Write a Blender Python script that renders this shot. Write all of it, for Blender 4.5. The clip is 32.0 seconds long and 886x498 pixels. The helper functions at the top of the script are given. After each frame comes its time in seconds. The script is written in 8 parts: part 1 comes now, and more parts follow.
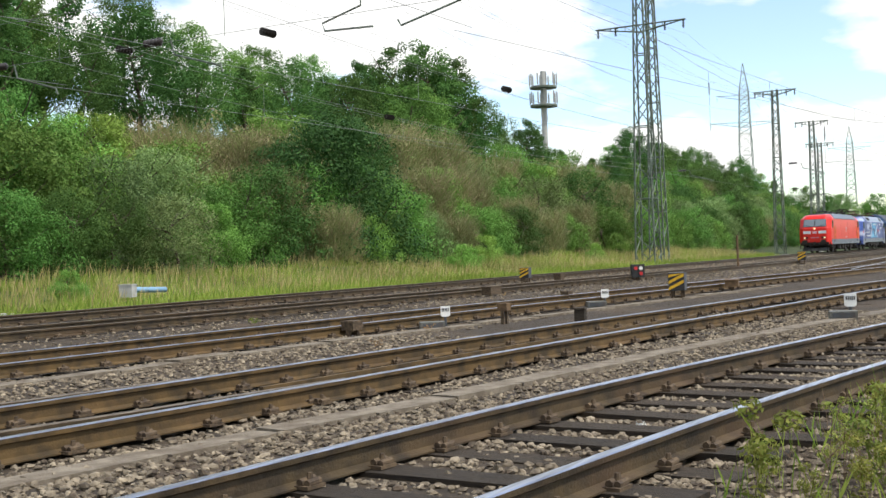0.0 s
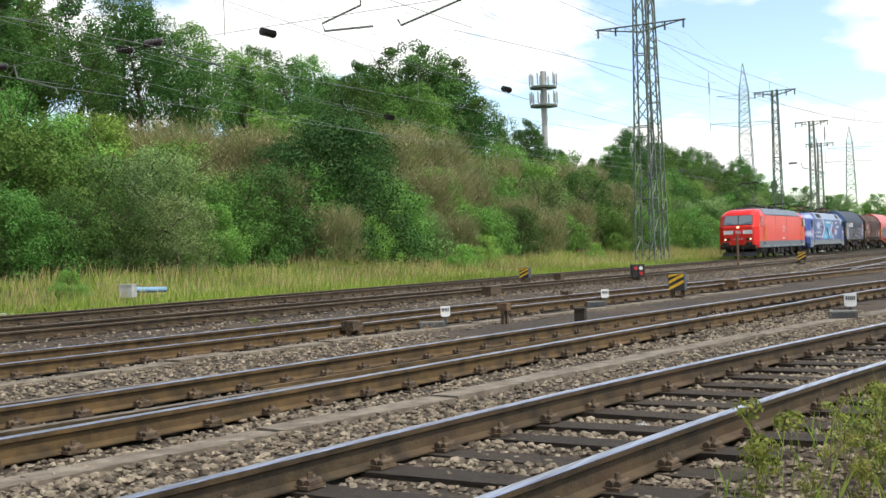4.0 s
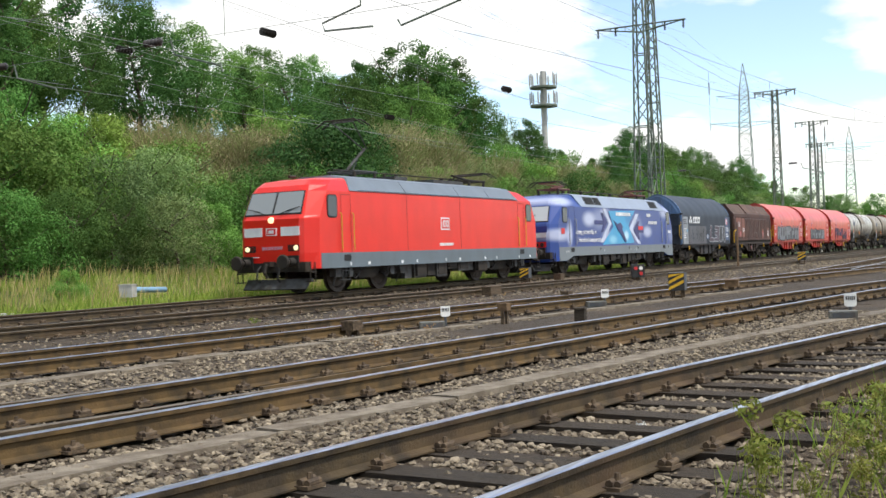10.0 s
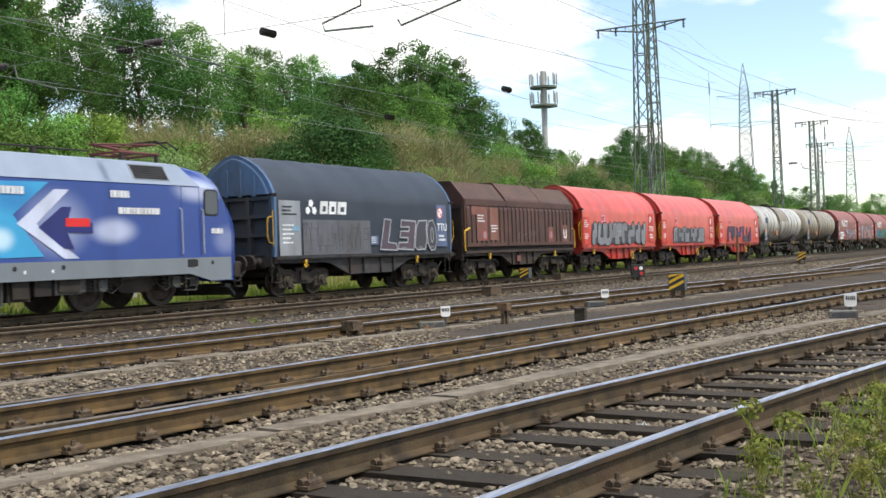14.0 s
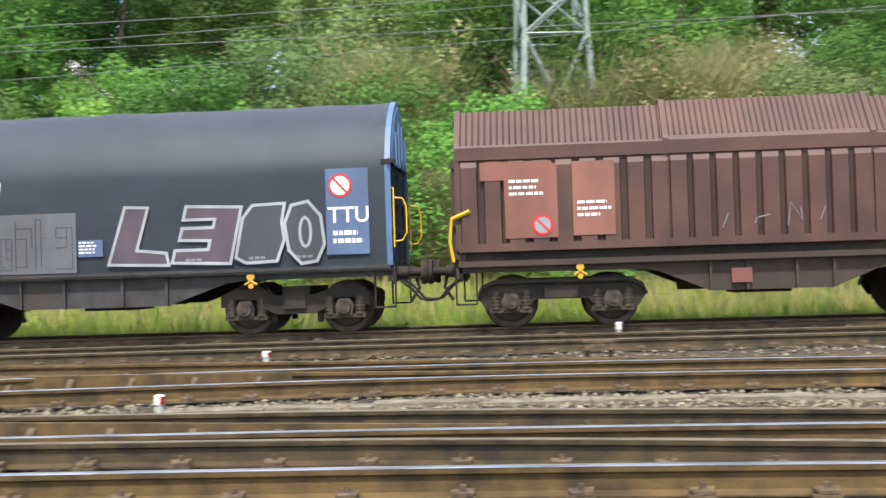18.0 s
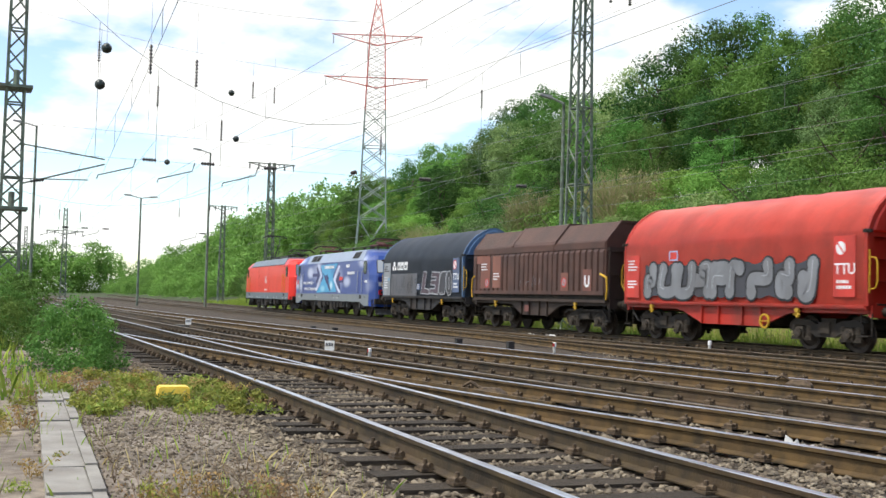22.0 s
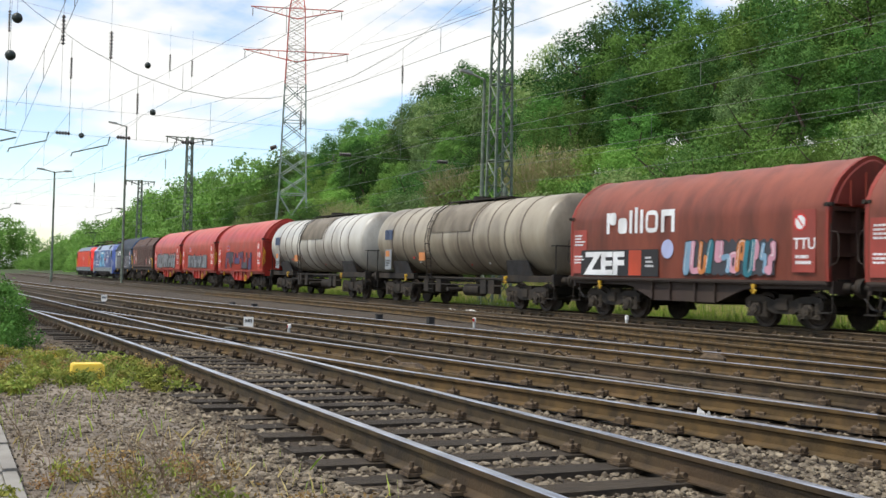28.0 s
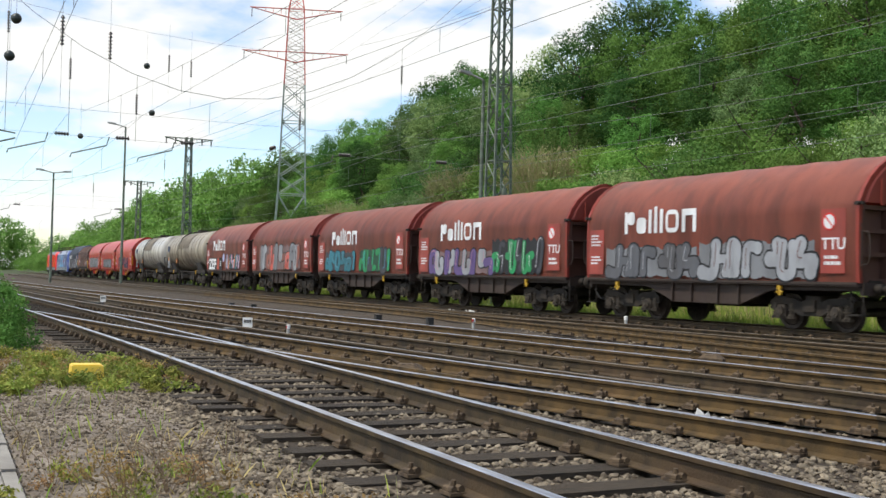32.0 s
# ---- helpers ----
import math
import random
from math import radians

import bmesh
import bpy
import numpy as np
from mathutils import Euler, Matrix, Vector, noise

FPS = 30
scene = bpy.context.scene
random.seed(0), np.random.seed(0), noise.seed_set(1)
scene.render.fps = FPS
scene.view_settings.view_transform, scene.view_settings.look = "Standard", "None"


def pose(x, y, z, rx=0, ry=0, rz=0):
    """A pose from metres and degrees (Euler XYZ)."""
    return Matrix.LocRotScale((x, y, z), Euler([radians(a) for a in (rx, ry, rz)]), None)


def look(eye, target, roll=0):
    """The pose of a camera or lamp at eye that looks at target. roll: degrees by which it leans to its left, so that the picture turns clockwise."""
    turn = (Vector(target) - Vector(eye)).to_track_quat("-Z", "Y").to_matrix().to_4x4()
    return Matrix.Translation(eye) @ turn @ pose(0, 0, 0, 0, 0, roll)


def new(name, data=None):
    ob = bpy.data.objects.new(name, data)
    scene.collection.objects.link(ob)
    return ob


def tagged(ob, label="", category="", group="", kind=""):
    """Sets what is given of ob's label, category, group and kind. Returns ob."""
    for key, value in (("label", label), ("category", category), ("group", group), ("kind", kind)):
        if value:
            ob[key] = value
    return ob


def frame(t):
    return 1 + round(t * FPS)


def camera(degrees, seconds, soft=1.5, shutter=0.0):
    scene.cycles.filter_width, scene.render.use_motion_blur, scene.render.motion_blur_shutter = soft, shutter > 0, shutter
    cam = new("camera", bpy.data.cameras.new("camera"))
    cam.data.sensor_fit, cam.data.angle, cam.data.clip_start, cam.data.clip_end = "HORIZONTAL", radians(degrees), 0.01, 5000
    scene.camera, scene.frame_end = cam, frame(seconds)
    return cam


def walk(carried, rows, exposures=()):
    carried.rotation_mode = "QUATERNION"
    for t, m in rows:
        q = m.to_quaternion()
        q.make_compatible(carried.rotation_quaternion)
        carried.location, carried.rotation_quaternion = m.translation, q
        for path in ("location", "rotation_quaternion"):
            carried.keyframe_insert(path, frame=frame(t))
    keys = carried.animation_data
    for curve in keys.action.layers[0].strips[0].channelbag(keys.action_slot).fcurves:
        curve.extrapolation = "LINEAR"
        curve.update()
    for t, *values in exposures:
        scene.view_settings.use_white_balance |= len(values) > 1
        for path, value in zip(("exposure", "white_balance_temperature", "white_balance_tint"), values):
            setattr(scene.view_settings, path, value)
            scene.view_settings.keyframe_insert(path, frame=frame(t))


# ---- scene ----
# ---- camera and its way ----
cam = camera(41.85, 32.0, shutter=0.18)
REACH = 0.315  # the camera is held this far in front of the body that turns


def aim(t, yaw, pitch, roll):
    a, b = radians(yaw), radians(pitch)
    eye = Vector((-math.sin(a) * REACH, math.cos(a) * REACH, 1.05))
    way = Vector((-math.sin(a) * math.cos(b), math.cos(a) * math.cos(b), math.sin(b)))
    return t, look(eye, eye + way, roll)


TURNS = [
    (0.0, -61.43, 0.33, -2.11), (13.5, -61.43, 0.33, -2.11), (14.9, -61.3, 0.36, -2.15),
    (15.5, -58.52, 0.49, -2.35), (16.0, -48.49, 0.69, -2.44),
    (16.5, -33.9, 1.32, -2.74), (17.0, -21.35, 1.62, -2.73), (17.5, -9.35, 1.75, -2.38),
    (18.0, 4.23, 1.09, -1.77), (18.3, 14.28, 1.25, -1.3), (18.6, 23.79, 1.72, -0.67),
    (19.0, 35.46, 1.98, -0.2), (19.5, 46.25, 2.05, 0.3), (20.0, 56.13, 2.16, 0.9),
    (20.5, 63.16, 2.12, 1.3), (21.0, 66.54, 2.14, 1.6), (21.5, 67.32, 2.3, 1.65),
    (22.0, 66.93, 2.52, 1.57), (22.5, 66.03, 1.21, 1.48), (23.0, 65.11, 0.29, 1.44),
    (23.5, 64.03, 0.63, 1.46), (24.0, 63.52, 0.96, 1.48), (25.0, 63.23, 1.2, 1.49),
    (25.5, 63.14, 1.28, 1.49), (27.5, 63.01, 1.41, 1.47), (32.0, 62.96, 1.45, 1.47),
]
EXPOSURES = [(0.0, 0.0), (15.5, 0.0), (16.5, 0.1), (18.0, 0.72), (18.5, 0.95), (19.0, 1.0), (20.0, 1.0), (21.0, 0.5), (22.0, 0.02), (23.0, -0.22), (32.0, -0.22)]
walk(cam, [aim(*row) for row in TURNS], EXPOSURES)

# ---- sky and sun ----
SUN_AZ, SUN_EL = radians(180), radians(60)  # the sun stands behind the camera, thinly veiled
world = bpy.data.worlds.new("sky")
scene.world = world
world.use_nodes = True
wn, wl = world.node_tree.nodes, world.node_tree.links
wn.clear()
w_out, w_bg = wn.new("ShaderNodeOutputWorld"), wn.new("ShaderNodeBackground")
w_sky = wn.new("ShaderNodeTexSky")
w_sky.sky_type, w_sky.sun_disc = "NISHITA", False
w_sky.sun_elevation, w_sky.sun_rotation = SUN_EL, SUN_AZ
w_sky.air_density, w_sky.dust_density = 1.0, 0.6
w_tc = wn.new("ShaderNodeTexCoord")
w_sep = wn.new("ShaderNodeSeparateXYZ")
w_den = wn.new("ShaderNodeMath")
w_den.operation, w_den.inputs[1].default_value = "ADD", 0.22
w_div = wn.new("ShaderNodeVectorMath")
w_div.operation = "DIVIDE"
w_noise = wn.new("ShaderNodeTexNoise")
w_noise.inputs["Scale"].default_value, w_noise.inputs["Detail"].default_value = 1.9, 8
w_noise.inputs["Roughness"].default_value = 0.5
w_ramp = wn.new("ShaderNodeValToRGB")
w_ramp.color_ramp.elements[0].position, w_ramp.color_ramp.elements[1].position = 0.44, 0.53
w_mix = wn.new("ShaderNodeMix")
w_mix.data_type = "RGBA"
w_mix.inputs["B"].default_value = (17.5, 17.5, 17.2, 1)
w_abs = wn.new("ShaderNodeMath")
w_abs.operation = "ABSOLUTE"
wl.new(w_tc.outputs["Generated"], w_sep.inputs[0])
wl.new(w_sep.outputs["Z"], w_abs.inputs[0])
wl.new(w_abs.outputs[0], w_den.inputs[0])
wl.new(w_tc.outputs["Generated"], w_div.inputs[0])
wl.new(w_den.outputs[0], w_div.inputs[1])
wl.new(w_div.outputs[0], w_noise.inputs["Vector"])
wl.new(w_noise.outputs["Fac"], w_ramp.inputs[0])
wl.new(w_ramp.outputs[0], w_mix.inputs["Factor"])
w_gain = wn.new("ShaderNodeVectorMath")
w_gain.operation, w_gain.inputs["Scale"].default_value = "SCALE", 3.3
wl.new(w_sky.outputs[0], w_gain.inputs[0])
wl.new(w_gain.outputs[0], w_mix.inputs["A"])
wl.new(w_mix.outputs["Result"], w_bg.inputs["Color"])
w_bg.inputs["Strength"].default_value = 0.070
wl.new(w_bg.outputs[0], w_out.inputs[0])
sun = new("sun", bpy.data.lights.new("sun", "SUN"))
sun.data.energy, sun.data.angle, sun.data.color = 4.0, radians(4), (1.0, 0.95, 0.86)
sun_way = Vector((math.sin(SUN_AZ) * math.cos(SUN_EL), math.cos(SUN_AZ) * math.cos(SUN_EL), math.sin(SUN_EL)))
sun.matrix_world = look(sun_way * 60, (0, 0, 0))


# ---- materials ----
def rgb(r, g, b):
    return tuple((c / 255 / 12.92 if c / 255 <= 0.04045 else ((c / 255 + 0.055) / 1.055) ** 2.4) for c in (r, g, b))


def mat(name, col, col2=None, rough=0.6, metal=0.0, scale=3.0, detail=6, bump=0.15, bscale=40.0, coords="Object",
        contrast=(0.35, 0.65), stretch=(1, 1, 1), jitter=0.0, dirt=None, dirt_scale=1.2, dirt_amount=0.5, island=False):
    """Two colours mixed by noise, a second coarser stain, relief, and a shift of value from piece to piece."""
    m = bpy.data.materials.new(name)
    m.use_nodes = True
    n, l = m.node_tree.nodes, m.node_tree.links
    b = n["Principled BSDF"]
    b.inputs["Roughness"].default_value, b.inputs["Metallic"].default_value = rough, metal
    if coords == "World":
        where = n.new("ShaderNodeNewGeometry").outputs["Position"]
    else:
        where = n.new("ShaderNodeTexCoord").outputs["Object"]
    mp = n.new("ShaderNodeMapping")
    mp.inputs["Scale"].default_value = stretch
    l.new(where, mp.inputs["Vector"])
    noise_node = n.new("ShaderNodeTexNoise")
    noise_node.inputs["Scale"].default_value, noise_node.inputs["Detail"].default_value = scale, detail
    l.new(mp.outputs[0], noise_node.inputs["Vector"])
    ramp = n.new("ShaderNodeValToRGB")
    ramp.color_ramp.elements[0].position, ramp.color_ramp.elements[1].position = contrast
    ramp.color_ramp.elements[0].color = (*col, 1)
    ramp.color_ramp.elements[1].color = (*(col2 or [c * 0.8 for c in col]), 1)
    l.new(noise_node.outputs["Fac"], ramp.inputs[0])
    out = ramp.outputs[0]
    if dirt:
        dn = n.new("ShaderNodeTexNoise")
        dn.inputs["Scale"].default_value, dn.inputs["Detail"].default_value = dirt_scale, 8
        dn.inputs["Roughness"].default_value = 0.65
        l.new(mp.outputs[0], dn.inputs["Vector"])
        dr = n.new("ShaderNodeValToRGB")
        dr.color_ramp.elements[0].position, dr.color_ramp.elements[1].position = 0.48, 0.68
        dr.color_ramp.elements[1].color = (dirt_amount,) * 3 + (1,)
        l.new(dn.outputs["Fac"], dr.inputs[0])
        mx = n.new("ShaderNodeMix")
        mx.data_type = "RGBA"
        mx.inputs["B"].default_value = (*dirt, 1)
        l.new(dr.outputs[0], mx.inputs["Factor"])
        l.new(out, mx.inputs["A"])
        out = mx.outputs["Result"]
    if jitter:
        r = n.new("ShaderNodeNewGeometry").outputs["Random Per Island"] if island else n.new("ShaderNodeObjectInfo").outputs["Random"]
        mr = n.new("ShaderNodeMapRange")
        mr.inputs["To Min"].default_value, mr.inputs["To Max"].default_value = 1 - jitter, 1 + jitter
        l.new(r, mr.inputs["Value"])
        hs = n.new("ShaderNodeHueSaturation")
        l.new(mr.outputs[0], hs.inputs["Value"])
        l.new(out, hs.inputs["Color"])
        out = hs.outputs[0]
    l.new(out, b.inputs["Base Color"])
    if bump:
        bn = n.new("ShaderNodeTexNoise")
        bn.inputs["Scale"].default_value, bn.inputs["Detail"].default_value = bscale, 5
        l.new(mp.outputs[0], bn.inputs["Vector"])
        bp = n.new("ShaderNodeBump")
        bp.inputs["Strength"].default_value, bp.inputs["Distance"].default_value = bump, 0.02
        l.new(bn.outputs["Fac"], bp.inputs["Height"])
        l.new(bp.outputs[0], b.inputs["Normal"])
    return m


def leaf_mat(name, col, col2, jitter=0.35, patchy=False, hue=0.022):
    m = bpy.data.materials.new(name)
    m.use_nodes = True
    n, l = m.node_tree.nodes, m.node_tree.links
    b = n["Principled BSDF"]
    b.inputs["Roughness"].default_value, b.inputs["Specular IOR Level"].default_value = 0.7, 0.15
    geo, info = n.new("ShaderNodeNewGeometry"), n.new("ShaderNodeObjectInfo")
    mx = n.new("ShaderNodeMix")
    mx.data_type = "RGBA"
    mx.inputs["A"].default_value, mx.inputs["B"].default_value = (*col, 1), (*col2, 1)
    l.new(geo.outputs["Random Per Island"], mx.inputs["Factor"])
    mr = n.new("ShaderNodeMapRange")
    mr.inputs["To Min"].default_value, mr.inputs["To Max"].default_value = 1 - jitter, 1 + jitter
    if patchy:
        patches = n.new("ShaderNodeTexNoise")
        patches.inputs["Scale"].default_value, patches.inputs["Detail"].default_value = 0.12, 3
        l.new(geo.outputs["Position"], patches.inputs["Vector"])
        mr.inputs["From Min"].default_value, mr.inputs["From Max"].default_value = 0.3, 0.7
        l.new(patches.outputs["Fac"], mr.inputs["Value"])
    else:
        l.new(info.outputs["Random"], mr.inputs["Value"])
    hs = n.new("ShaderNodeHueSaturation")
    spin, part_of, tint = n.new("ShaderNodeMath"), n.new("ShaderNodeMath"), n.new("ShaderNodeMapRange")
    spin.operation, spin.inputs[1].default_value, part_of.operation = "MULTIPLY", 17.3, "FRACT"
    tint.inputs["To Min"].default_value, tint.inputs["To Max"].default_value = 0.5 - hue, 0.5 + hue
    l.new(info.outputs["Random"], spin.inputs[0])
    l.new(spin.outputs[0], part_of.inputs[0])
    l.new(part_of.outputs[0], tint.inputs["Value"])
    l.new(tint.outputs[0], hs.inputs["Hue"])
    l.new(mr.outputs[0], hs.inputs["Value"])
    l.new(mx.outputs["Result"], hs.inputs["Color"])
    l.new(hs.outputs[0], b.inputs["Base Color"])
    tr = n.new("ShaderNodeBsdfTranslucent")
    l.new(hs.outputs[0], tr.inputs["Color"])
    ms = n.new("ShaderNodeMixShader")
    ms.inputs[0].default_value = 0.27
    l.new(b.outputs[0], ms.inputs[1])
    l.new(tr.outputs[0], ms.inputs[2])
    l.new(ms.outputs[0], n["Material Output"].inputs[0])
    return m


def glow_mat(name, col, strength):
    m = mat(name, col, bump=0)
    b = m.node_tree.nodes["Principled BSDF"]
    b.inputs["Emission Color"].default_value, b.inputs["Emission Strength"].default_value = (*col, 1), strength
    return m


M_BALLAST = mat("ballast_bed", rgb(74, 62, 47), rgb(41, 34, 25), 0.9, 0, 16, 8, 1.0, 70, "World", (0.3, 0.7), dirt=rgb(86, 70, 50), dirt_scale=0.5, dirt_amount=0.75)
M_STONE = mat("ballast_stone", rgb(142, 130, 110), rgb(72, 61, 49), 0.9, 0, 9, 4, 0.3, 60, "World", jitter=0.36, island=True)
M_DIRT = mat("trodden_dirt", rgb(152, 141, 126), rgb(110, 98, 86), 0.95, 0, 6, 8, 0.8, 70, "World", dirt=rgb(70, 62, 54), dirt_scale=0.9, dirt_amount=0.7)
M_HEAD = mat("worn_rail_head", rgb(206, 210, 220), rgb(150, 150, 156), 0.34, 0.9, 8, 4, 0.05, 40, "World", stretch=(0.2, 4, 1))
M_HEADDULL = mat("dull_rail_head", rgb(132, 120, 104), rgb(92, 80, 66), 0.5, 0.5, 8, 4, 0.05, 40, "World", stretch=(0.2, 4, 1))
M_RUST = mat("rusty_rail", rgb(96, 75, 41), rgb(57, 45, 25), 0.85, 0, 5, 8, 0.3, 50, "World", dirt=rgb(104, 80, 50), dirt_scale=0.8)
M_RAILGREY = mat("dull_rail", rgb(82, 68, 45), rgb(48, 39, 27), 0.7, 0.2, 5, 8, 0.3, 50, "World", dirt=rgb(98, 76, 54), dirt_scale=0.7)
M_SLEEPER = mat("weathered_sleeper", rgb(68, 57, 42), rgb(37, 30, 22), 0.9, 0, 5, 8, 0.7, 30, stretch=(8, 1, 8), jitter=0.25)
M_CLIP = mat("rusty_fastening", rgb(100, 83, 62), rgb(62, 50, 38), 0.85, 0, 20, 4, 0.3, 60)
M_TROUGH = mat("concrete_strip", rgb(150, 146, 138), rgb(126, 121, 114), 0.9, 0, 3, 8, 0.4, 50, "World")
M_SOIL = mat("hill_undergrowth", rgb(62, 78, 36), rgb(40, 52, 24), 0.95, 0, 0.6, 9, 0.8, 6, "World", dirt=rgb(90, 82, 50), dirt_scale=0.2)
M_BARK = mat("bark", rgb(96, 84, 70), rgb(62, 52, 44), 0.9, 0, 6, 6, 0.6, 30)
M_LEAF = [leaf_mat("leaves_mid_green", rgb(86, 124, 52), rgb(116, 152, 76)), leaf_mat("leaves_deep_green", rgb(62, 96, 46), rgb(92, 126, 62)),
          leaf_mat("leaves_fresh_green", rgb(112, 150, 62), rgb(140, 174, 88)), leaf_mat("leaves_grey_green", rgb(106, 132, 78), rgb(134, 156, 100)),
          leaf_mat("twigs_brown", rgb(164, 146, 118), rgb(126, 146, 82), 0.2, hue=0.01), leaf_mat("leaves_weed", rgb(112, 130, 54), rgb(156, 158, 80)), leaf_mat("leaves_withered", rgb(140, 120, 80), rgb(168, 140, 84))]
M_STALK = mat("dead_stalk", rgb(128, 108, 84), rgb(92, 74, 56), 0.9, bump=0)
M_DARKLEAF = leaf_mat("leaves_dark_glossy", rgb(48, 80, 42), rgb(74, 108, 55), 0.1, hue=0.0)
M_WOODS = leaf_mat("leaves_of_far_woods", rgb(100, 140, 62), rgb(134, 172, 90), 0.4, True, hue=0.0)
M_GRASS = leaf_mat("meadow_grass", rgb(112, 146, 52), rgb(166, 178, 84), 0.25, True, hue=0.0)
M_STRAW = leaf_mat("dry_grass", rgb(204, 188, 136), rgb(170, 152, 100), 0.15, True, hue=0.0)


# ---- mesh helpers ----
def box(bm, x0, x1, y0, y1, z0, z1, m=None):
    v = [bm.verts.new((m or Matrix()) @ Vector((x, y, z))) for x in (x0, x1) for y in (y0, y1) for z in (z0, z1)]
    for f in ((0, 1, 3, 2), (4, 6, 7, 5), (0, 4, 5, 1), (2, 3, 7, 6), (0, 2, 6, 4), (1, 5, 7, 3)):
        bm.faces.new([v[i] for i in f])
    return v


def cyl(bm, a, b, r, n=10, r2=None, caps=True):
    a, b = Vector(a), Vector(b)
    q = (b - a).to_track_quat("Z", "Y")
    rings = []
    for p, rad in ((a, r), (b, r if r2 is None else r2)):
        rings.append([bm.verts.new(p + q @ Vector((rad * math.cos(2 * math.pi * k / n), rad * math.sin(2 * math.pi * k / n), 0))) for k in range(n)])
    for k in range(n):
        bm.faces.new((rings[0][k], rings[0][(k + 1) % n], rings[1][(k + 1) % n], rings[1][k]))
    if caps:
        bm.faces.new(rings[0][::-1])
        bm.faces.new(rings[1])


def loft(bm, rings, closed=True, caps=True):
    vs = [[bm.verts.new(p) for p in ring] for ring in rings]
    n = len(vs[0])
    for a, b in zip(vs, vs[1:]):
        for k in range(n if closed else n - 1):
            bm.faces.new((a[k], a[(k + 1) % n], b[(k + 1) % n], b[k]))
    if caps and closed:
        bm.faces.new(vs[0][::-1])
        bm.faces.new(vs[-1])
    return vs


def tube(bm, pts, r, n=6):
    """A bent round bar: one skin of rings along its points."""
    pts = [Vector(p) for p in pts]
    rings, side = [], None
    for i, p in enumerate(pts):
        d = (pts[min(i + 1, len(pts) - 1)] - pts[max(i - 1, 0)]).normalized()
        if side is None:
            side = d.cross(Vector((0, 0, 1)) if abs(d.z) < 0.9 else Vector((1, 0, 0)))
        side = (side - d * side.dot(d)).normalized()
        up = d.cross(side)
        rings.append([tuple(p + (side * math.cos(2 * math.pi * k / n) + up * math.sin(2 * math.pi * k / n)) * r) for k in range(n)])
    loft(bm, rings)


def mesh_of(name, bm, material, smooth=False, bevel=0.0):
    if bevel:
        bmesh.ops.bevel(bm, geom=[e for e in bm.edges if e.is_manifold and e.calc_face_angle(0) > 0.6], offset=bevel, segments=2, affect="EDGES", profile=0.6)
    bmesh.ops.recalc_face_normals(bm, faces=bm.faces)
    me = bpy.data.meshes.new(name)
    bm.to_mesh(me)
    bm.free()
    for m in material if isinstance(material, (list, tuple)) else [material]:
        me.materials.append(m)
    if smooth:
        me.polygons.foreach_set("use_smooth", [True] * len(me.polygons))
        me.set_sharp_from_angle(angle=radians(35))
    return me


def part(name, bm, material, parent, label="", smooth=False, bevel=0.0, m=None):
    ob = new(name, mesh_of(name, bm, material, smooth, bevel))
    ob.parent = parent
    if m is not None:
        ob.matrix_basis = m
    return tagged(ob, label) if label else ob


def piece(name, me, parent, m, label=""):
    ob = new(name, me)
    ob.parent, ob.matrix_basis = parent, m
    return tagged(ob, label) if label else ob


def raw(name, verts, faces, material, parent=None):
    me = bpy.data.meshes.new(name)
    me.from_pydata([tuple(v) for v in verts], [], [tuple(f) for f in faces])
    me.materials.append(material)
    ob = new(name, me)
    ob.parent = parent
    return ob


def thing(name, label, category, group="", kind="", m=None):
    ob = new(name)
    ob.empty_display_size = 0.2
    if m is not None:
        ob.matrix_basis = m
    return tagged(ob, label, category, group, kind)


def spline(pts, step):
    """Points at even steps of x along a smooth curve through the given ones, with the heading at each."""
    xs = np.array([p[0] for p in pts], float)
    ys = np.array([p[1] for p in pts], float)
    g = np.gradient(ys, xs)
    out = []
    for x in np.arange(xs[0], xs[-1] + 1e-6, step):
        i = min(max(np.searchsorted(xs, x) - 1, 0), len(xs) - 2)
        h = xs[i + 1] - xs[i]
        t = (x - xs[i]) / h
        y = (2 * t**3 - 3 * t**2 + 1) * ys[i] + (t**3 - 2 * t**2 + t) * h * g[i] + (3 * t**2 - 2 * t**3) * ys[i + 1] + (t**3 - t**2) * h * g[i + 1]
        d = ((6 * t**2 - 6 * t) * (ys[i] - ys[i + 1]) / h + (3 * t**2 - 4 * t + 1) * g[i] + (3 * t**2 - 2 * t) * g[i + 1])
        out.append((float(x), float(y), math.atan(d)))
    return out


# ---- the ground: one sheet from the tracks over the wooded bank to the horizon ----
def bend(x):
    """How far the far track and the bank swing away at the western end."""
    return 0.062 * max(0.0, -x - 50)


def ground_height(x, y):
    base = -0.2
    y -= bend(x)
    if y > 25.5:
        u = min((y - 25.5) / 6, 1)
        base += 0.75 * u * u * (3 - 2 * u)
    if y > 30.5:
        fade = max(0.0, 1 - max(0, (x - 150) if x > 0 else (-x - 260)) / 160)
        u = min((y - 30.5) / 23, 1)
        base += 9.0 * u * u * (3 - 2 * u) * fade
    if y < -3:
        base += 0.05 * min(-3 - y, 10)
    return base + 0.03 * noise.noise(Vector((x * 0.7, y * 0.7, 0))) + (0.35 * noise.noise(Vector((x * 0.12, y * 0.12, 3))) if y > 30 else 0)


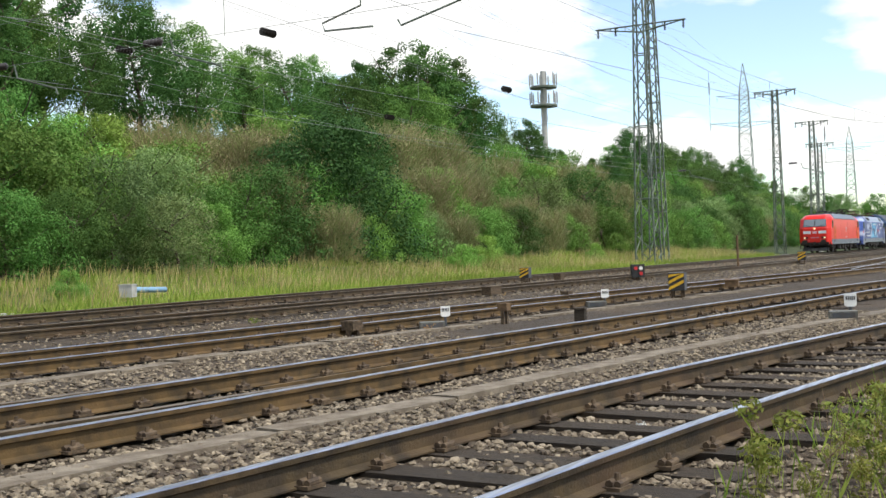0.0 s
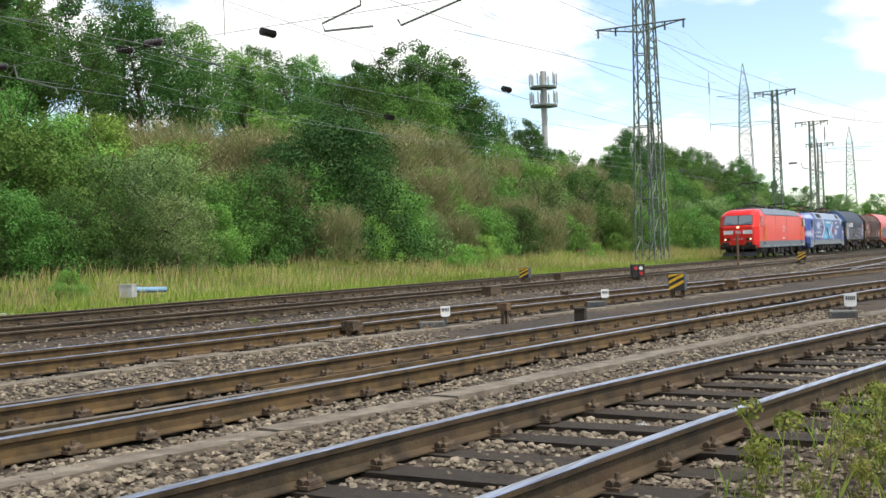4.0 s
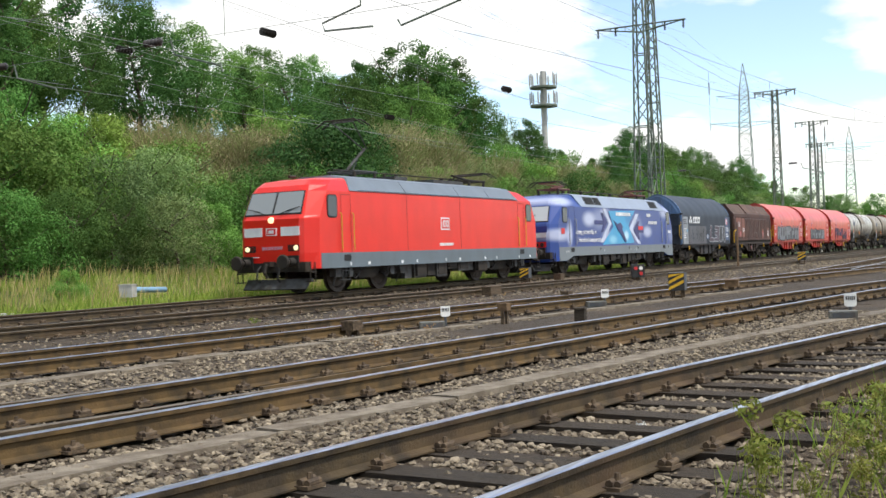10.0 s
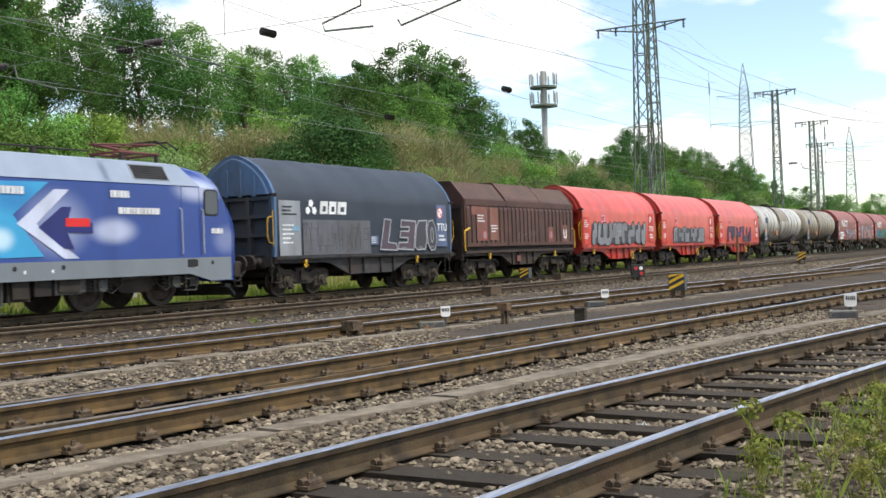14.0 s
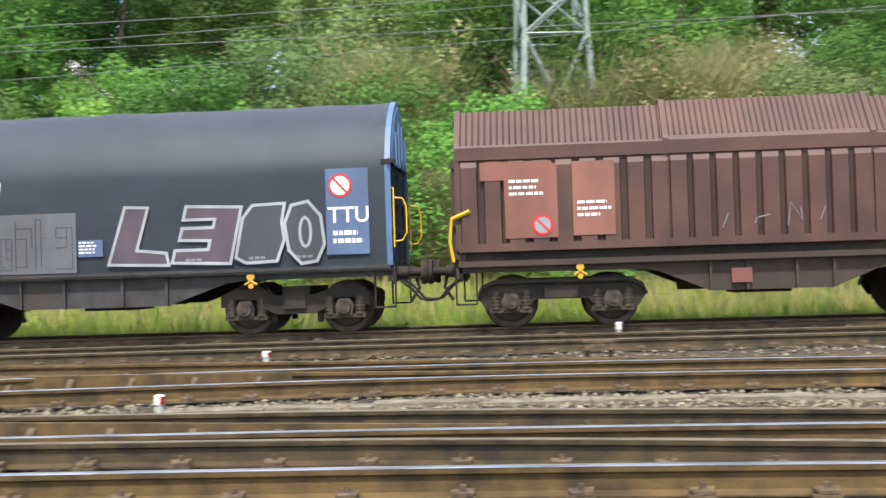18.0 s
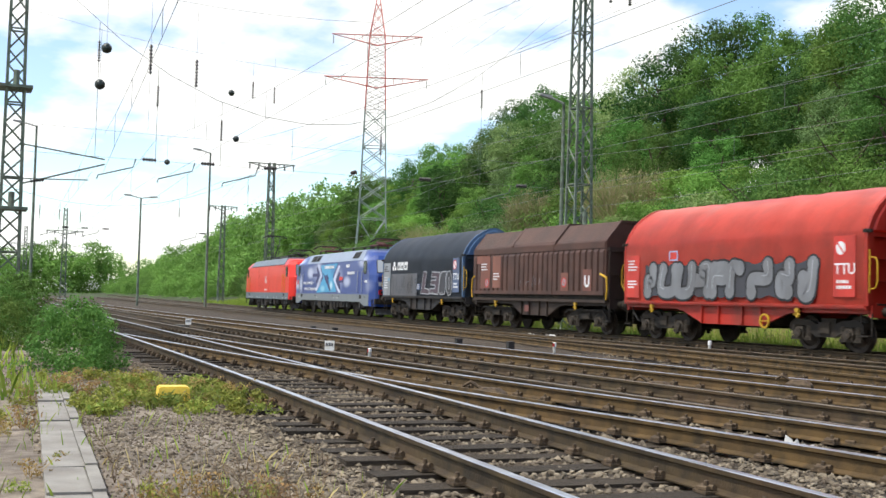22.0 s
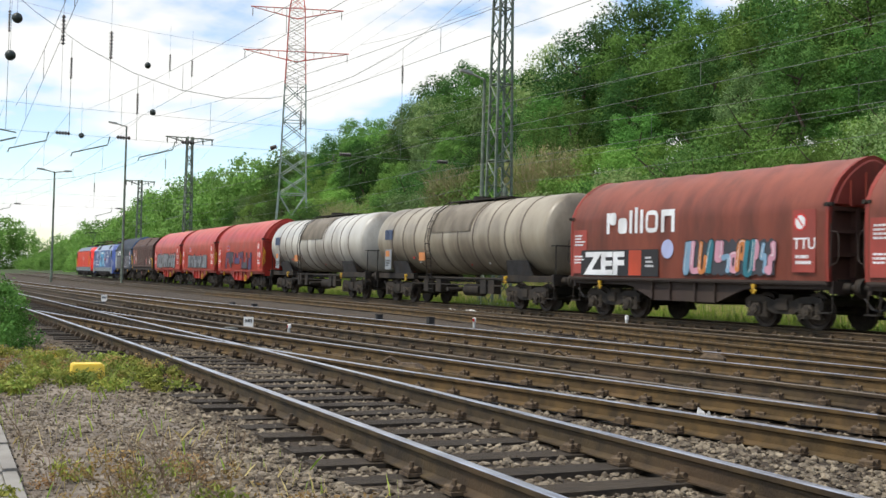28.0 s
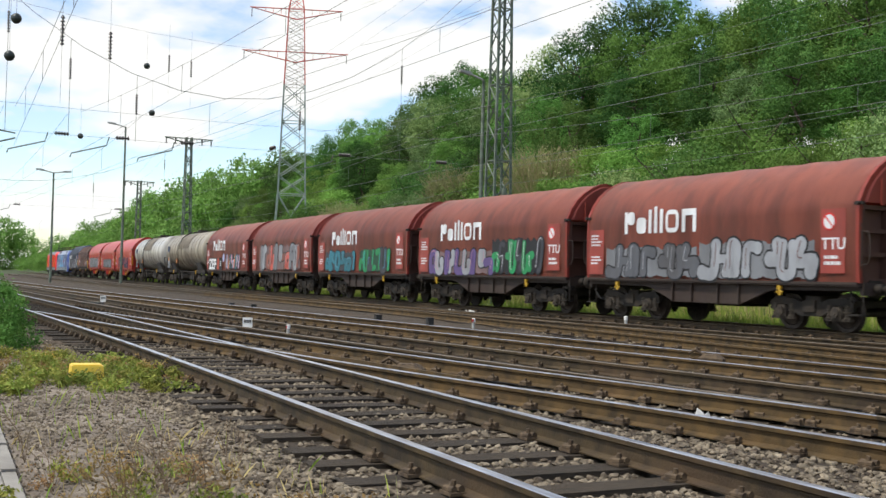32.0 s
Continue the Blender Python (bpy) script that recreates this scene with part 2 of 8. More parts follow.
def grid_axis(lo, hi, fine_lo, fine_hi, fine, grow=1.22):
    out, s = list(np.arange(fine_lo, fine_hi + 1e-6, fine)), fine
    x = fine_hi
    while x < hi:
        s *= grow
        x += s
        out.append(min(x, hi))
    x, s = fine_lo, fine
    while x > lo:
        s *= grow
        x -= s
        out.insert(0, max(x, lo))
    return out


def make_ground():
    xs, ys = grid_axis(-2500, 2500, -40, 60, 0.25), grid_axis(-2500, 2500, -8, 60, 0.25)
    verts = [(x, y, ground_height(x, y)) for x in xs for y in ys]
    n = len(ys)
    faces = [(i * n + j, (i + 1) * n + j, (i + 1) * n + j + 1, i * n + j + 1) for i in range(len(xs) - 1) for j in range(n - 1)]
    ob = raw("ground", verts, faces, M_BALLAST)
    ob.data.materials.append(M_SOIL)
    ob.data.materials.append(M_DIRT)
    for p in ob.data.polygons:
        c = p.center
        p.material_index = 1 if c.y > 25.2 + bend(c.x) or abs(c.x) > 260 or c.y < -14 else (2 if c.y < float(np.interp(c.x, (-90, -26, -9, 0, 3, 6), (5.0, 3.2, 2.6, 2.1, 1.0, -4.0))) + 0.5 * noise.noise(Vector((c.x * 0.4, c.y, 9))) + 0.5 * noise.noise(Vector((c.x * 2.3, c.y * 2.3, 4))) else 0)
        p.use_smooth = True
    tagged(ob, "grey-brown ballast ground with a green overgrown bank behind", "ground", kind="structure")


make_ground()

# ---- the tracks: centre lines in plan ----
TRACKS = {
    "A": [(-190, 9.5), (-90, 6.6), (-45, 5.2), (-26, 4.75), (-15, 4.45), (-9, 4.2), (-5.5, 4.03), (0, 3.65), (4.5, 3.22), (7, 2.95), (9.5, 2.6), (13, 2.0), (17, 1.25), (24, -0.5), (36, -4.5), (60, -15)],
    "B": [(-30, 4.95), (-23, 5.45), (-16, 6.05), (-12.5, 6.4), (-9.3, 6.85), (-6, 7.2), (-2, 7.33), (2, 7.2), (5, 6.95), (8, 6.65), (12, 6.3), (16, 5.9), (20, 5.4), (26, 4.7), (32, 3.7), (45, 1.0), (80, -9)],
    "G": [(-190, 11), (-60, 7.8), (-36, 7.6), (-22, 7.8), (-14, 8.2), (-7, 8.6), (-3, 8.5), (-1, 8.4), (2, 7.95), (5.5, 7.2), (9, 6.6)],
    "C": [(-190, 12), (-43, 10.4), (-22, 11.0), (-12, 11.6), (-7, 12.0), (0, 12.6), (4, 12.3), (8, 11.9), (13, 11.4), (20, 10.9), (26, 10.2), (34, 9.2), (50, 7), (90, 1)],
    "K": [(-60, 17.4), (-35, 16.8), (-20, 15.3), (-11, 14.3), (-4, 13.75), (0, 13.1), (6, 12.2)],
    "E": [(-190, 22.5), (-100, 18.6), (-60, 17.5), (-10, 17.6), (-2, 17.9), (5, 17.9), (12, 17.4), (20, 16.9), (30, 16.5), (60, 15.2), (120, 13)],
    "L": [(60, 15.2), (100, 15.9), (150, 17.8), (220, 20.5), (300, 22.6)],
    "N": [(45, 8.2), (80, 9.6), (130, 12.6), (190, 16.2), (300, 20.0)],
    "T": [(-300, 37.6), (-210, 31.7), (-150, 27.8), (-96, 24.4), (-62, 22.6), (-45, 22.1), (-20, 22.05), (0, 22.05), (60, 22.05), (300, 22.05)],
}
HALF = 0.7525
RAIL_PROFILE = [(-0.075, -0.165), (0.075, -0.165), (0.075, -0.155), (0.012, -0.135), (0.009, -0.05), (0.034, -0.036), (0.036, -0.006), (0.026, 0.0), (-0.026, 0.0), (-0.036, -0.006), (-0.034, -0.036), (-0.009, -0.05), (-0.012, -0.135), (-0.075, -0.155)]


def make_rail(line, off, parent, body, head):
    pts = spline(line, 1.0)
    rings = [[(x - math.sin(a) * (off + u), y + math.cos(a) * (off + u), z) for u, z in RAIL_PROFILE] for x, y, a in pts]
    bm = bmesh.new()
    loft(bm, rings)
    k = len(RAIL_PROFILE)
    bm.faces.ensure_lookup_table()
    me = mesh_of("rail", bm, [body, head or body])
    for p in me.polygons:
        if p.center.z > -0.012:
            p.material_index = 1
    ob = new("rail", me)
    ob.parent = parent


bm = bmesh.new()
box(bm, -0.13, 0.13, -1.3, 1.3, -0.15, 0.0)
SLEEPER_ME = mesh_of("sleeper", bm, M_SLEEPER, bevel=0.015)
bm = bmesh.new()
for s in (-1, 1):
    box(bm, -0.075, 0.075, s * 0.05, s * 0.15, 0, 0.02)
    cyl(bm, (-0.065, s * 0.085, 0.035), (0.065, s * 0.075, 0.04), 0.022, 7)
    cyl(bm, (-0.05, s * 0.125, 0.03), (0.06, s * 0.12, 0.035), 0.02, 7)
    cyl(bm, (0.0, s * 0.1, 0.02), (0.005, s * 0.1, 0.082), 0.02, 7, 0.016)
CLIP_ME = mesh_of("fastening", bm, M_CLIP)

track_labels = {"A": ("near railway track on dark wooden sleepers in open ballast", M_HEAD, M_RAILGREY), "B": ("railway track with bright worn rails on rusty chairs", M_HEAD, M_RUST),
                "G": ("turnout track branching over brown rails", M_HEADDULL, M_RAILGREY), "C": ("railway track of rusty rails in level ballast", M_HEAD, M_RUST),
                "K": ("turnout track with dull rusty rails", None, M_RUST), "E": ("railway track with dull rails in ballast", M_HEADDULL, M_RAILGREY), "T": ("far running track beside the grass strip", M_HEADDULL, M_RAILGREY),
                "L": ("distant railway track running into the far track", M_HEADDULL, M_RAILGREY), "N": ("distant railway track at the head of the yard", M_HEAD, M_RUST)}
SLEEPER_RANGE = {"A": (-45, 26), "B": (-30, 34), "G": (-40, 9), "C": (-36, 40), "K": (-24, 5), "E": (-40, 45), "T": (-40, 60), "L": (62, 92), "N": (50, 84)}
for key, line in TRACKS.items():
    label, head, body = track_labels[key]
    trk = thing("railway_track", label, "railway track", "tracks of the yard", "structure")
    for s in (-1, 1):
        make_rail(line, s * HALF, trk, body, head)
    lo, hi = SLEEPER_RANGE[key]
    clips_v, clips_f = [], []
    cv = [v.co.copy() for v in CLIP_ME.vertices]
    cf = [tuple(p.vertices) for p in CLIP_ME.polygons]
    for x, y, a in spline(line, 0.63):
        if not lo < x < hi:
            continue
        r = random.Random(int(x * 100) + ord(key))
        depth = -0.165 if key == "A" else -0.195
        piece("sleeper", SLEEPER_ME, trk, pose(x, y + r.uniform(-0.05, 0.05), depth + r.uniform(-0.012, 0.0), r.uniform(-0.6, 0.6), 0, math.degrees(a) + r.uniform(-1.2, 1.2)))
        for s in (-1, 1):
            m = pose(x - math.sin(a) * s * HALF, y + math.cos(a) * s * HALF, -0.165, 0, 0, math.degrees(a))
            k = len(clips_v)
            clips_v += [m @ c for c in cv]
            clips_f += [tuple(i + k for i in f) for f in cf]
    tagged(raw("fastenings", clips_v, clips_f, M_CLIP, trk), "rusty rail fastenings", kind="stuff")


# ---- trees and shrubs of the bank ----
def leaf_cloud(rng, centres, radii, count, size, flat=0.7, long=1.5, stray=0.2):
    """Vertices and faces of many small folded leaves scattered round cluster centres."""
    share = np.asarray(radii, float) ** 1.6
    k = rng.choice(len(centres), count, p=share / share.sum())
    d = rng.normal(size=(count, 3))
    d /= np.linalg.norm(d, axis=1)[:, None]
    rad = np.asarray(radii)[k][:, None] * rng.uniform(0.4, 1.0, (count, 1)) ** 0.5
    rad = rad * np.where(rng.uniform(size=(count, 1)) < stray, rng.uniform(1.0, 1.5, (count, 1)), 1.0)
    stretch = rng.uniform(0.6, 1.3, (len(centres), 3)) * np.array([1, 1, flat * 1.25]) if stray else np.tile((1, 1, flat), (len(centres), 1))
    p = np.asarray(centres)[k] + d * rad * stretch[k]
    face = d + np.array([0, 0, 0.25]) + 0.42 * rng.normal(size=(count, 3))
    face /= np.linalg.norm(face, axis=1)[:, None]
    u = np.cross(face, rng.normal(size=(count, 3)))
    u /= np.linalg.norm(u, axis=1)[:, None]
    w = np.cross(u, face)
    w /= np.linalg.norm(w, axis=1)[:, None] + 1e-9
    s = size * rng.uniform(0.6, 1.35, (count, 1))
    v = np.empty((count, 4, 3))
    v[:, 0], v[:, 2] = p - u * s * 0.5 * long, p + u * s * 0.5 * long
    fold = np.cross(u, w) * s * 0.15
    v[:, 1], v[:, 3] = p + w * s * 0.42 + fold, p - w * s * 0.42 + fold
    return v.reshape(-1, 3), np.arange(count * 4).reshape(-1, 4)


def quick_mesh(name, verts, faces, material):
    me = bpy.data.meshes.new(name)
    me.vertices.add(len(verts))
    me.vertices.foreach_set("co", np.asarray(verts, np.float32).ravel())
    me.loops.add(faces.size)
    me.loops.foreach_set("vertex_index", faces.ravel().astype(np.int32))
    me.polygons.add(len(faces))
    me.polygons.foreach_set("loop_start", np.arange(0, faces.size, faces.shape[1], dtype=np.int32))
    me.update(calc_edges=True)
    me.materials.append(material)
    return me


def trunk_mesh(rng, h, r, reach, n_limbs):
    bm = bmesh.new()
    pts = [Vector((0, 0, -0.5))]
    for k in range(1, 5):
        pts.append(Vector((rng.normal() * 0.12 * k, rng.normal() * 0.12 * k, h * 0.8 * k / 4)))
    for k, (a, b) in enumerate(zip(pts, pts[1:])):
        cyl(bm, a, b, r * (1 - 0.2 * k), 7, r * (1 - 0.2 * (k + 1)), caps=False)
    for k in range(n_limbs):
        t = rng.uniform(0.25, 0.95)
        a = pts[min(int(t * 4), 3)].lerp(pts[min(int(t * 4) + 1, 4)], t * 4 % 1)
        ang = rng.uniform(0, 2 * math.pi)
        L = reach * rng.uniform(0.5, 0.95)
        b = a + Vector((math.cos(ang) * L, math.sin(ang) * L, L * rng.uniform(0.3, 0.9)))
        m = a.lerp(b, 0.5) + Vector((0, 0, -0.1 * L))
        cyl(bm, a, m, r * 0.35, 5, r * 0.22, caps=False)
        cyl(bm, m, b, r * 0.22, 5, r * 0.06, caps=False)
    return mesh_of("trunk", bm, M_BARK)


def make_tree(seed, h, width, leaves, size, material, base=0.25, clusters=46, shape="round"):
    rng = np.random.default_rng(seed)
    c, rad = [], []
    for k in range(clusters):
        z = rng.uniform(base, 1.0)
        if shape == "cone":
            env = 1.05 - z
        elif shape == "bush":
            env = math.sqrt(max(0.0, 1 - z * z)) + 0.1
        else:
            env = math.sqrt(max(0.05, 1 - ((z - 0.58) / 0.46) ** 2))
        a, q = rng.uniform(0, 2 * math.pi), math.sqrt(rng.uniform(0.15, 1)) * env * rng.uniform(0.75, 1.15)
        c.append((math.cos(a) * q * width / 2, math.sin(a) * q * width / 2, z * h))
        rad.append(width * rng.uniform(0.08, 0.2) * (0.55 + 0.45 * min(env, 1.0)))
    v, f = leaf_cloud(rng, c, rad, leaves, size)
    return trunk_mesh(rng, h, 0.02 * h + 0.03, width * 0.45, 9), quick_mesh("crown", v, f, material)


def make_twiggy(seed, h, width, count):
    """A half bare bush: thin upright twigs."""
    rng = np.random.default_rng(seed)
    a = rng.uniform(0, 2 * math.pi, count)
    q = np.sqrt(rng.uniform(0, 1, count)) * width * 0.36
    z0 = rng.uniform(0.0, 0.72, count) ** 1.2 * h
    p = np.stack([np.cos(a) * q, np.sin(a) * q, z0], 1)
    up = np.stack([np.cos(a) * 0.5 + rng.normal(size=count) * 0.55, np.sin(a) * 0.5 + rng.normal(size=count) * 0.55, np.ones(count)], 1)
    up /= np.linalg.norm(up, axis=1)[:, None]
    L = rng.uniform(0.5, 1.7, count)[:, None]
    side = np.cross(up, rng.normal(size=(count, 3)))
    side /= np.linalg.norm(side, axis=1)[:, None]
    w = rng.uniform(0.007, 0.02, count)[:, None]
    v = np.stack([p - side * w, p + side * w, p + up * L + side * w * 0.3, p + up * L - side * w * 0.3], 1)
    lc, lf = leaf_cloud(rng, (p + up * L * 0.8)[:90], [0.55] * 90, int(count * 0.9), 0.085)
    verts = np.concatenate([v.reshape(-1, 3), lc])
    faces = np.concatenate([np.arange(count * 4).reshape(-1, 4), lf + count * 4])
    return trunk_mesh(rng, h * 0.7, 0.06, width * 0.4, 8), quick_mesh("crown", verts, faces, M_LEAF[4])


KINDS = {
    "shade": [make_tree(125, 7.4, 8.2, 27000, 0.115, M_DARKLEAF, 0.0, 120, "bush")],
    "tall": [make_tree(101, 9.5, 6.4, 19950, 0.115, M_LEAF[0], 0.12, 90), make_tree(102, 10.5, 6.8, 20900, 0.115, M_LEAF[1], 0.1, 96), make_tree(103, 8.5, 6.0, 18620, 0.108, M_LEAF[0], 0.1, 84), make_tree(104, 9.0, 5.6, 18050, 0.108, M_LEAF[2], 0.12, 80), make_tree(105, 9.0, 6.2, 17100, 0.115, M_LEAF[3], 0.12, 84)],
    "dark": [make_tree(111, 11.0, 5.6, 14440, 0.13, M_LEAF[1], 0.15, 56, "cone"), make_tree(112, 10.0, 6.4, 14060, 0.144, M_LEAF[1], 0.15, 60)],
    "bush": [make_tree(121, 4.6, 5.2, 16340, 0.083, M_LEAF[0], 0.02, 74, "bush"), make_tree(122, 5.2, 5.6, 17100, 0.083, M_LEAF[1], 0.02, 78, "bush"), make_tree(123, 4.2, 4.8, 15580, 0.079, M_LEAF[2], 0.02, 70, "bush"), make_tree(124, 4.6, 5.2, 15200, 0.076, M_LEAF[3], 0.02, 74, "bush")],
    "twig": [make_twiggy(131, 4.6, 5.4, 5200), make_twiggy(132, 5.6, 6.0, 6400), make_twiggy(133, 6.4, 5.0, 6000)],
    "far": [make_tree(141, 9.0, 9.0, 3000, 0.32, M_LEAF[0], 0.0, 80, "bush")],
}
TREE_WORDS = {"tall": ("tall leafy green tree on the bank", "tree"), "dark": ("dark green broad tree on the bank", "tree"), "bush": ("dense green shrub at the foot of the bank", "shrub"), "twig": ("half-bare brown shrub among the greenery", "shrub"), "shade": ("broad dark green bush at the foot of the bank", "shrub"), "far": ("distant round green tree beyond the yard", "tree")}


def plant(kind, which, x, y, scale, turn):
    tr, cr = KINDS[kind][which % len(KINDS[kind])]
    label, cat = TREE_WORDS[kind]
    ob = thing(cat, label, cat, "trees of the bank" if cat == "tree" else "shrubs of the bank", m=pose(x, y, ground_height(x, y) - 0.05, 0, 0, turn) @ Matrix.Diagonal((scale, scale, scale, 1)))
    piece("trunk", tr, ob, Matrix())
    piece("crown", cr, ob, Matrix())


def plant_row(r, x0, x1, y, spread, step, scale, kinds, level=None):
    x = x0
    while x < x1:
        kind = kinds(x, r)
        k = level(x) if level else 1.0
        if k > 0.2:
            which = r.randrange(20)
            # shade on these tall trees is put in by picking deeper greens
            if -80 < x < -15 and kind == "tall":
                which = r.choice((0, 1, 1, 1, 2, 4))
            if x > 28:  # deeper greens towards the east stand in for side-lit shade
                which = r.choice((0, 1, 0, 3, 2)) if kind == "bush" else r.choice((0, 1, 1, 2, 4))
            plant(kind, which, x, y + bend(x) + r.uniform(-spread, spread), k * r.uniform(*scale), r.uniform(0, 360))
        x += r.uniform(*step) * max(k, 0.6)


def steps(*rows):
    xs, ks = [a for a, _ in rows], [b for _, b in rows]
    return lambda x: float(np.interp(x, xs, ks))


def foot_kind(x, r):
    return "twig" if r.random() < (0.2 if 58 < x < 92 else 0.02) else "bush"


def plant_bank():
    r = random.Random(7)
    plant_row(r, -170, 175, 32.6, 1.0, (2.3, 3.3), (0.6, 0.95), foot_kind)
    plant_row(r, -180, 185, 36.0, 1.4, (2.6, 3.8), (0.85, 1.15), lambda x, r: "twig" if r.random() < (0.7 if 40 < x < 52 or 58 < x < 96 else (0.3 if -16 < x < 12 else 0.06)) else "bush")
    plant_row(r, -200, 190, 39.8, 1.5, (3.0, 4.2), (0.95, 1.3), lambda x, r: ("twig" if r.random() < (0.55 if 43 < x < 57 or 64 < x < 102 else (0.25 if -14 < x < 14 else 0.03)) else "bush"), steps((-160, 0.7), (-120, 1), (98, 1), (103, 0.75), (125, 0.75), (130, 1)))
    plant_row(r, -230, 200, 44.5, 1.8, (3.6, 5.0), (0.62, 0.85), lambda x, r: r.choice(("tall", "tall", "tall", "dark" if x > 20 else "tall")), steps((-170, 0.75), (-130, 1), (0, 1.0), (6, 1.12), (32, 1.12), (38, 0.95), (60, 0.93), (66, 1.0), (92, 1.05), (98, 0.9), (102, 0.55), (124, 0.5), (130, 0.9), (200, 1)))
    plant_row(r, -260, 175, 50, 2.0, (4.2, 6.0), (0.85, 1.1), lambda x, r: r.choice(("tall", "tall", "tall", "dark" if x > 20 else "tall")), steps((-170, 0.85), (-125, 1.1), (-105, 1.15), (-95, 1.2), (-72, 1.15), (-58, 1.05), (-40, 1.05), (5, 1.05), (10, 1.25), (30, 1.25), (38, 0.95), (62, 0.88), (72, 0.8), (96, 0.72), (103, 0.0), (130, 0.0), (136, 0.6), (175, 0.6)))
    plant_row(r, -260, 48, 56, 2.0, (4.6, 6.4), (0.95, 1.2), lambda x, r: "tall", steps((-190, 0.8), (-130, 1.18), (-60, 1.15), (0, 1.1), (28, 1.15), (36, 0.85), (48, 0.75)))
    plant_row(r, -75, 25, 61, 2.0, (4.0, 5.5), (1.0, 1.25), lambda x, r: "tall")
    for x, y, k, s in ((78.5, 46.5, 1, 1.0), (84.0, 46.5, 1, 1.12), (88.5, 46.8, 1, 1.0), (72.0, 46.5, 1, 0.8), (41.0, 47.0, 0, 0.85)):
        plant("dark", k, x, y, s, 40 * x)
    plant("shade", 0, 50.2, 34.4, 0.98, 20)
    for x, y, k in ((54.5, 28.6, 0.34), (57.0, 29.2, 0.28), (75.0, 29.0, 0.3), (26.0, 27.3, 0.26), (60.5, 30.2, 0.4), (83.0, 30.3, 0.42)):
        plant("bush", 2, x, y, k, 70 * x)
    for k in range(14):
        plant("tall", k, 250 + r.uniform(0, 40), 16 + k * 3.2 + r.uniform(-2, 2), r.uniform(0.95, 1.25), 50 * k)


def far_woods():
    """The woods that close the far ends of the yard, one mass of leaves."""
    r = random.Random(17)
    spots = []
    for y, lo, hi in ((31.0, 0.3, 0.5), (36.0, 0.5, 0.75), (44.0, 0.85, 1.15), (52.0, 0.85, 1.2)):
        x = -450.0
        while x < -165:
            spots.append((x, y + bend(x) + r.uniform(-2, 2), r.uniform(lo, hi)))
            x += r.uniform(4, 7)
    for k in range(34):
        spots.append((-455 - r.uniform(0, 25), -80 + k * 4.2, r.uniform(1.5, 1.9)))
        spots.append((380 + r.uniform(0, 25), -40 + k * 4.2, r.uniform(0.9, 1.3)))
    base = np.array([v.co[:] for v in KINDS["far"][0][1].vertices])
    verts = []
    for x, y, s in spots:
        a = r.uniform(0, 6.28)
        turn = np.array([[math.cos(a), -math.sin(a), 0], [math.sin(a), math.cos(a), 0], [0, 0, 1]])
        verts.append(base @ turn.T * np.array([s, s, s * r.uniform(0.75, 1.3)]) + np.array([x, y, ground_height(x, y) - 0.3]))
    verts = np.concatenate(verts)
    ob = new("far_woods", quick_mesh("far_woods", verts, np.arange(len(verts)).reshape(-1, 4), M_WOODS))
    tagged(ob, "distant green woods beyond the end of the yard", "woods", kind="stuff")


far_woods()
plant_bank()


# ---- the strip of tall grass beside the far track ----
def grass_strip(name, label, x0, x1, y0, y1, count, hmin, hmax, material, seed, lean=0.25, width=0.018):
    rng = np.random.default_rng(seed)
    x, y = rng.uniform(x0, x1, count), rng.uniform(y0, y1, count)
    y = y + (0.062 * np.maximum(0, -x - 50) if y0 > 20 else 0)
    clump = np.array([noise.noise(Vector((a * 0.5, b * 0.5, seed))) for a, b in zip(x, y)])
    h = rng.uniform(hmin, hmax, count) * (0.85 + 0.5 * clump)
    z = np.array([ground_height(a, b) for a, b in zip(x, y)])
    ang = rng.uniform(0, math.pi, count)
    w = width * rng.uniform(0.7, 1.5, count)
    dx, dy = np.cos(ang) * w, np.sin(ang) * w
    lx, ly = rng.normal(size=count) * lean * h, rng.normal(size=count) * lean * h
    v = np.empty((count, 4, 3))
    v[:, 0] = np.stack([x - dx, y - dy, z - 0.05], 1)
    v[:, 1] = np.stack([x + dx, y + dy, z - 0.05], 1)
    curl = 0.4 if width > 0.01 else 0.58
    v[:, 2] = np.stack([x + dx * 0.8 + lx * curl, y + dy * 0.8 + ly * curl, z + h * 0.6], 1)
    v[:, 3] = np.stack([x + lx, y + ly, z + h], 1)
    ob = new(name, quick_mesh(name, v.reshape(-1, 3), np.arange(count * 4).reshape(-1, 4), material))
    tagged(ob, label, "grass", kind="stuff")


grass_strip("grass", "tall green meadow grass beside the track", -150, 110, 24.0, 31.5, 150000, 0.2, 0.6, M_GRASS, 1, 0.3, 0.009)
grass_strip("grass", "dry straw-coloured grass stems in the meadow strip", -70, 110, 25.3, 31.2, 28000, 0.5, 0.95, M_STRAW, 2, 0.16, 0.007)


# ---- overhead line: masts, pylons, wires ----
M_MAST = mat("green_grey_mast_paint", rgb(122, 136, 120), rgb(92, 102, 92), 0.7, 0.2, 4, 6, 0.2, 30, "World", dirt=rgb(84, 66, 52), dirt_scale=1.5)
M_PYLON = mat("galvanised_pylon", rgb(150, 164, 156), rgb(124, 136, 130), 0.6, 0.3, 3, 6, 0.1, 30, "World")
M_PYLONRED = mat("red_pylon_paint", rgb(214, 116, 104), rgb(198, 98, 90), 0.6, 0.0, 3, 6, 0.1, 30, "World")
M_PYLONWHITE = mat("white_pylon_paint", rgb(226, 222, 218), rgb(206, 202, 198), 0.6, 0.0, 3, 6, 0.1, 30, "World")
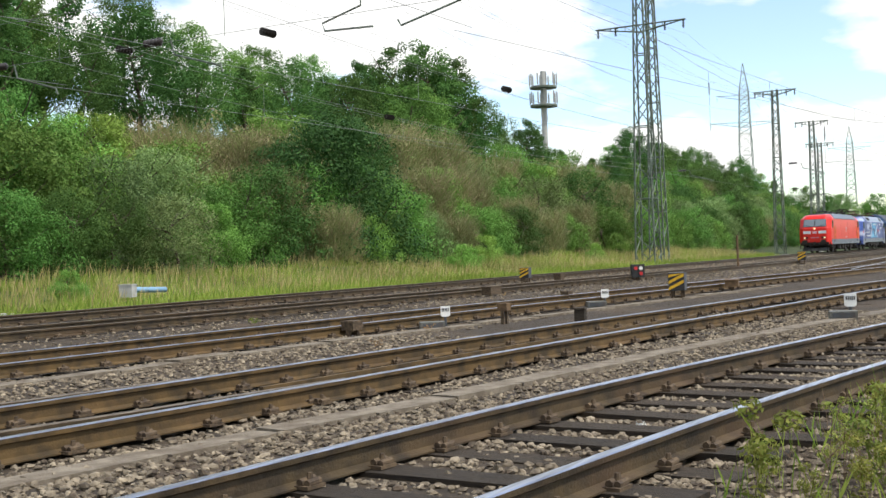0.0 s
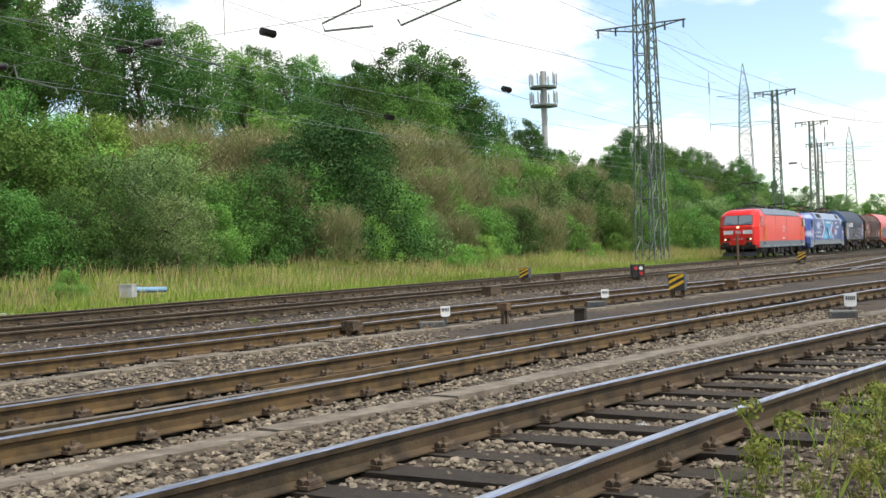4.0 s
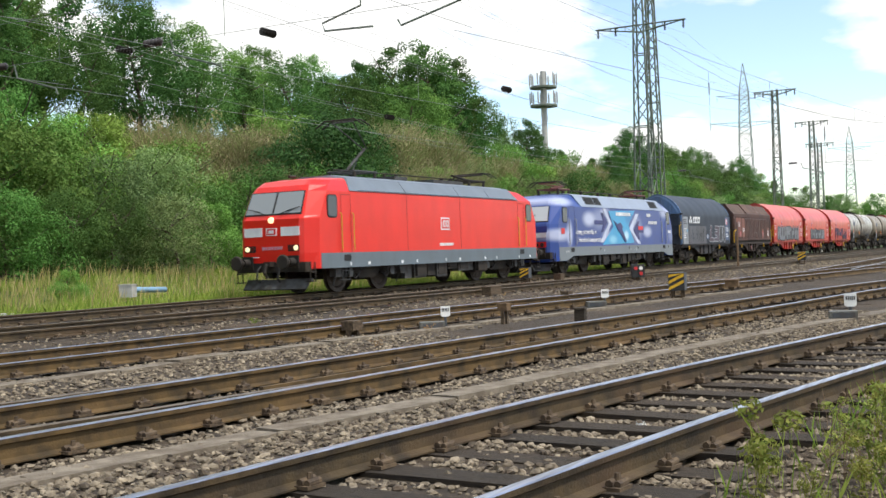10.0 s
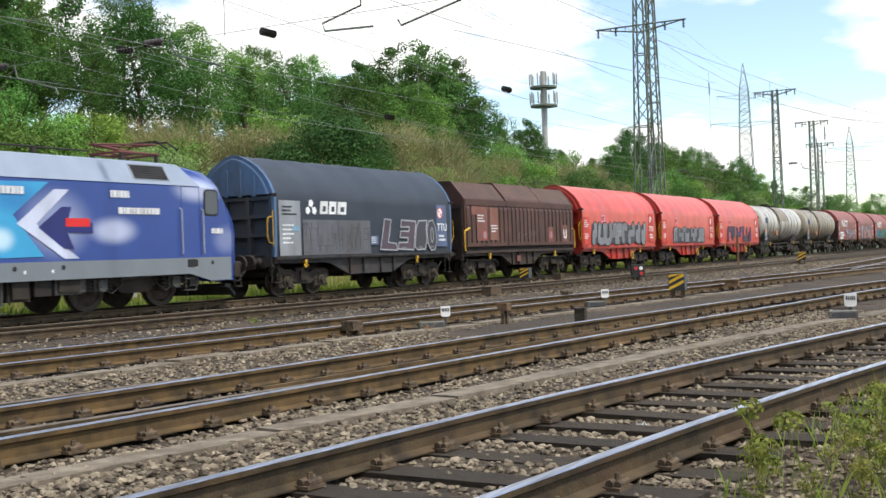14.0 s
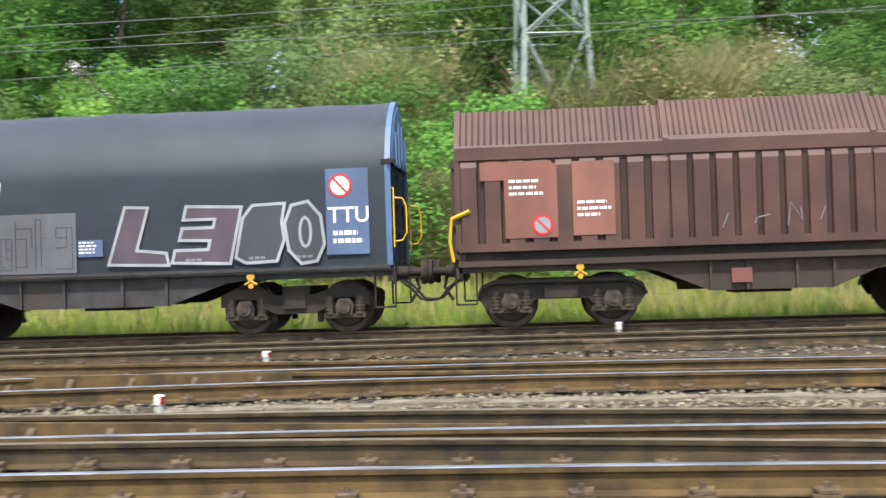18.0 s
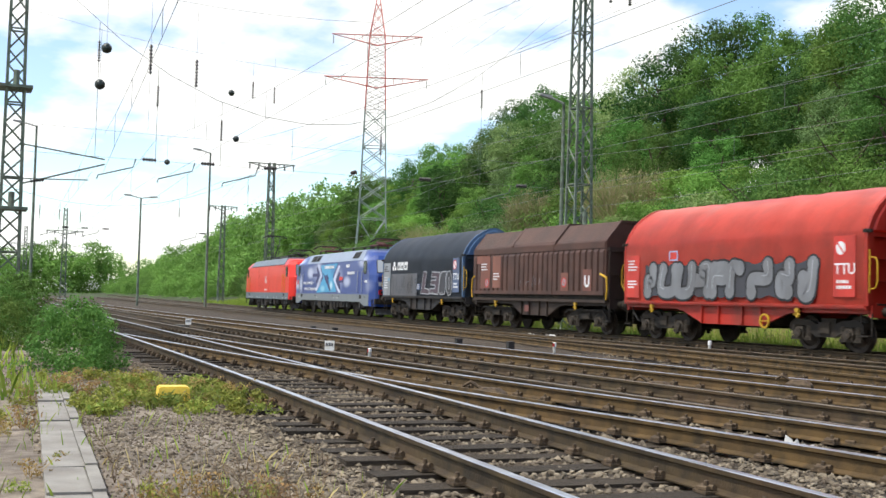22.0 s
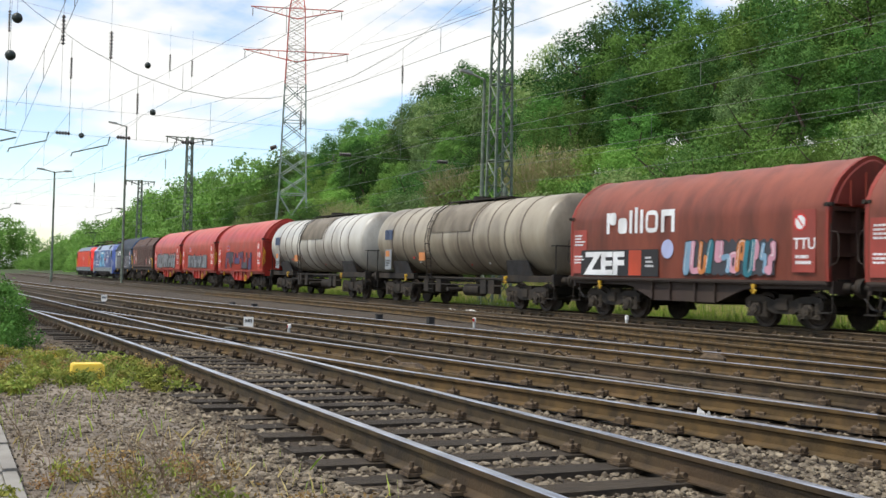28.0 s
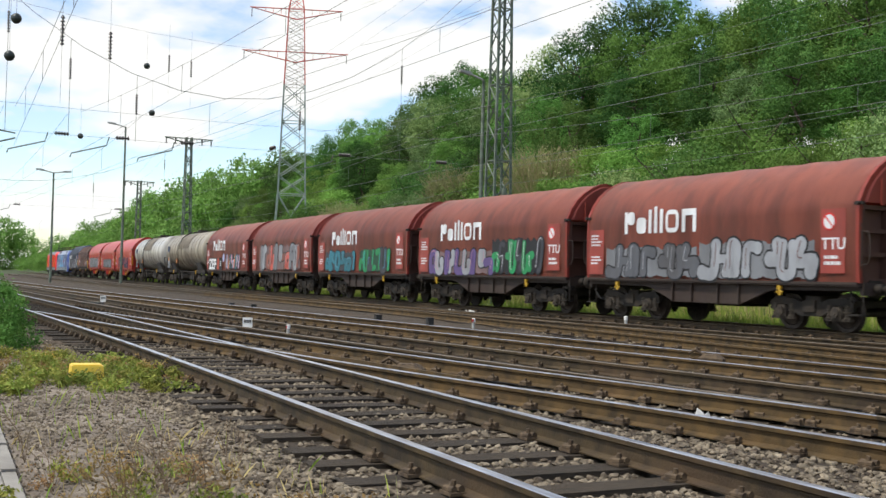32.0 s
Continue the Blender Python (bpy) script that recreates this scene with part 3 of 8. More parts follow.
M_WIRE = mat("copper_wire", rgb(138, 142, 138), rgb(116, 120, 118), 0.6, 0.3, bump=0)
M_INSUL = mat("dark_glazed_insulator", rgb(58, 50, 46), rgb(40, 38, 36), 0.3, 0, 8, 4, 0.05, 30)
M_BALL = mat("dark_green_ball", rgb(40, 52, 48), rgb(32, 42, 40), 0.4, 0, bump=0)
M_CONCRETE = mat("pole_concrete", rgb(184, 184, 180), rgb(164, 164, 160), 0.8, 0, 3, 6, 0.2, 30, "World")


def bar(bm, a, b, r):
    cyl(bm, a, b, r, 4, caps=False)


def lattice(parent, z0, z1, w0, w1, panels, leg_r, brace_r, leg_mat, brace_mat, cross=False):
    """Four tapering legs, each a part, and zigzag bracing."""
    wid = lambda z: w0 + (w1 - w0) * (z - z0) / (z1 - z0)
    for sx, sy in ((-1, -1), (1, -1), (1, 1), (-1, 1)):
        bm = bmesh.new()
        cyl(bm, (sx * w0 / 2, sy * w0 / 2, z0), (sx * w1 / 2, sy * w1 / 2, z1), leg_r, 4)
        part("leg", bm, leg_mat, parent)
    bm = bmesh.new()
    zs = [z0 + (z1 - z0) * k / panels for k in range(panels + 1)]
    corners = ((-1, -1), (1, -1), (1, 1), (-1, 1))
    for k, (a, b) in enumerate(zip(zs, zs[1:])):
        for i in range(4):
            p, q = corners[i], corners[(i + 1) % 4]
            if k % 2:
                p, q = q, p
            wa, wb = wid(a) / 2, wid(b) / 2
            bar(bm, (p[0] * wa, p[1] * wa, a), (q[0] * wb, q[1] * wb, b), brace_r)
            if cross:
                bar(bm, (q[0] * wa, q[1] * wa, a), (p[0] * wb, p[1] * wb, b), brace_r)
            if k % 4 == 0:
                bar(bm, (p[0] * wa, p[1] * wa, a), (q[0] * wa, q[1] * wa, a), brace_r)
    tagged(part("bracing", bm, brace_mat, parent), kind="stuff")


def insulator_mesh(length, r, sheds):
    bm = bmesh.new()
    cyl(bm, (0, 0, 0), (0, 0, length), r * 0.35, 8)
    for k in range(sheds):
        z = length * (k + 0.5) / sheds
        cyl(bm, (0, 0, z - length * 0.22 / sheds), (0, 0, z + length * 0.22 / sheds), r, 10, r * 0.6)
    return mesh_of("insulator", bm, M_INSUL, smooth=True)


INSUL = insulator_mesh(0.55, 0.1, 5)
INSUL_LONG = insulator_mesh(0.85, 0.07, 8)


def crossarm(parent, z, half, material, hang=True, axis="y", drop=0.5, stout=1.0):
    bm = bmesh.new()
    at = (lambda u, v, zz: (v, u, zz)) if axis == "y" else (lambda u, v, zz: (u, v, zz))
    for v in (-0.18, 0.18):
        bar(bm, at(-half, 0, z), at(0, v, z - drop), 0.035 * stout)
        bar(bm, at(half, 0, z), at(0, v, z - drop), 0.035 * stout)
        bar(bm, at(-half, v * 0.4, z), at(half, v * 0.4, z), 0.04 * stout)
    n = 6
    for k in range(1, n):
        u = half * k / n
        for s in (-1, 1):
            bar(bm, at(s * u, 0, z), at(s * u, 0, z - drop * (1 - k / n)), 0.025 * stout)
    part("crossarm", bm, material, parent)
    if hang:
        for u in (-half + 0.15, -half * 0.55, half * 0.55, half - 0.15):
            p = at(u, 0, z)
            piece("insulator", INSUL, parent, pose(p[0], p[1], p[2] - 0.58))


def mast(x, y, h, w0, w1, label, arms=(), platforms=()):
    m = thing("catenary_mast", label, "mast", "masts of the overhead line", m=pose(x, y, ground_height(x, y), 0, 0, 0))
    lattice(m, -0.3, h, w0, w1, max(8, int(h / (w0 * 0.85))), 0.068, 0.036, M_MAST, M_MAST)
    for z, half in arms:
        crossarm(m, z, half, M_MAST)
    for z in platforms:
        bm = bmesh.new()
        w = w0 * 0.75
        box(bm, -w, w, -w, w, z, z + 0.12)
        cyl(bm, (w * 0.8, 0, z + 0.1), (w * 0.8, 0, z + 0.7), 0.12, 8)
        part("mast_fitting", bm, M_MAST, m)
    bm = bmesh.new()
    box(bm, -w0 * 0.8, w0 * 0.8, -w0 * 0.8, w0 * 0.8, -0.4, 0.15)
    part("footing", bm, M_CONCRETE, m)
    return m


mast(21.0, 25.7, 17.5, 1.0, 0.55, "tall green-grey lattice mast beside the far track", [(16.0, 2.6)])
mast(76.8, 25.8, 22.0, 1.4, 0.5, "tall tapering lattice mast with a wide crossarm", [(16.6, 3.2)])
mast(83.5, 27.2, 21.0, 1.15, 0.4, "slender lattice mast close behind the tall one")
mast(118.0, 25.9, 16.6, 0.95, 0.5, "lattice mast with a flat top arm", [(16.5, 2.1)])
mast(143.0, 27.2, 15.6, 0.9, 0.5, "lattice mast with a flat top arm", [(15.5, 2.0)])
mast(171.0, 31.5, 14.6, 0.9, 0.5, "distant dark lattice mast of the yard", [(14.5, 2.0)])
mast(-45.3, 25.8, 18.5, 0.95, 0.5, "tall green-grey lattice mast beside the far track", [(15.5, 2.6)], (4.6,))
mast(-104.0, 27.0, 13.4, 0.8, 0.45, "lattice mast with a flat top arm", [(13.3, 2.2)])
mast(-140.0, 30.5, 12.0, 0.7, 0.4, "distant slim mast with a flat top arm", [(11.9, 1.8)])
mast(-50.0, 2.3, 15.5, 0.85, 0.55, "dark lattice mast beside the near tracks", [], (4.4, 9.3))
mast(-160.0, 14.0, 12.0, 0.7, 0.4, "distant dark lattice mast of the yard", [(9.0, 2.4)])
mast(-210.0, 12.0, 12.0, 0.7, 0.4, "distant dark lattice mast of the yard", [(9.0, 2.4)])


def pylon(x, y, h, base, label, red=False, turn=0.0, arms=()):
    p = thing("power_pylon", label, "pylon", "power pylons", m=pose(x, y, 0, 0, 0, turn))
    waist = h * 0.62
    top_mat = M_PYLONRED if red else M_PYLON
    lattice(p, -6.0, waist * 0.45, base, base * 0.6, 3, 0.12, 0.06, M_PYLON, M_PYLON, True)
    lattice(p, waist * 0.45, waist, base * 0.6, base * 0.46, 6, 0.09, 0.045, M_PYLON, M_PYLON, True)
    lattice(p, waist, h * 0.86, base * 0.46, base * 0.34, 8, 0.08, 0.04, top_mat, M_PYLONWHITE if red else M_PYLON, True)
    lattice(p, h * 0.86, h, base * 0.34, 0.1, 4, 0.06, 0.03, top_mat, top_mat, True)
    for z, half in arms:
        crossarm(p, z, half, top_mat, False, "x", 1.1, 1.1)
        for s in (-1, 1):
            piece("insulator", INSUL_LONG, p, pose(s * (half - 0.2), 0, z - 1.0))
    return p


pylon(0.9, 37.5, 30, 3.3, "tall pale green lattice pylon among the trees on the bank", turn=8, arms=[(21, 5), (25, 4)])
pylon(-117.0, 41.5, 34, 4.8, "tall lattice pylon with red and white upper part", True, 70, [(24.7, 5.6), (29.3, 4.9)])
pylon(257, 63, 41, 5.5, "distant pale lattice pylon", turn=-70, arms=[(28, 7.5), (34, 6)])
pylon(350, 56, 34, 5, "distant pale lattice pylon", turn=-75, arms=[(24, 7), (28, 6)])


def antenna_tower(x, y):
    t = thing("antenna_tower", "pale concrete mobile antenna tower with two ring platforms", "antenna tower", m=pose(x, y, 0))
    bm = bmesh.new()
    cyl(bm, (0, 0, -1), (0, 0, 24.5), 0.42, 14, 0.36)
    part("pole", bm, M_CONCRETE, t, smooth=True)
    for z in (20.0, 22.4):
        bm = bmesh.new()
        cyl(bm, (0, 0, z - 0.12), (0, 0, z + 0.12), 1.75, 20)
        part("ring_platform", bm, M_MAST, t, smooth=True)
        for k in range(10):
            a = 2 * math.pi * k / 10
            bm = bmesh.new()
            cx, cy = 1.75 * math.cos(a), 1.75 * math.sin(a)
            bar(bm, (cx, cy, z), (cx, cy, z + 1.9), 0.04)
            box(bm, cx - 0.07, cx + 0.07, cy - 0.07, cy + 0.07, z + 0.3, z + 1.7)
            part("antenna_panel", bm, M_CONCRETE, t)


antenna_tower(139, 60)


def lamp_post(x, y, h, label, double=False):
    t = thing("lamp_post", label, "lamp post", "lamp posts of the yard", m=pose(x, y, ground_height(x, y)))
    bm = bmesh.new()
    cyl(bm, (0, 0, -0.2), (0, 0, h), 0.12, 10, 0.07)
    part("pole", bm, M_MAST, t, smooth=True)
    for s in ((-1, 1) if double else (1,)):
        bm = bmesh.new()
        bar(bm, (0, 0, h - 0.05), (0.3 * s, -0.9 * s, h + 0.12), 0.05)
        loft(bm, [[(0.3 * s - 0.12, -0.85 * s, h + 0.04), (0.3 * s + 0.12, -0.85 * s, h + 0.04), (0.3 * s + 0.12, -0.85 * s, h + 0.2), (0.3 * s - 0.12, -0.85 * s, h + 0.2)], [(0.5 * s - 0.1, -1.55 * s, h + 0.12), (0.5 * s + 0.1, -1.55 * s, h + 0.12), (0.5 * s + 0.1, -1.55 * s, h + 0.22), (0.5 * s - 0.1, -1.55 * s, h + 0.22)]])
        part("lamp_head", bm, M_CONCRETE, t)


lamp_post(-96.5, 19.8, 13.0, "slim tall yard lamp post with one arm")
lamp_post(-105.5, 15.6, 9.6, "slim yard lamp post with two arms", True)
lamp_post(-83.0, 5.2, 12.3, "slim tall yard lamp post with one arm")
lamp_post(-47.6, 26.2, 10.6, "slim yard lamp post behind the mast")


def wire(bm, a, b, sag, r=0.006, n=8):
    a, b = Vector(a), Vector(b)
    pts = [a.lerp(b, k / n) - Vector((0, 0, 4 * sag * (k / n) * (1 - k / n))) for k in range(n + 1)]
    loft(bm, [[p + Vector((0, r, 0)), p + Vector((0, 0, r)), p - Vector((0, r, 0)), p - Vector((0, 0, r))] if abs(b.x - a.x) > abs(b.y - a.y) else [p + Vector((r, 0, 0)), p + Vector((0, 0, r)), p - Vector((r, 0, 0)), p - Vector((0, 0, r))] for p in pts])
    return pts


SPANS = [-190, -140, -104, -46.3, 21, 80, 118, 171, 240]


def catenary(key, zc, zm, label):
    t = thing("overhead_wire", label, "overhead wire", "overhead wires")
    line = spline(TRACKS[key], 1.0)
    yat = lambda x: line[min(max(int(round(x - line[0][0])), 0), len(line) - 1)][1]
    lo, hi = TRACKS[key][0][0], TRACKS[key][-1][0]
    drop = bmesh.new()
    for a, b in zip(SPANS, SPANS[1:]):
        if a < lo - 5 or b > hi + 30:
            continue
        pa, pb = Vector((a, yat(a) + 0.2, zc)), Vector((b, yat(b) - 0.2, zc))
        contact, messenger = bmesh.new(), bmesh.new()
        wire(contact, pa, pb, 0.04, 0.006, 4)
        qa, qb = pa + Vector((0, 0, zm - zc)), pb + Vector((0, 0, zm - zc))
        wire(messenger, qa, qb, (zm - zc) * 0.72, 0.006, 10)
        part("contact_wire", contact, M_WIRE, t)
        part("messenger_wire", messenger, M_WIRE, t)
        n = max(4, int((b - a) / 8))
        for k in range(1, n):
            f = k / n
            top = qa.lerp(qb, f) - Vector((0, 0, 4 * (zm - zc) * 0.72 * f * (1 - f)))
            cyl(drop, pa.lerp(pb, f), top, 0.007, 3, caps=False)
    tagged(part("dropper_wire", drop, M_WIRE, t), kind="stuff")
    return t, yat


cats = {}
for key in ("T", "E", "C", "G", "A"):
    cats[key] = catenary(key, 5.6, 7.1, "overhead contact wire with its carrying wire and droppers")


def hang_insulator(x, key, z, along=True):
    t, yat = cats[key]
    piece("insulator", INSUL, t, pose(x, yat(x), z, 0, 90 if along else 0, 0))


hang_insulator(22.3, "E", 6.5)
hang_insulator(23.0, "T", 6.8)
hang_insulator(34.5, "E", 6.43)
hang_insulator(36.5, "T", 6.2)
hang_insulator(-52, "E", 6.9)


def cross_span(x, y0, y1, zlow, ztop, keys):
    """Wires that run across all the tracks between two masts and carry the overhead lines."""
    t = thing("cross_span", "cross-span wires with brown insulators and registration arms over the tracks", "overhead wire", "cross spans")
    bm = bmesh.new()
    wire(bm, (x, y0, zlow), (x, y1, zlow), 0.05, 0.006, 4)
    wire(bm, (x, y0, zlow + 1.1), (x, y1, zlow + 1.1), 0.1, 0.006, 4)
    pts = wire(bm, (x, y0, ztop), (x, y1, ztop), ztop - zlow - 2.0, 0.014, 12)
    part("span_wire", bm, M_WIRE, t)
    for key in keys:
        y = cats[key][1](x)
        f = (y - y0) / (y1 - y0)
        top = ztop - 4 * (ztop - zlow - 2.0) * f * (1 - f)
        bm = bmesh.new()
        cyl(bm, (x, y, zlow - 0.1), (x, y, top), 0.01, 4, caps=False)
        tube(bm, [(x, y + 1.6, zlow), (x, y + 1.5, zlow - 0.35), (x, y + 0.15, zlow - 0.75), (x, y + 0.1, zlow - 0.9)], 0.025)
        part("registration_arm", bm, M_MAST, t)
        piece("insulator", INSUL, t, pose(x, y + 2.4, zlow, 90, 0, 0))
        piece("insulator", INSUL_LONG, t, pose(x, y, top - 1.6))
    return t


cross_span(-104.0, 27.0, -3.0, 6.4, 13.0, ("T", "E", "C", "G", "A"))
cross_span(-48.0, 25.6, 2.3, 6.4, 14.5, ("T", "E", "C", "G", "A"))
near_span = cross_span(21.0, 25.7, -6.0, 6.3, 16.0, ("T", "E"))
for line in ([(21, 13.2, 6.75), (21, 13.2, 6.4), (21, 14.19, 6.14), (21, 14.13, 5.97), (21, 12.91, 5.92)], [(21, 10.6, 6.35), (21, 10.82, 6.19), (21, 12.23, 5.85), (21, 12.3, 5.98)]):
    bm = bmesh.new()
    tube(bm, line, 0.022)
    part("registration_arm", bm, M_MAST, near_span)
cross_span(80.0, 25.8, -10.0, 6.4, 16.0, ("T", "E"))
cross_span(118.0, 25.9, -4.0, 6.4, 15.0, ("T", "E"))


def far_mast(x, y, h):
    mast(x, y, h, 0.85, 0.5, "lattice mast on the near side of the yard")


far_mast(21.0, -6.0, 16.5)
far_mast(80.0, -10.0, 16.5)
far_mast(118.0, -4.0, 15.5)
far_mast(-104.0, -3.0, 13.6)


def feeder_lines():
    for y, z in ((-2.3, 15.4), (-1.2, 15.4), (1.2, 15.4), (2.3, 15.4)):
        t = thing("feeder_line", "thin feeder line strung from mast to mast", "overhead wire", "feeder lines")
        bm = bmesh.new()
        stops = [(-140, 30.5, 11.4), (-104, 27.0, 12.8), (-46.3, 25.8, 15.0), (21, 25.7, 15.5), (80, 25.8, 16.0), (118, 25.9, 15.9), (143, 27.2, 15.0), (171, 31.5, 14.0)]
        for a, b in zip(stops, stops[1:]):
            wire(bm, (a[0], a[1] + y, a[2]), (b[0], b[1] + y, b[2]), 0.9, 0.006, 10)
        part("line", bm, M_WIRE, t)
    for k, (z, y) in enumerate(((4.9, 25.2), (5.6, 25.0), (8.2, 25.2), (9.2, 25.6))):
        t = thing("feeder_line", "thin wire along the masts in front of the trees", "overhead wire", "feeder lines")
        bm = bmesh.new()
        wire(bm, (-104, 27.0, z), (-46.3, y, z + 0.3), 0.5, 0.006, 8)
        wire(bm, (-46.3, y, z + 0.3), (21, y, z + 2.2), 0.6, 0.006, 10)
        wire(bm, (21, y, z + 2.2), (80, y, z + 1.0), 0.6, 0.006, 10)
        part("line", bm, M_WIRE, t)
    # power lines between the pylons, high over the bank
    for u in (-5, 5):
        for z in (20.5, 24.8):
            t = thing("power_line", "power line cable between the pylons", "power line", "power lines")
            bm = bmesh.new()
            wire(bm, (-113 + u * 0.35, 41.5 + u, z + 4.5), (0.9 + u * 0.9, 37.5 + u * 0.35, z + 6), 3.5, 0.013, 16)
            wire(bm, (0.9 + u * 0.9, 37.5 + u * 0.35, z + 6), (242 + u * 0.35, 63 + u * 1.2, z + 8), 6, 0.013, 20)
            part("cable", bm, M_WIRE, t)


feeder_lines()


def marker_balls():
    """Dark balls that hang under the wires at the yard's end."""
    t = thing("counterweight_wires", "hanging wires with dark round balls and rod insulators", "overhead wire")
    span = bmesh.new()
    for x, y, z, r in ((-34.7, 4.05, 8.05, 0.15), (-34.7, 3.9, 6.98, 0.15), (-58.6, 13.0, 11.3, 0.16), (-58.5, 13.3, 8.95, 0.16), (-59.2, 10.0, 7.6, 0.14)):
        bm = bmesh.new()
        bmesh.ops.create_uvsphere(bm, u_segments=14, v_segments=10, radius=r, matrix=Matrix.Translation((x, y, z)))
        part("ball", bm, M_BALL, t, smooth=True)
        cyl(span, (x, y, z), (x, y, z + 1.6), 0.005, 4, caps=False)
    for x, y, z, r in ((-34.0, 5.2, 7.3, 0.1), (-36.0, 6.9, 7.4, 0.1), (-59, 14.2, 11.2, 0.1), (-60, 15.6, 11.2, 0.1)):
        piece("insulator", INSUL_LONG, t, pose(x, y, z))
        cyl(span, (x, y, z - 1.6), (x, y, z + 2.4), 0.005, 4, caps=False)
    wire(span, (-50, 2.3, 14.5), (-30, 8.0, 9.4), 0.4, 0.006, 6)
    wire(span, (-50, 2.3, 12.5), (-58.6, 22.3, 12.9), 0.6, 0.006, 6)
    wire(span, (-34.7, 2.3, 10.1), (-34.0, 12.0, 9.6), 0.3, 0.006, 6)
    part("hanger_wire", span, M_WIRE, t)


marker_balls()


def cantilever(x, y, z, length, side):
    t = thing("cantilever", "tubular cantilever arm holding the overhead wire", "overhead wire", "cantilevers")
    bm = bmesh.new()
    tube(bm, [(x, y, z), (x, y + side * length, z + 1.0)], 0.035)
    tube(bm, [(x, y, z + 1.6), (x, y + side * length, z + 1.2)], 0.03)
    tube(bm, [(x, y, z + 0.2), (x, y + side * length * 0.8, z + 0.3)], 0.025)
    part("arm", bm, M_MAST, t)
    piece("insulator", INSUL, t, pose(x, y + side * 0.3, z + 0.1, -80 * side, 0, 0))


cantilever(-50.0, 2.7, 5.3, 3.2, 1)
cantilever(-160.0, 14.4, 5.3, 3.2, 1)


# ---- the goods train ----
def paint(name, r, g, b, rough=0.35, dirty=0.35, dirt=(70, 58, 48), bump=0.04, k=0.86):
    return mat(name, rgb(r, g, b), rgb(r * k, g * k, b * k), rough, 0, 1.5, 6, bump, 25, dirt=rgb(*dirt), dirt_scale=1.0, dirt_amount=dirty, stretch=(1, 1, 0.5))


P_RED = paint("traffic_red_paint", 224, 40, 28, 0.3, 0.04, k=0.95)
P_REDROOF = paint("grey_loco_roof", 112, 122, 132, 0.5, 0.15, k=0.94)
P_SKIRT = paint("grey_skirt", 100, 112, 120, 0.5, 0.2, k=0.94)
P_BLUE = paint("deep_blue_paint", 44, 80, 172, 0.3, 0.1)
P_CYAN = paint("cyan_paint", 70, 170, 208, 0.35, 0.05)
P_NAVY = paint("navy_paint", 32, 40, 110, 0.35, 0.05)
P_WHITE = paint("white_paint", 236, 238, 240, 0.4, 0.06)
P_SOFTWHITE = paint("pale_lilac_paint", 176, 184, 224, 0.4, 0.05)
P_BRIGHTRED = paint("signal_red_paint", 220, 40, 40, 0.4, 0.05)
P_YELLOW = paint("yellow_handle_paint", 222, 176, 40, 0.5, 0.25)
P_TARPGREY = mat("anthracite_tarpaulin", rgb(52, 60, 72), rgb(45, 53, 64), 0.6, 0, 1.2, 6, 0.1, 9, dirt=rgb(84, 86, 90), dirt_scale=0.7, dirt_amount=0.16, stretch=(0.5, 1, 1))
P_TARPRED = mat("red_tarpaulin", rgb(217, 82, 66), rgb(196, 72, 57), 0.3, 0, 1.2, 6, 0.2, 5, dirt=rgb(152, 72, 62), dirt_scale=0.8, dirt_amount=0.4)
P_TARPBROWN = mat("faded_red_brown_tarpaulin", rgb(152, 82, 64), rgb(128, 68, 54), 0.45, 0, 1.1, 7, 0.12, 7, dirt=rgb(94, 58, 48), dirt_scale=0.7, dirt_amount=0.75, stretch=(1.6, 1, 0.35))
P_BROWN = mat("rust_brown_sheet", rgb(86, 57, 47), rgb(66, 44, 37), 0.6, 0, 1.2, 8, 0.1, 20, dirt=rgb(66, 44, 38), dirt_scale=0.9, dirt_amount=0.6)
# deeper brown that paints in the shade between the hood ribs
P_BROWNSHADE = mat("brown_rib_shade", rgb(58, 40, 34), rgb(44, 30, 26), 0.75, 0, 1.2, 8, 0.1, 20)
P_BROWNLIGHT = paint("patched_red_brown", 130, 82, 70, 0.6, 0.4)
P_FRAMEBLUE = paint("blue_frame_paint", 84, 114, 152, 0.5, 0.5)
P_FRAMERED = paint("red_frame_paint", 178, 46, 32, 0.5, 0.5)
P_FRAMEBROWN = paint("brown_frame_paint", 58, 45, 39, 0.7, 0.6)
P_HOOPRED = paint("hoop_red", 150, 56, 44, 0.5, 0.4)
P_ENDRED = paint("faded_red_end", 140, 58, 46, 0.6, 0.5)
P_ENDBROWN = paint("rusty_brown_end", 84, 54, 44, 0.7, 0.6)
P_UNDER = mat("grimy_running_gear", rgb(46, 41, 36), rgb(24, 21, 18), 0.8, 0.1, 4, 6, 0.3, 30, dirt=rgb(78, 66, 52), dirt_scale=2, dirt_amount=0.6)
P_BOX = mat("dusty_axle_box", rgb(76, 68, 58), rgb(48, 42, 36), 0.85, 0.0, 8, 6, 0.3, 40, dirt=rgb(44, 38, 32), dirt_scale=4, dirt_amount=0.7)
P_SILLGREY = mat("grimy_grey_sill", rgb(60, 60, 63), rgb(40, 39, 39), 0.7, 0, 3, 6, 0.2, 20, dirt=rgb(60, 48, 40), dirt_scale=1.2, dirt_amount=0.7)
P_WHEEL = mat("wheel_steel", rgb(74, 66, 60), rgb(54, 47, 42), 0.6, 0.5, 6, 4, 0.1, 30)
P_TANK = mat("stained_grey_tank", rgb(196, 194, 186), rgb(172, 168, 158), 0.32, 0.0, 0.8, 8, 0.05, 20, dirt=rgb(104, 92, 80), dirt_scale=0.6, dirt_amount=0.7, stretch=(1.5, 1, 0.4))
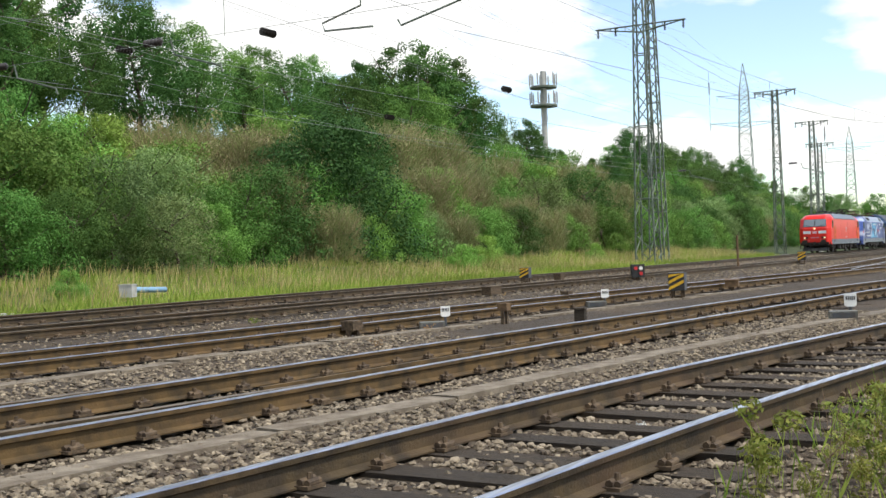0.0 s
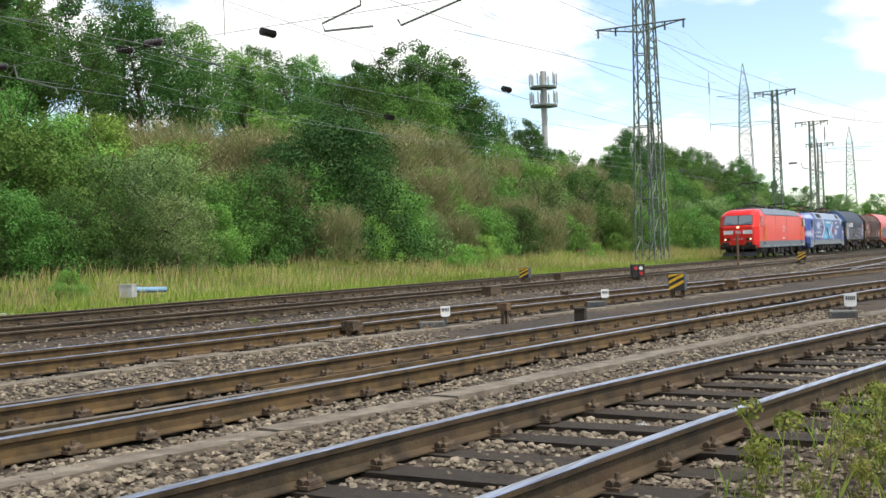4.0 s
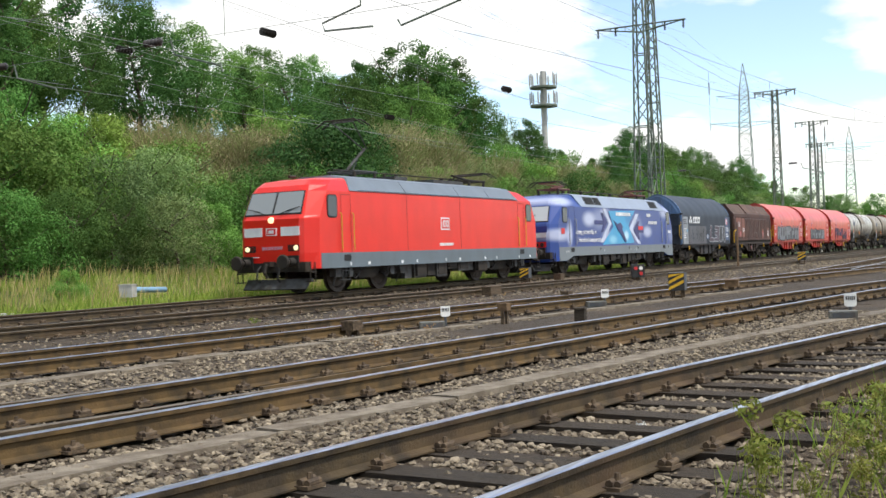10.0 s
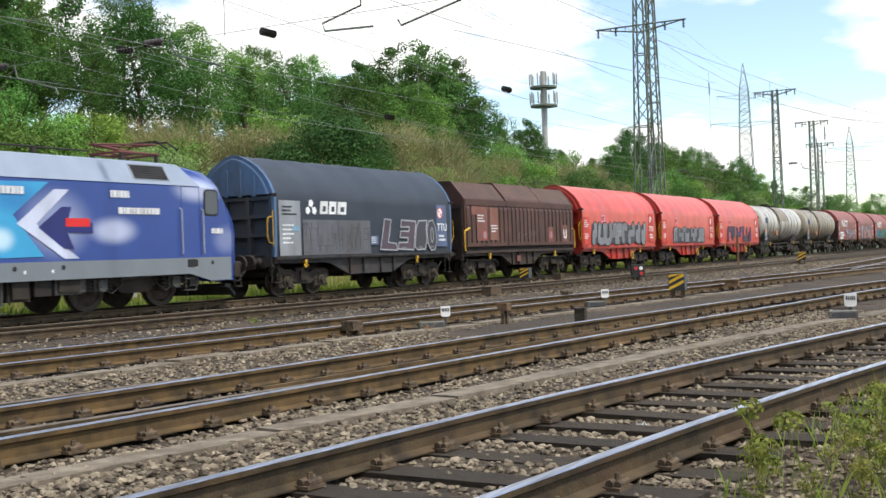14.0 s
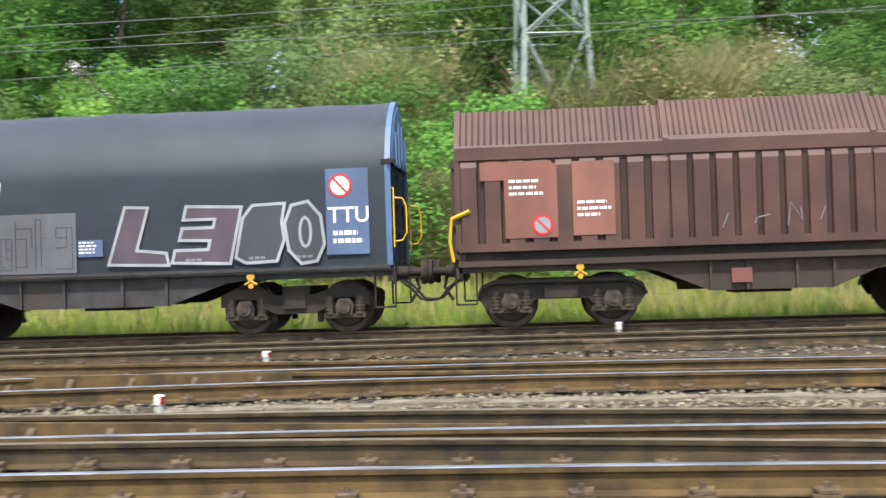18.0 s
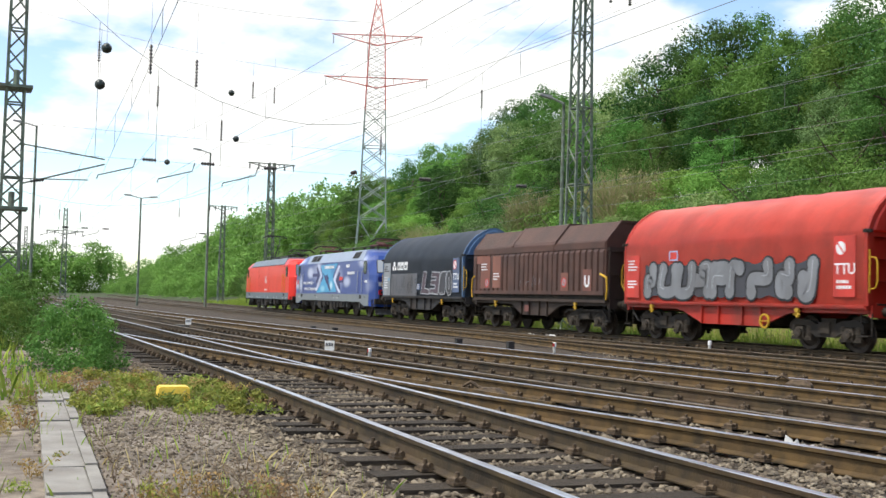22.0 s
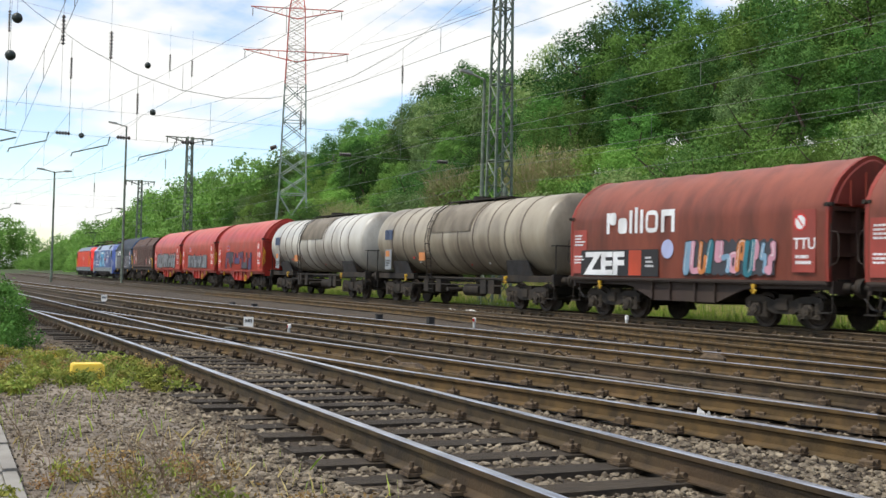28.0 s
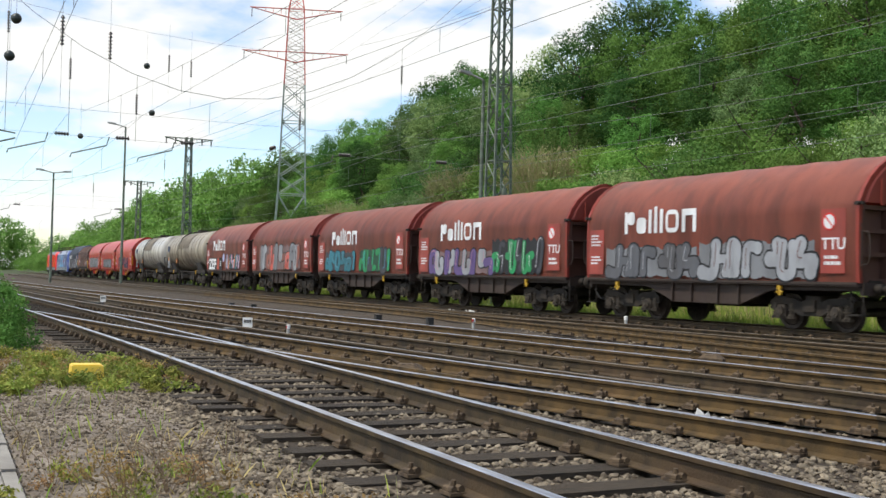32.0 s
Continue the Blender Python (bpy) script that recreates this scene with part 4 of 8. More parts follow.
P_TANKDARK = mat("weathered_beige_tank", rgb(164, 155, 137), rgb(136, 127, 110), 0.4, 0.0, 0.8, 8, 0.05, 20, dirt=rgb(84, 74, 64), dirt_scale=0.6, dirt_amount=0.75, stretch=(1.5, 1, 0.4))
P_JACKET = paint("brownish_jacket_paint", 150, 140, 124, 0.6, 0.5)
P_BAND = paint("stained_band_paint", 104, 92, 82, 0.6, 0.4)
P_GLASS = bpy.data.materials.new("cab_glass")
P_GLASS.use_nodes = True
_b = P_GLASS.node_tree.nodes["Principled BSDF"]
_b.inputs["Base Color"].default_value, _b.inputs["Roughness"].default_value = (0.06, 0.075, 0.085, 1), 0.06
# grey base colour stands in for light on and behind the glass
P_SCREEN = bpy.data.materials.new("windscreen_painted_light")
P_SCREEN.use_nodes = True
_b = P_SCREEN.node_tree.nodes["Principled BSDF"]
_b.inputs["Base Color"].default_value, _b.inputs["Roughness"].default_value, _b.inputs["Specular IOR Level"].default_value = (0.19, 0.22, 0.24, 1), 0.05, 0.9
# the sky's reflection on this glass is painted in as a pale base
P_SCREENPALE = bpy.data.materials.new("windscreen_painted_reflection")
P_SCREENPALE.use_nodes = True
_b = P_SCREENPALE.node_tree.nodes["Principled BSDF"]
_b.inputs["Base Color"].default_value, _b.inputs["Roughness"].default_value, _b.inputs["Specular IOR Level"].default_value = (0.42, 0.45, 0.47, 1), 0.05, 0.9
P_LOGOBLUE = paint("dusty_blue_marking", 70, 86, 118, 0.5, 0.2)
P_GEARGREY = mat("grimy_grey_gear", rgb(78, 80, 80), rgb(50, 48, 46), 0.7, 0.1, 4, 6, 0.2, 30, dirt=rgb(58, 48, 40), dirt_scale=2, dirt_amount=0.7)
P_REDSEAM = paint("shadowed_red_seam", 150, 34, 26, 0.5, 0.2)
P_REDLENS = paint("dull_red_lens", 96, 30, 28, 0.3, 0.1)
P_PANTORED = paint("oxide_red_arm", 104, 52, 44, 0.6, 0.4)
P_DARK = mat("black_rubber", rgb(34, 34, 36), rgb(26, 26, 28), 0.7, bump=0.1)
P_LAMP = glow_mat("lit_headlamp", (1.0, 0.78, 0.46), 1.1)
P_SILVER = paint("silver_spray", 164, 168, 174, 0.5, 0.2)
P_MIDGREY = paint("grey_spray", 128, 131, 136, 0.55, 0.2)
P_MAZE = paint("faded_grey_spray", 96, 98, 104, 0.55, 0.3)
P_SLATE = paint("slate_spray", 64, 66, 74, 0.55, 0.2)
P_PLUM = paint("plum_spray", 84, 70, 82, 0.55, 0.2)
P_BLACK = paint("black_spray", 34, 34, 38, 0.55, 0.1)
P_TEAL = paint("teal_spray", 46, 124, 140, 0.55, 0.15)
P_GREEN = paint("green_spray", 40, 150, 90, 0.55, 0.15)
P_PURPLE = paint("purple_spray", 104, 84, 140, 0.55, 0.15)
P_DEEPPURPLE = paint("deep_purple_spray", 84, 50, 86, 0.55, 0.2)
P_PLUMDARK = paint("dark_violet_spray", 70, 52, 104, 0.55, 0.2)
P_PINKGREY = paint("pinkish_grey_spray", 128, 104, 104, 0.55, 0.3)
P_DARKGREEN = paint("dark_green_spray", 28, 76, 52, 0.55, 0.2)
P_PINK = paint("pink_spray", 206, 150, 168, 0.55, 0.1)
P_ORANGE = paint("orange_spray", 206, 130, 70, 0.55, 0.1)
P_PALEBLUE = paint("pale_blue_spray", 130, 168, 196, 0.55, 0.1)
P_SIGNBLUE = paint("blue_notice_panel", 86, 106, 142, 0.5, 0.2)
P_NOTICEGREY = paint("grey_notice_panel", 150, 156, 162, 0.5, 0.3)
P_FADEDRED = paint("faded_red_panel", 166, 70, 60, 0.5, 0.3)
P_NOTICERED = paint("red_notice_panel", 208, 62, 52, 0.5, 0.2)



def livery(name, base, glows):
    """Body paint with soft airbrushed spots: (x, z, half width, half height, colour, strength)."""
    m = mat(name, base, [c * 0.93 for c in base], 0.32, 0, 1.2, 5, 0.02, 25)
    n, l = m.node_tree.nodes, m.node_tree.links
    b = n["Principled BSDF"]
    out = b.inputs["Base Color"].links[0].from_socket
    where = n.new("ShaderNodeTexCoord").outputs["Object"]
    for x, z, hw, hh, col, k in glows:
        mp, gr, rp, mx = n.new("ShaderNodeMapping"), n.new("ShaderNodeTexGradient"), n.new("ShaderNodeMapRange"), n.new("ShaderNodeMix")
        mp.inputs["Scale"].default_value = (1 / hw, 0, 1 / hh)
        mp.inputs["Location"].default_value = (-x / hw, 0, -z / hh)
        gr.gradient_type, mx.data_type, rp.interpolation_type = "SPHERICAL", "RGBA", "SMOOTHSTEP"
        rp.inputs["From Max"].default_value, rp.inputs["To Max"].default_value = 0.75, k
        mx.inputs["B"].default_value = (*col, 1)
        l.new(where, mp.inputs["Vector"])
        l.new(mp.outputs[0], gr.inputs["Vector"])
        l.new(gr.outputs["Fac"], rp.inputs["Value"])
        l.new(rp.outputs[0], mx.inputs["Factor"])
        l.new(out, mx.inputs["A"])
        out = mx.outputs["Result"]
    l.new(out, b.inputs["Base Color"])
    return m


PALE = rgb(188, 196, 220)
P_LIVERY = livery("airbrushed_blue_livery", rgb(46, 72, 140), [
    (-4.6, 2.55, 1.1, 0.5, PALE, 0.9), (-3.2, 2.55, 1.6, 0.75, PALE, 0.4), (2.2, 2.1, 1.3, 1.0, PALE, 0.45), (4.0, 1.95, 1.0, 0.42, PALE, 0.85), (7.1, 3.05, 1.2, 0.45, PALE, 0.8),
    (-8.2, 1.8, 1.7, 0.4, PALE, 0.9), (-7.1, 1.85, 0.5, 0.8, PALE, 0.9), (-7.6, 3.35, 1.6, 0.3, PALE, 0.8), (-2.2, 1.7, 1.0, 0.5, PALE, 0.6), (-2.4, 2.95, 0.9, 0.35, PALE, 0.6), (8.2, 1.7, 0.7, 0.5, PALE, 0.3)])
P_CYANSOFT = livery("airbrushed_cyan_field", rgb(58, 158, 206), [(0.6, 1.75, 0.5, 0.35, rgb(206, 230, 240), 0.8), (-1.4, 1.55, 0.8, 0.3, rgb(150, 206, 226), 0.7), (1.0, 2.7, 0.9, 0.5, rgb(40, 120, 180), 0.8)])
P_LOCOBAND = paint("smooth_grey_band", 118, 126, 132, 0.45, 0.1, k=0.96)
P_ARROWWHITE = paint("pale_arrow_white", 206, 214, 236, 0.4, 0.06)


def letters(text, size, material, parent, x, z, y, name="lettering", slant=0.0, bold=0.0):
    """Flat raised lettering on a vehicle's near side: x is its left edge, z its base line."""
    cu = bpy.data.curves.new(name, "FONT")
    cu.body, cu.size, cu.shear, cu.offset, cu.extrude = text, size, slant, bold, 0.002
    tmp = bpy.data.objects.new(name, cu)
    scene.collection.objects.link(tmp)
    me = bpy.data.meshes.new_from_object(tmp.evaluated_get(bpy.context.evaluated_depsgraph_get()))
    bpy.data.objects.remove(tmp)
    me.materials.clear()
    me.materials.append(material)
    ob = new(name, me)
    ob.parent, ob.matrix_basis = parent, pose(x, y, z, 90, 0, 0)
    return ob


def patch(name, parent, material, pts, y, label="", thick=0.006):
    """A flat painted or bolted panel on the near side, given by its outline in x, z."""
    bm = bmesh.new()
    a = [bm.verts.new((px, y, pz)) for px, pz in pts]
    b = [bm.verts.new((px, y - thick, pz)) for px, pz in pts]
    n = len(pts)
    bm.faces.new(a)
    bm.faces.new(b[::-1])
    for i in range(n):
        bm.faces.new((a[i], a[(i + 1) % n], b[(i + 1) % n], b[i]))
    return part(name, bm, material, parent, label)


def rect(x0, x1, z0, z1):
    return [(x0, z0), (x1, z0), (x1, z1), (x0, z1)]


def disc(x, z, r, n=20):
    return [(x + r * math.cos(2 * math.pi * k / n), z + r * math.sin(2 * math.pi * k / n)) for k in range(n)]


def rounded(x0, x1, z0, z1, r=0.1, n=4):
    """A rectangle's outline with round corners."""
    out = []
    for cx, cz, a0 in ((x1 - r, z1 - r, 0), (x0 + r, z1 - r, 90), (x0 + r, z0 + r, 180), (x1 - r, z0 + r, 270)):
        out += [(cx + r * math.cos(radians(a0 + 90 * k / n)), cz + r * math.sin(radians(a0 + 90 * k / n))) for k in range(n + 1)]
    return out


def bars(name, parent, material, x0, z0, rows, width, y, height=0.05, gap=0.045, seed=1, thick=0.006):
    """Small writing that cannot be read: rows of plain bars."""
    r = random.Random(seed)
    bm = bmesh.new()
    for k in range(rows):
        x, z = x0, z0 - k * (height + gap)
        end = x0 + width * r.uniform(0.6, 1.0)
        while x < end:
            w = r.uniform(0.05, 0.16) * min(1, width / 0.6)
            box(bm, x, min(x + w, end), y - thick, y, z, z + height)
            x += w + 0.025
    return part(name, bm, material, parent)


def stroke(bm, pts, w, y, thick):
    """One flat ribbon of width w along points in x, z, mitred at its bends."""
    pts = [p for i, p in enumerate(pts) if i == 0 or math.hypot(p[0] - pts[i - 1][0], p[1] - pts[i - 1][1]) > 1e-4]
    if len(pts) < 2:
        return
    closed = math.hypot(pts[0][0] - pts[-1][0], pts[0][1] - pts[-1][1]) < 1e-4 and len(pts) > 3
    way = [Vector((b[0] - a[0], b[1] - a[1])).normalized() for a, b in zip(pts, pts[1:])]
    rows = []
    for i, p in enumerate(pts):
        d0 = way[i - 1] if i else (way[-1] if closed else way[0])
        d1 = way[i] if i < len(way) else (way[0] if closed else way[-1])
        mid = d0 + d1
        mid = mid.normalized() if mid.length > 0.3 else d1
        k = min(1.5, 1 / max(0.5, mid.dot(d1)))
        nx, nz = -mid.y * w / 2 * k, mid.x * w / 2 * k
        ext = 0.0 if closed else (-0.35 * w if i == 0 else (0.35 * w if i == len(pts) - 1 else 0.0))
        px, pz = p[0] + mid.x * ext, p[1] + mid.y * ext
        rows.append([bm.verts.new(q) for q in ((px + nx, y, pz + nz), (px - nx, y, pz - nz), (px - nx, y - thick, pz - nz), (px + nx, y - thick, pz + nz))])
    for a, b in zip(rows, rows[1:]):
        for i in range(4):
            j = (i + 1) % 4
            bm.faces.new((a[i], a[j], b[j], b[i]))
    if not closed:
        bm.faces.new(rows[0])
        bm.faces.new(rows[-1][::-1])


def smooth_path(pts, n=6):
    """A rounded line through the given points."""
    p = [pts[0]] + list(pts) + [pts[-1]]
    out = []
    for a, b, c, d in zip(p, p[1:], p[2:], p[3:]):
        for k in range(n):
            t = k / n
            out.append(tuple(0.5 * (2 * b[i] + (c[i] - a[i]) * t + (2 * a[i] - 5 * b[i] + 4 * c[i] - d[i]) * t * t + (3 * b[i] - a[i] - 3 * c[i] + d[i]) * t ** 3) for i in (0, 1)))
    return out + [pts[-1]]


def blob(bm, x, z, r, y, thick, n=12):
    a = [bm.verts.new((x + r * math.cos(2 * math.pi * k / n), y, z + r * math.sin(2 * math.pi * k / n))) for k in range(n)]
    b = [bm.verts.new((v.co.x, y - thick, v.co.z)) for v in a]
    bm.faces.new(a)
    bm.faces.new(b[::-1])
    for k in range(n):
        bm.faces.new((a[k], a[(k + 1) % n], b[(k + 1) % n], b[k]))


def graffiti(parent, x0, x1, z0, z1, fill, line, accent, seed, count, y, label, edgy=False, stars=0):
    """Sprayed bubble shapes that read as no letter: swollen strokes with a dark rim behind and a thin glint before."""
    r = random.Random(seed)
    fills = fill if isinstance(fill, (list, tuple)) else [fill]
    widths = [r.uniform(0.8, 1.25) for _ in range(count)]
    total, x, h = sum(widths), x0, z1 - z0
    if line:
        n = count * 8
        at = lambda i: x0 + (x1 - x0) * i / n
        upper = [(at(i), z1 - h * (0.1 - 0.1 * abs(math.sin(i * math.pi / 8 + seed)) + r.uniform(-0.02, 0.02))) for i in range(n + 1)]
        lower = [(at(i), z0 + h * (0.07 - 0.08 * abs(math.sin(i * math.pi / 8 + seed + 1)) + r.uniform(-0.02, 0.02))) for i in range(n + 1)]
        ground = bmesh.new()
        up, lo = ([ground.verts.new((px, y - 0.002, pz)) for px, pz in row] for row in (upper, lower))
        for i in range(n):
            ground.faces.new((up[i], up[i + 1], lo[i + 1], lo[i]))
        part("sprayed_ground", ground, line, parent, label)
    rim_mat = accent if edgy and not line else P_BLACK
    for k, share in enumerate(widths):
        w = (x1 - x0) * share / total
        thick = min(w * 0.5, h * 0.36) * (0.8 if edgy else 1.0)
        lean = r.uniform(0.04, 0.16)
        cols = [x + w * 0.16, x + w * 0.5, x + w * 0.84]
        levels = [z0 + h * 0.17, z0 + h * 0.5, z0 + h * 0.85]
        node = [r.choice((0, 2)), r.choice((0, 2))]
        path = []
        for step in range(r.choice((3, 4, 4, 5))):
            path.append((cols[node[0]] + lean * (levels[node[1]] - z0) + r.uniform(-0.03, 0.03), levels[node[1]] + r.uniform(-0.04, 0.04)))
            if step % 2:
                node[0] = r.choice([c for c in (0, 1, 2) if c != node[0]])
            else:
                node[1] = r.choice([c for c in (0, 1, 2) if c != node[1]])
        if not edgy:
            path = smooth_path(path)
        dy = 0.002 * (k % 3)
        body, rim_, glint = bmesh.new(), bmesh.new(), bmesh.new()
        stroke(rim_, path, thick * 1.35, y - 0.003 - dy, 0.002)
        stroke(body, path, thick, y - 0.011 - dy, 0.002)
        for q in (path[0], path[-1]):
            if not edgy:
                blob(rim_, q[0], q[1], thick * 0.76, y - 0.0032 - dy, 0.002)
                blob(body, q[0], q[1], thick * 0.6, y - 0.0112 - dy, 0.002)
        m_ = max(2, len(path) // 2)
        stroke(glint, [(a, b + thick * 0.26) for a, b in path[:m_]], thick * 0.1, y - 0.019 - dy, 0.002)
        g = part("graffiti", body, fills[k % len(fills)], parent)
        part("outline", rim_, rim_mat, g)
        part("highlight", glint, accent, g)
        x += w
    for k in range(stars):
        bm = bmesh.new()
        cx, cz = x0 + (x1 - x0) * (k + 0.3) / stars, (z0 + z1) / 2 + r.uniform(-0.1, 0.25)
        for j in range(5):
            a = j * 2.51 + k
            stroke(bm, [(cx, cz), (cx + 0.24 * math.cos(a), cz + 0.24 * math.sin(a))], 0.03, y - 0.026, 0.004)
        part("sprayed_star", bm, P_PINK, parent)


# running gear, shared by all the wagons
def wheel_mesh(r, half=0.75):
    bm = bmesh.new()
    n = 28
    for s in (-1, 1):
        rings = []
        for rad, y in ((0.10, s * (half + 0.07)), (r * 0.72, s * (half + 0.03)), (r * 0.8, s * (half + 0.065)), (r, s * (half + 0.065)), (r + 0.005, s * (half - 0.03)), (r + 0.03, s * (half - 0.04)), (r + 0.03, s * (half - 0.07)), (r * 0.8, s * (half - 0.07)), (0.10, s * (half - 0.05))):
            rings.append([(rad * math.cos(2 * math.pi * k / n), y, rad * math.sin(2 * math.pi * k / n)) for k in range(n)])
        loft(bm, rings)
    cyl(bm, (0, -1.0, 0), (0, 1.0, 0), 0.08, 12)
    return mesh_of("wheelset", bm, P_WHEEL, smooth=True)


WHEELSET = wheel_mesh(0.46)
WHEELSET_LOCO = wheel_mesh(0.62)


def axle_box_mesh():
    bm = bmesh.new()
    loft(bm, [[(-0.14, y, -0.14), (0.14, y, -0.14), (0.17, y, 0.02), (0.1, y, 0.16), (-0.1, y, 0.16), (-0.17, y, 0.02)] for y in (0.96, 1.17)])
    cyl(bm, (0, 1.16, 0), (0, 1.24, 0), 0.115, 14)
    cyl(bm, (0, 1.24, 0), (0, 1.26, 0), 0.06, 10)
    box(bm, -0.38, 0.38, 0.98, 1.12, -0.19, -0.12)
    for e in (-1, 1):
        for k in range(5):
            cyl(bm, (e * 0.27, 1.06, -0.12 + k * 0.062), (e * 0.27, 1.06, -0.08 + k * 0.062), 0.095, 12)
        cyl(bm, (e * 0.27, 1.06, -0.12), (e * 0.27, 1.06, 0.2), 0.06, 8)
    return mesh_of("axle_box", bm, P_BOX)


AXLE_BOX = axle_box_mesh()


def bogie_mesh():
    bm = bmesh.new()
    for s in (-1, 1):
        prof = [(-1.36, 0.5), (-1.36, 0.7), (-1.15, 0.82), (-0.62, 0.8), (-0.34, 0.7), (0.34, 0.7), (0.62, 0.8), (1.15, 0.82), (1.36, 0.7), (1.36, 0.5), (1.22, 0.5), (1.14, 0.64), (0.68, 0.64), (0.56, 0.46), (0.34, 0.36), (-0.34, 0.36), (-0.56, 0.46), (-0.68, 0.64), (-1.14, 0.64), (-1.22, 0.5)]
        loft(bm, [[(x, s * 0.98, z) for x, z in prof], [(x, s * 1.1, z) for x, z in prof]])
        box(bm, -0.2, 0.2, s * 1.09, s * 1.15, 0.46, 0.74)
        for e in (-1, 1):
            box(bm, e * 0.42 - 0.05, e * 0.42 + 0.05, s * 0.85, s * 0.95, 0.2, 0.7)
    box(bm, -0.25, 0.25, -1.0, 1.0, 0.55, 0.85)
    box(bm, -1.32, -1.2, -1.0, 1.0, 0.62, 0.76)
    box(bm, 1.2, 1.32, -1.0, 1.0, 0.62, 0.76)
    return mesh_of("bogie", bm, P_UNDER, bevel=0.012)


BOGIE = bogie_mesh()


def plate_bogie_mesh():
    """A pressed-plate bogie whose deep frame hides most of its wheels."""
    bm = bmesh.new()
    prof = [(-1.5, 0.58), (-1.42, 0.74), (-1.2, 0.84), (1.2, 0.84), (1.42, 0.74), (1.5, 0.58), (1.36, 0.36), (1.2, 0.32), (0.62, 0.34), (0.46, 0.5), (-0.46, 0.5), (-0.62, 0.34), (-1.2, 0.32), (-1.36, 0.36)]
    for s in (-1, 1):
        loft(bm, [[(x, s * 0.98, z) for x, z in prof], [(x, s * 1.1, z) for x, z in prof]])
        rim = prof[:6]
        loft(bm, [[(x, s * 1.08, z - 0.05) for x, z in rim] + [(x, s * 1.08, z + 0.02) for x, z in rim[::-1]], [(x, s * 1.2, z - 0.05) for x, z in rim] + [(x, s * 1.2, z + 0.02) for x, z in rim[::-1]]])
        box(bm, -0.3, 0.3, min(s * 1.08, s * 1.18), max(s * 1.08, s * 1.18), 0.52, 0.72)
    box(bm, -0.25, 0.25, -1.0, 1.0, 0.55, 0.85)
    return mesh_of("bogie", bm, P_UNDER, bevel=0.01)


PLATE_BOGIE = plate_bogie_mesh()


def buffer_mesh():
    bm = bmesh.new()
    cyl(bm, (0, 0, 0), (0.26, 0, 0), 0.13, 14, 0.11)
    cyl(bm, (0.26, 0, 0), (0.5, 0, 0), 0.08, 12)
    cyl(bm, (0.5, 0, 0), (0.56, 0, 0), 0.22, 18, 0.235)
    cyl(bm, (0.56, 0, 0), (0.6, 0, 0), 0.235, 18, 0.2)
    box(bm, -0.03, 0.02, -0.2, 0.2, -0.2, 0.2)
    return mesh_of("buffer", bm, P_UNDER, smooth=True)


BUFFER = buffer_mesh()
WHEELSETS = []


def running_gear(parent, pivots, base=0.9, wheel=None, radius=0.46, frame_mesh=None):
    for px in pivots:
        bg = piece("bogie", frame_mesh or BOGIE, parent, pose(px, 0, 0))
        for s in (-1, 1):
            ws = piece("wheelset", wheel or WHEELSET, bg, pose(s * base, 0, radius))
            WHEELSETS.append(ws)
            for turn in (0, 180):
                piece("axle_box", AXLE_BOX, bg, pose(s * base, 0, radius, 0, 0, turn))


def end_gear(parent, xe, seed=0):
    """Buffers, coupling, hoses and steps at both ends of a frame that reaches to +-xe."""
    for e in (-1, 1):
        for s in (-1, 1):
            piece("buffer", BUFFER, parent, pose(e * xe, s * 0.875, 1.05, 0, 0, 0 if e > 0 else 180))
        bm = bmesh.new()
        box(bm, min(e * xe, e * (xe + 0.35)), max(e * xe, e * (xe + 0.35)), -0.06, 0.06, 0.93, 1.05)
        tube(bm, [(e * (xe + 0.3), 0, 1.0), (e * (xe + 0.36), 0, 0.75), (e * (xe + 0.2), 0, 0.5)], 0.035)
        part("coupling", bm, P_UNDER, parent)
        for s in (-1, 1):
            bm = bmesh.new()
            tube(bm, [(e * xe, s * 0.4, 0.95), (e * (xe + 0.25), s * 0.4, 0.75), (e * (xe + 0.42), s * 0.38, 0.55), (e * (xe + 0.6), s * 0.35, 0.52)], 0.028)
            part("brake_hose", bm, P_DARK, parent)
            bm = bmesh.new()
            x = e * (xe - 0.3)
            tube(bm, [(x, s * 1.3, 1.0), (x, s * 1.3, 0.45), (x + 0.36 * e, s * 1.3, 0.45), (x + 0.36 * e, s * 1.3, 1.0)], 0.02)
            box(bm, min(x, x + 0.36 * e), max(x, x + 0.36 * e), s * 1.3 - 0.12, s * 1.3 + 0.12, 0.43, 0.46)
            part("step", bm, P_UNDER, parent)


def handle_mesh():
    bm = bmesh.new()
    tube(bm, [(0, 0, 0.0), (0, -0.05, -0.07), (-0.11, -0.05, -0.14)], 0.022)
    tube(bm, [(0, -0.05, -0.07), (0.11, -0.05, -0.14)], 0.022)
    cyl(bm, (0, -0.07, 0.0), (0, 0.0, 0.0), 0.07, 10)
    cyl(bm, (0, -0.05, -0.16), (0, 0.0, -0.16), 0.05, 10)
    return mesh_of("brake_lever", bm, P_YELLOW)


LEVER = handle_mesh()
HOOD = [(-1.41, 1.18), (-1.44, 1.7), (-1.45, 2.3), (-1.45, 2.85), (-1.43, 3.05), (-1.28, 3.38), (-1.08, 3.66), (-0.82, 3.9), (-0.5, 4.1), (-0.22, 4.22), (0, 4.26)]
HOOD = HOOD + [(-y, z) for y, z in HOOD[-2::-1]]


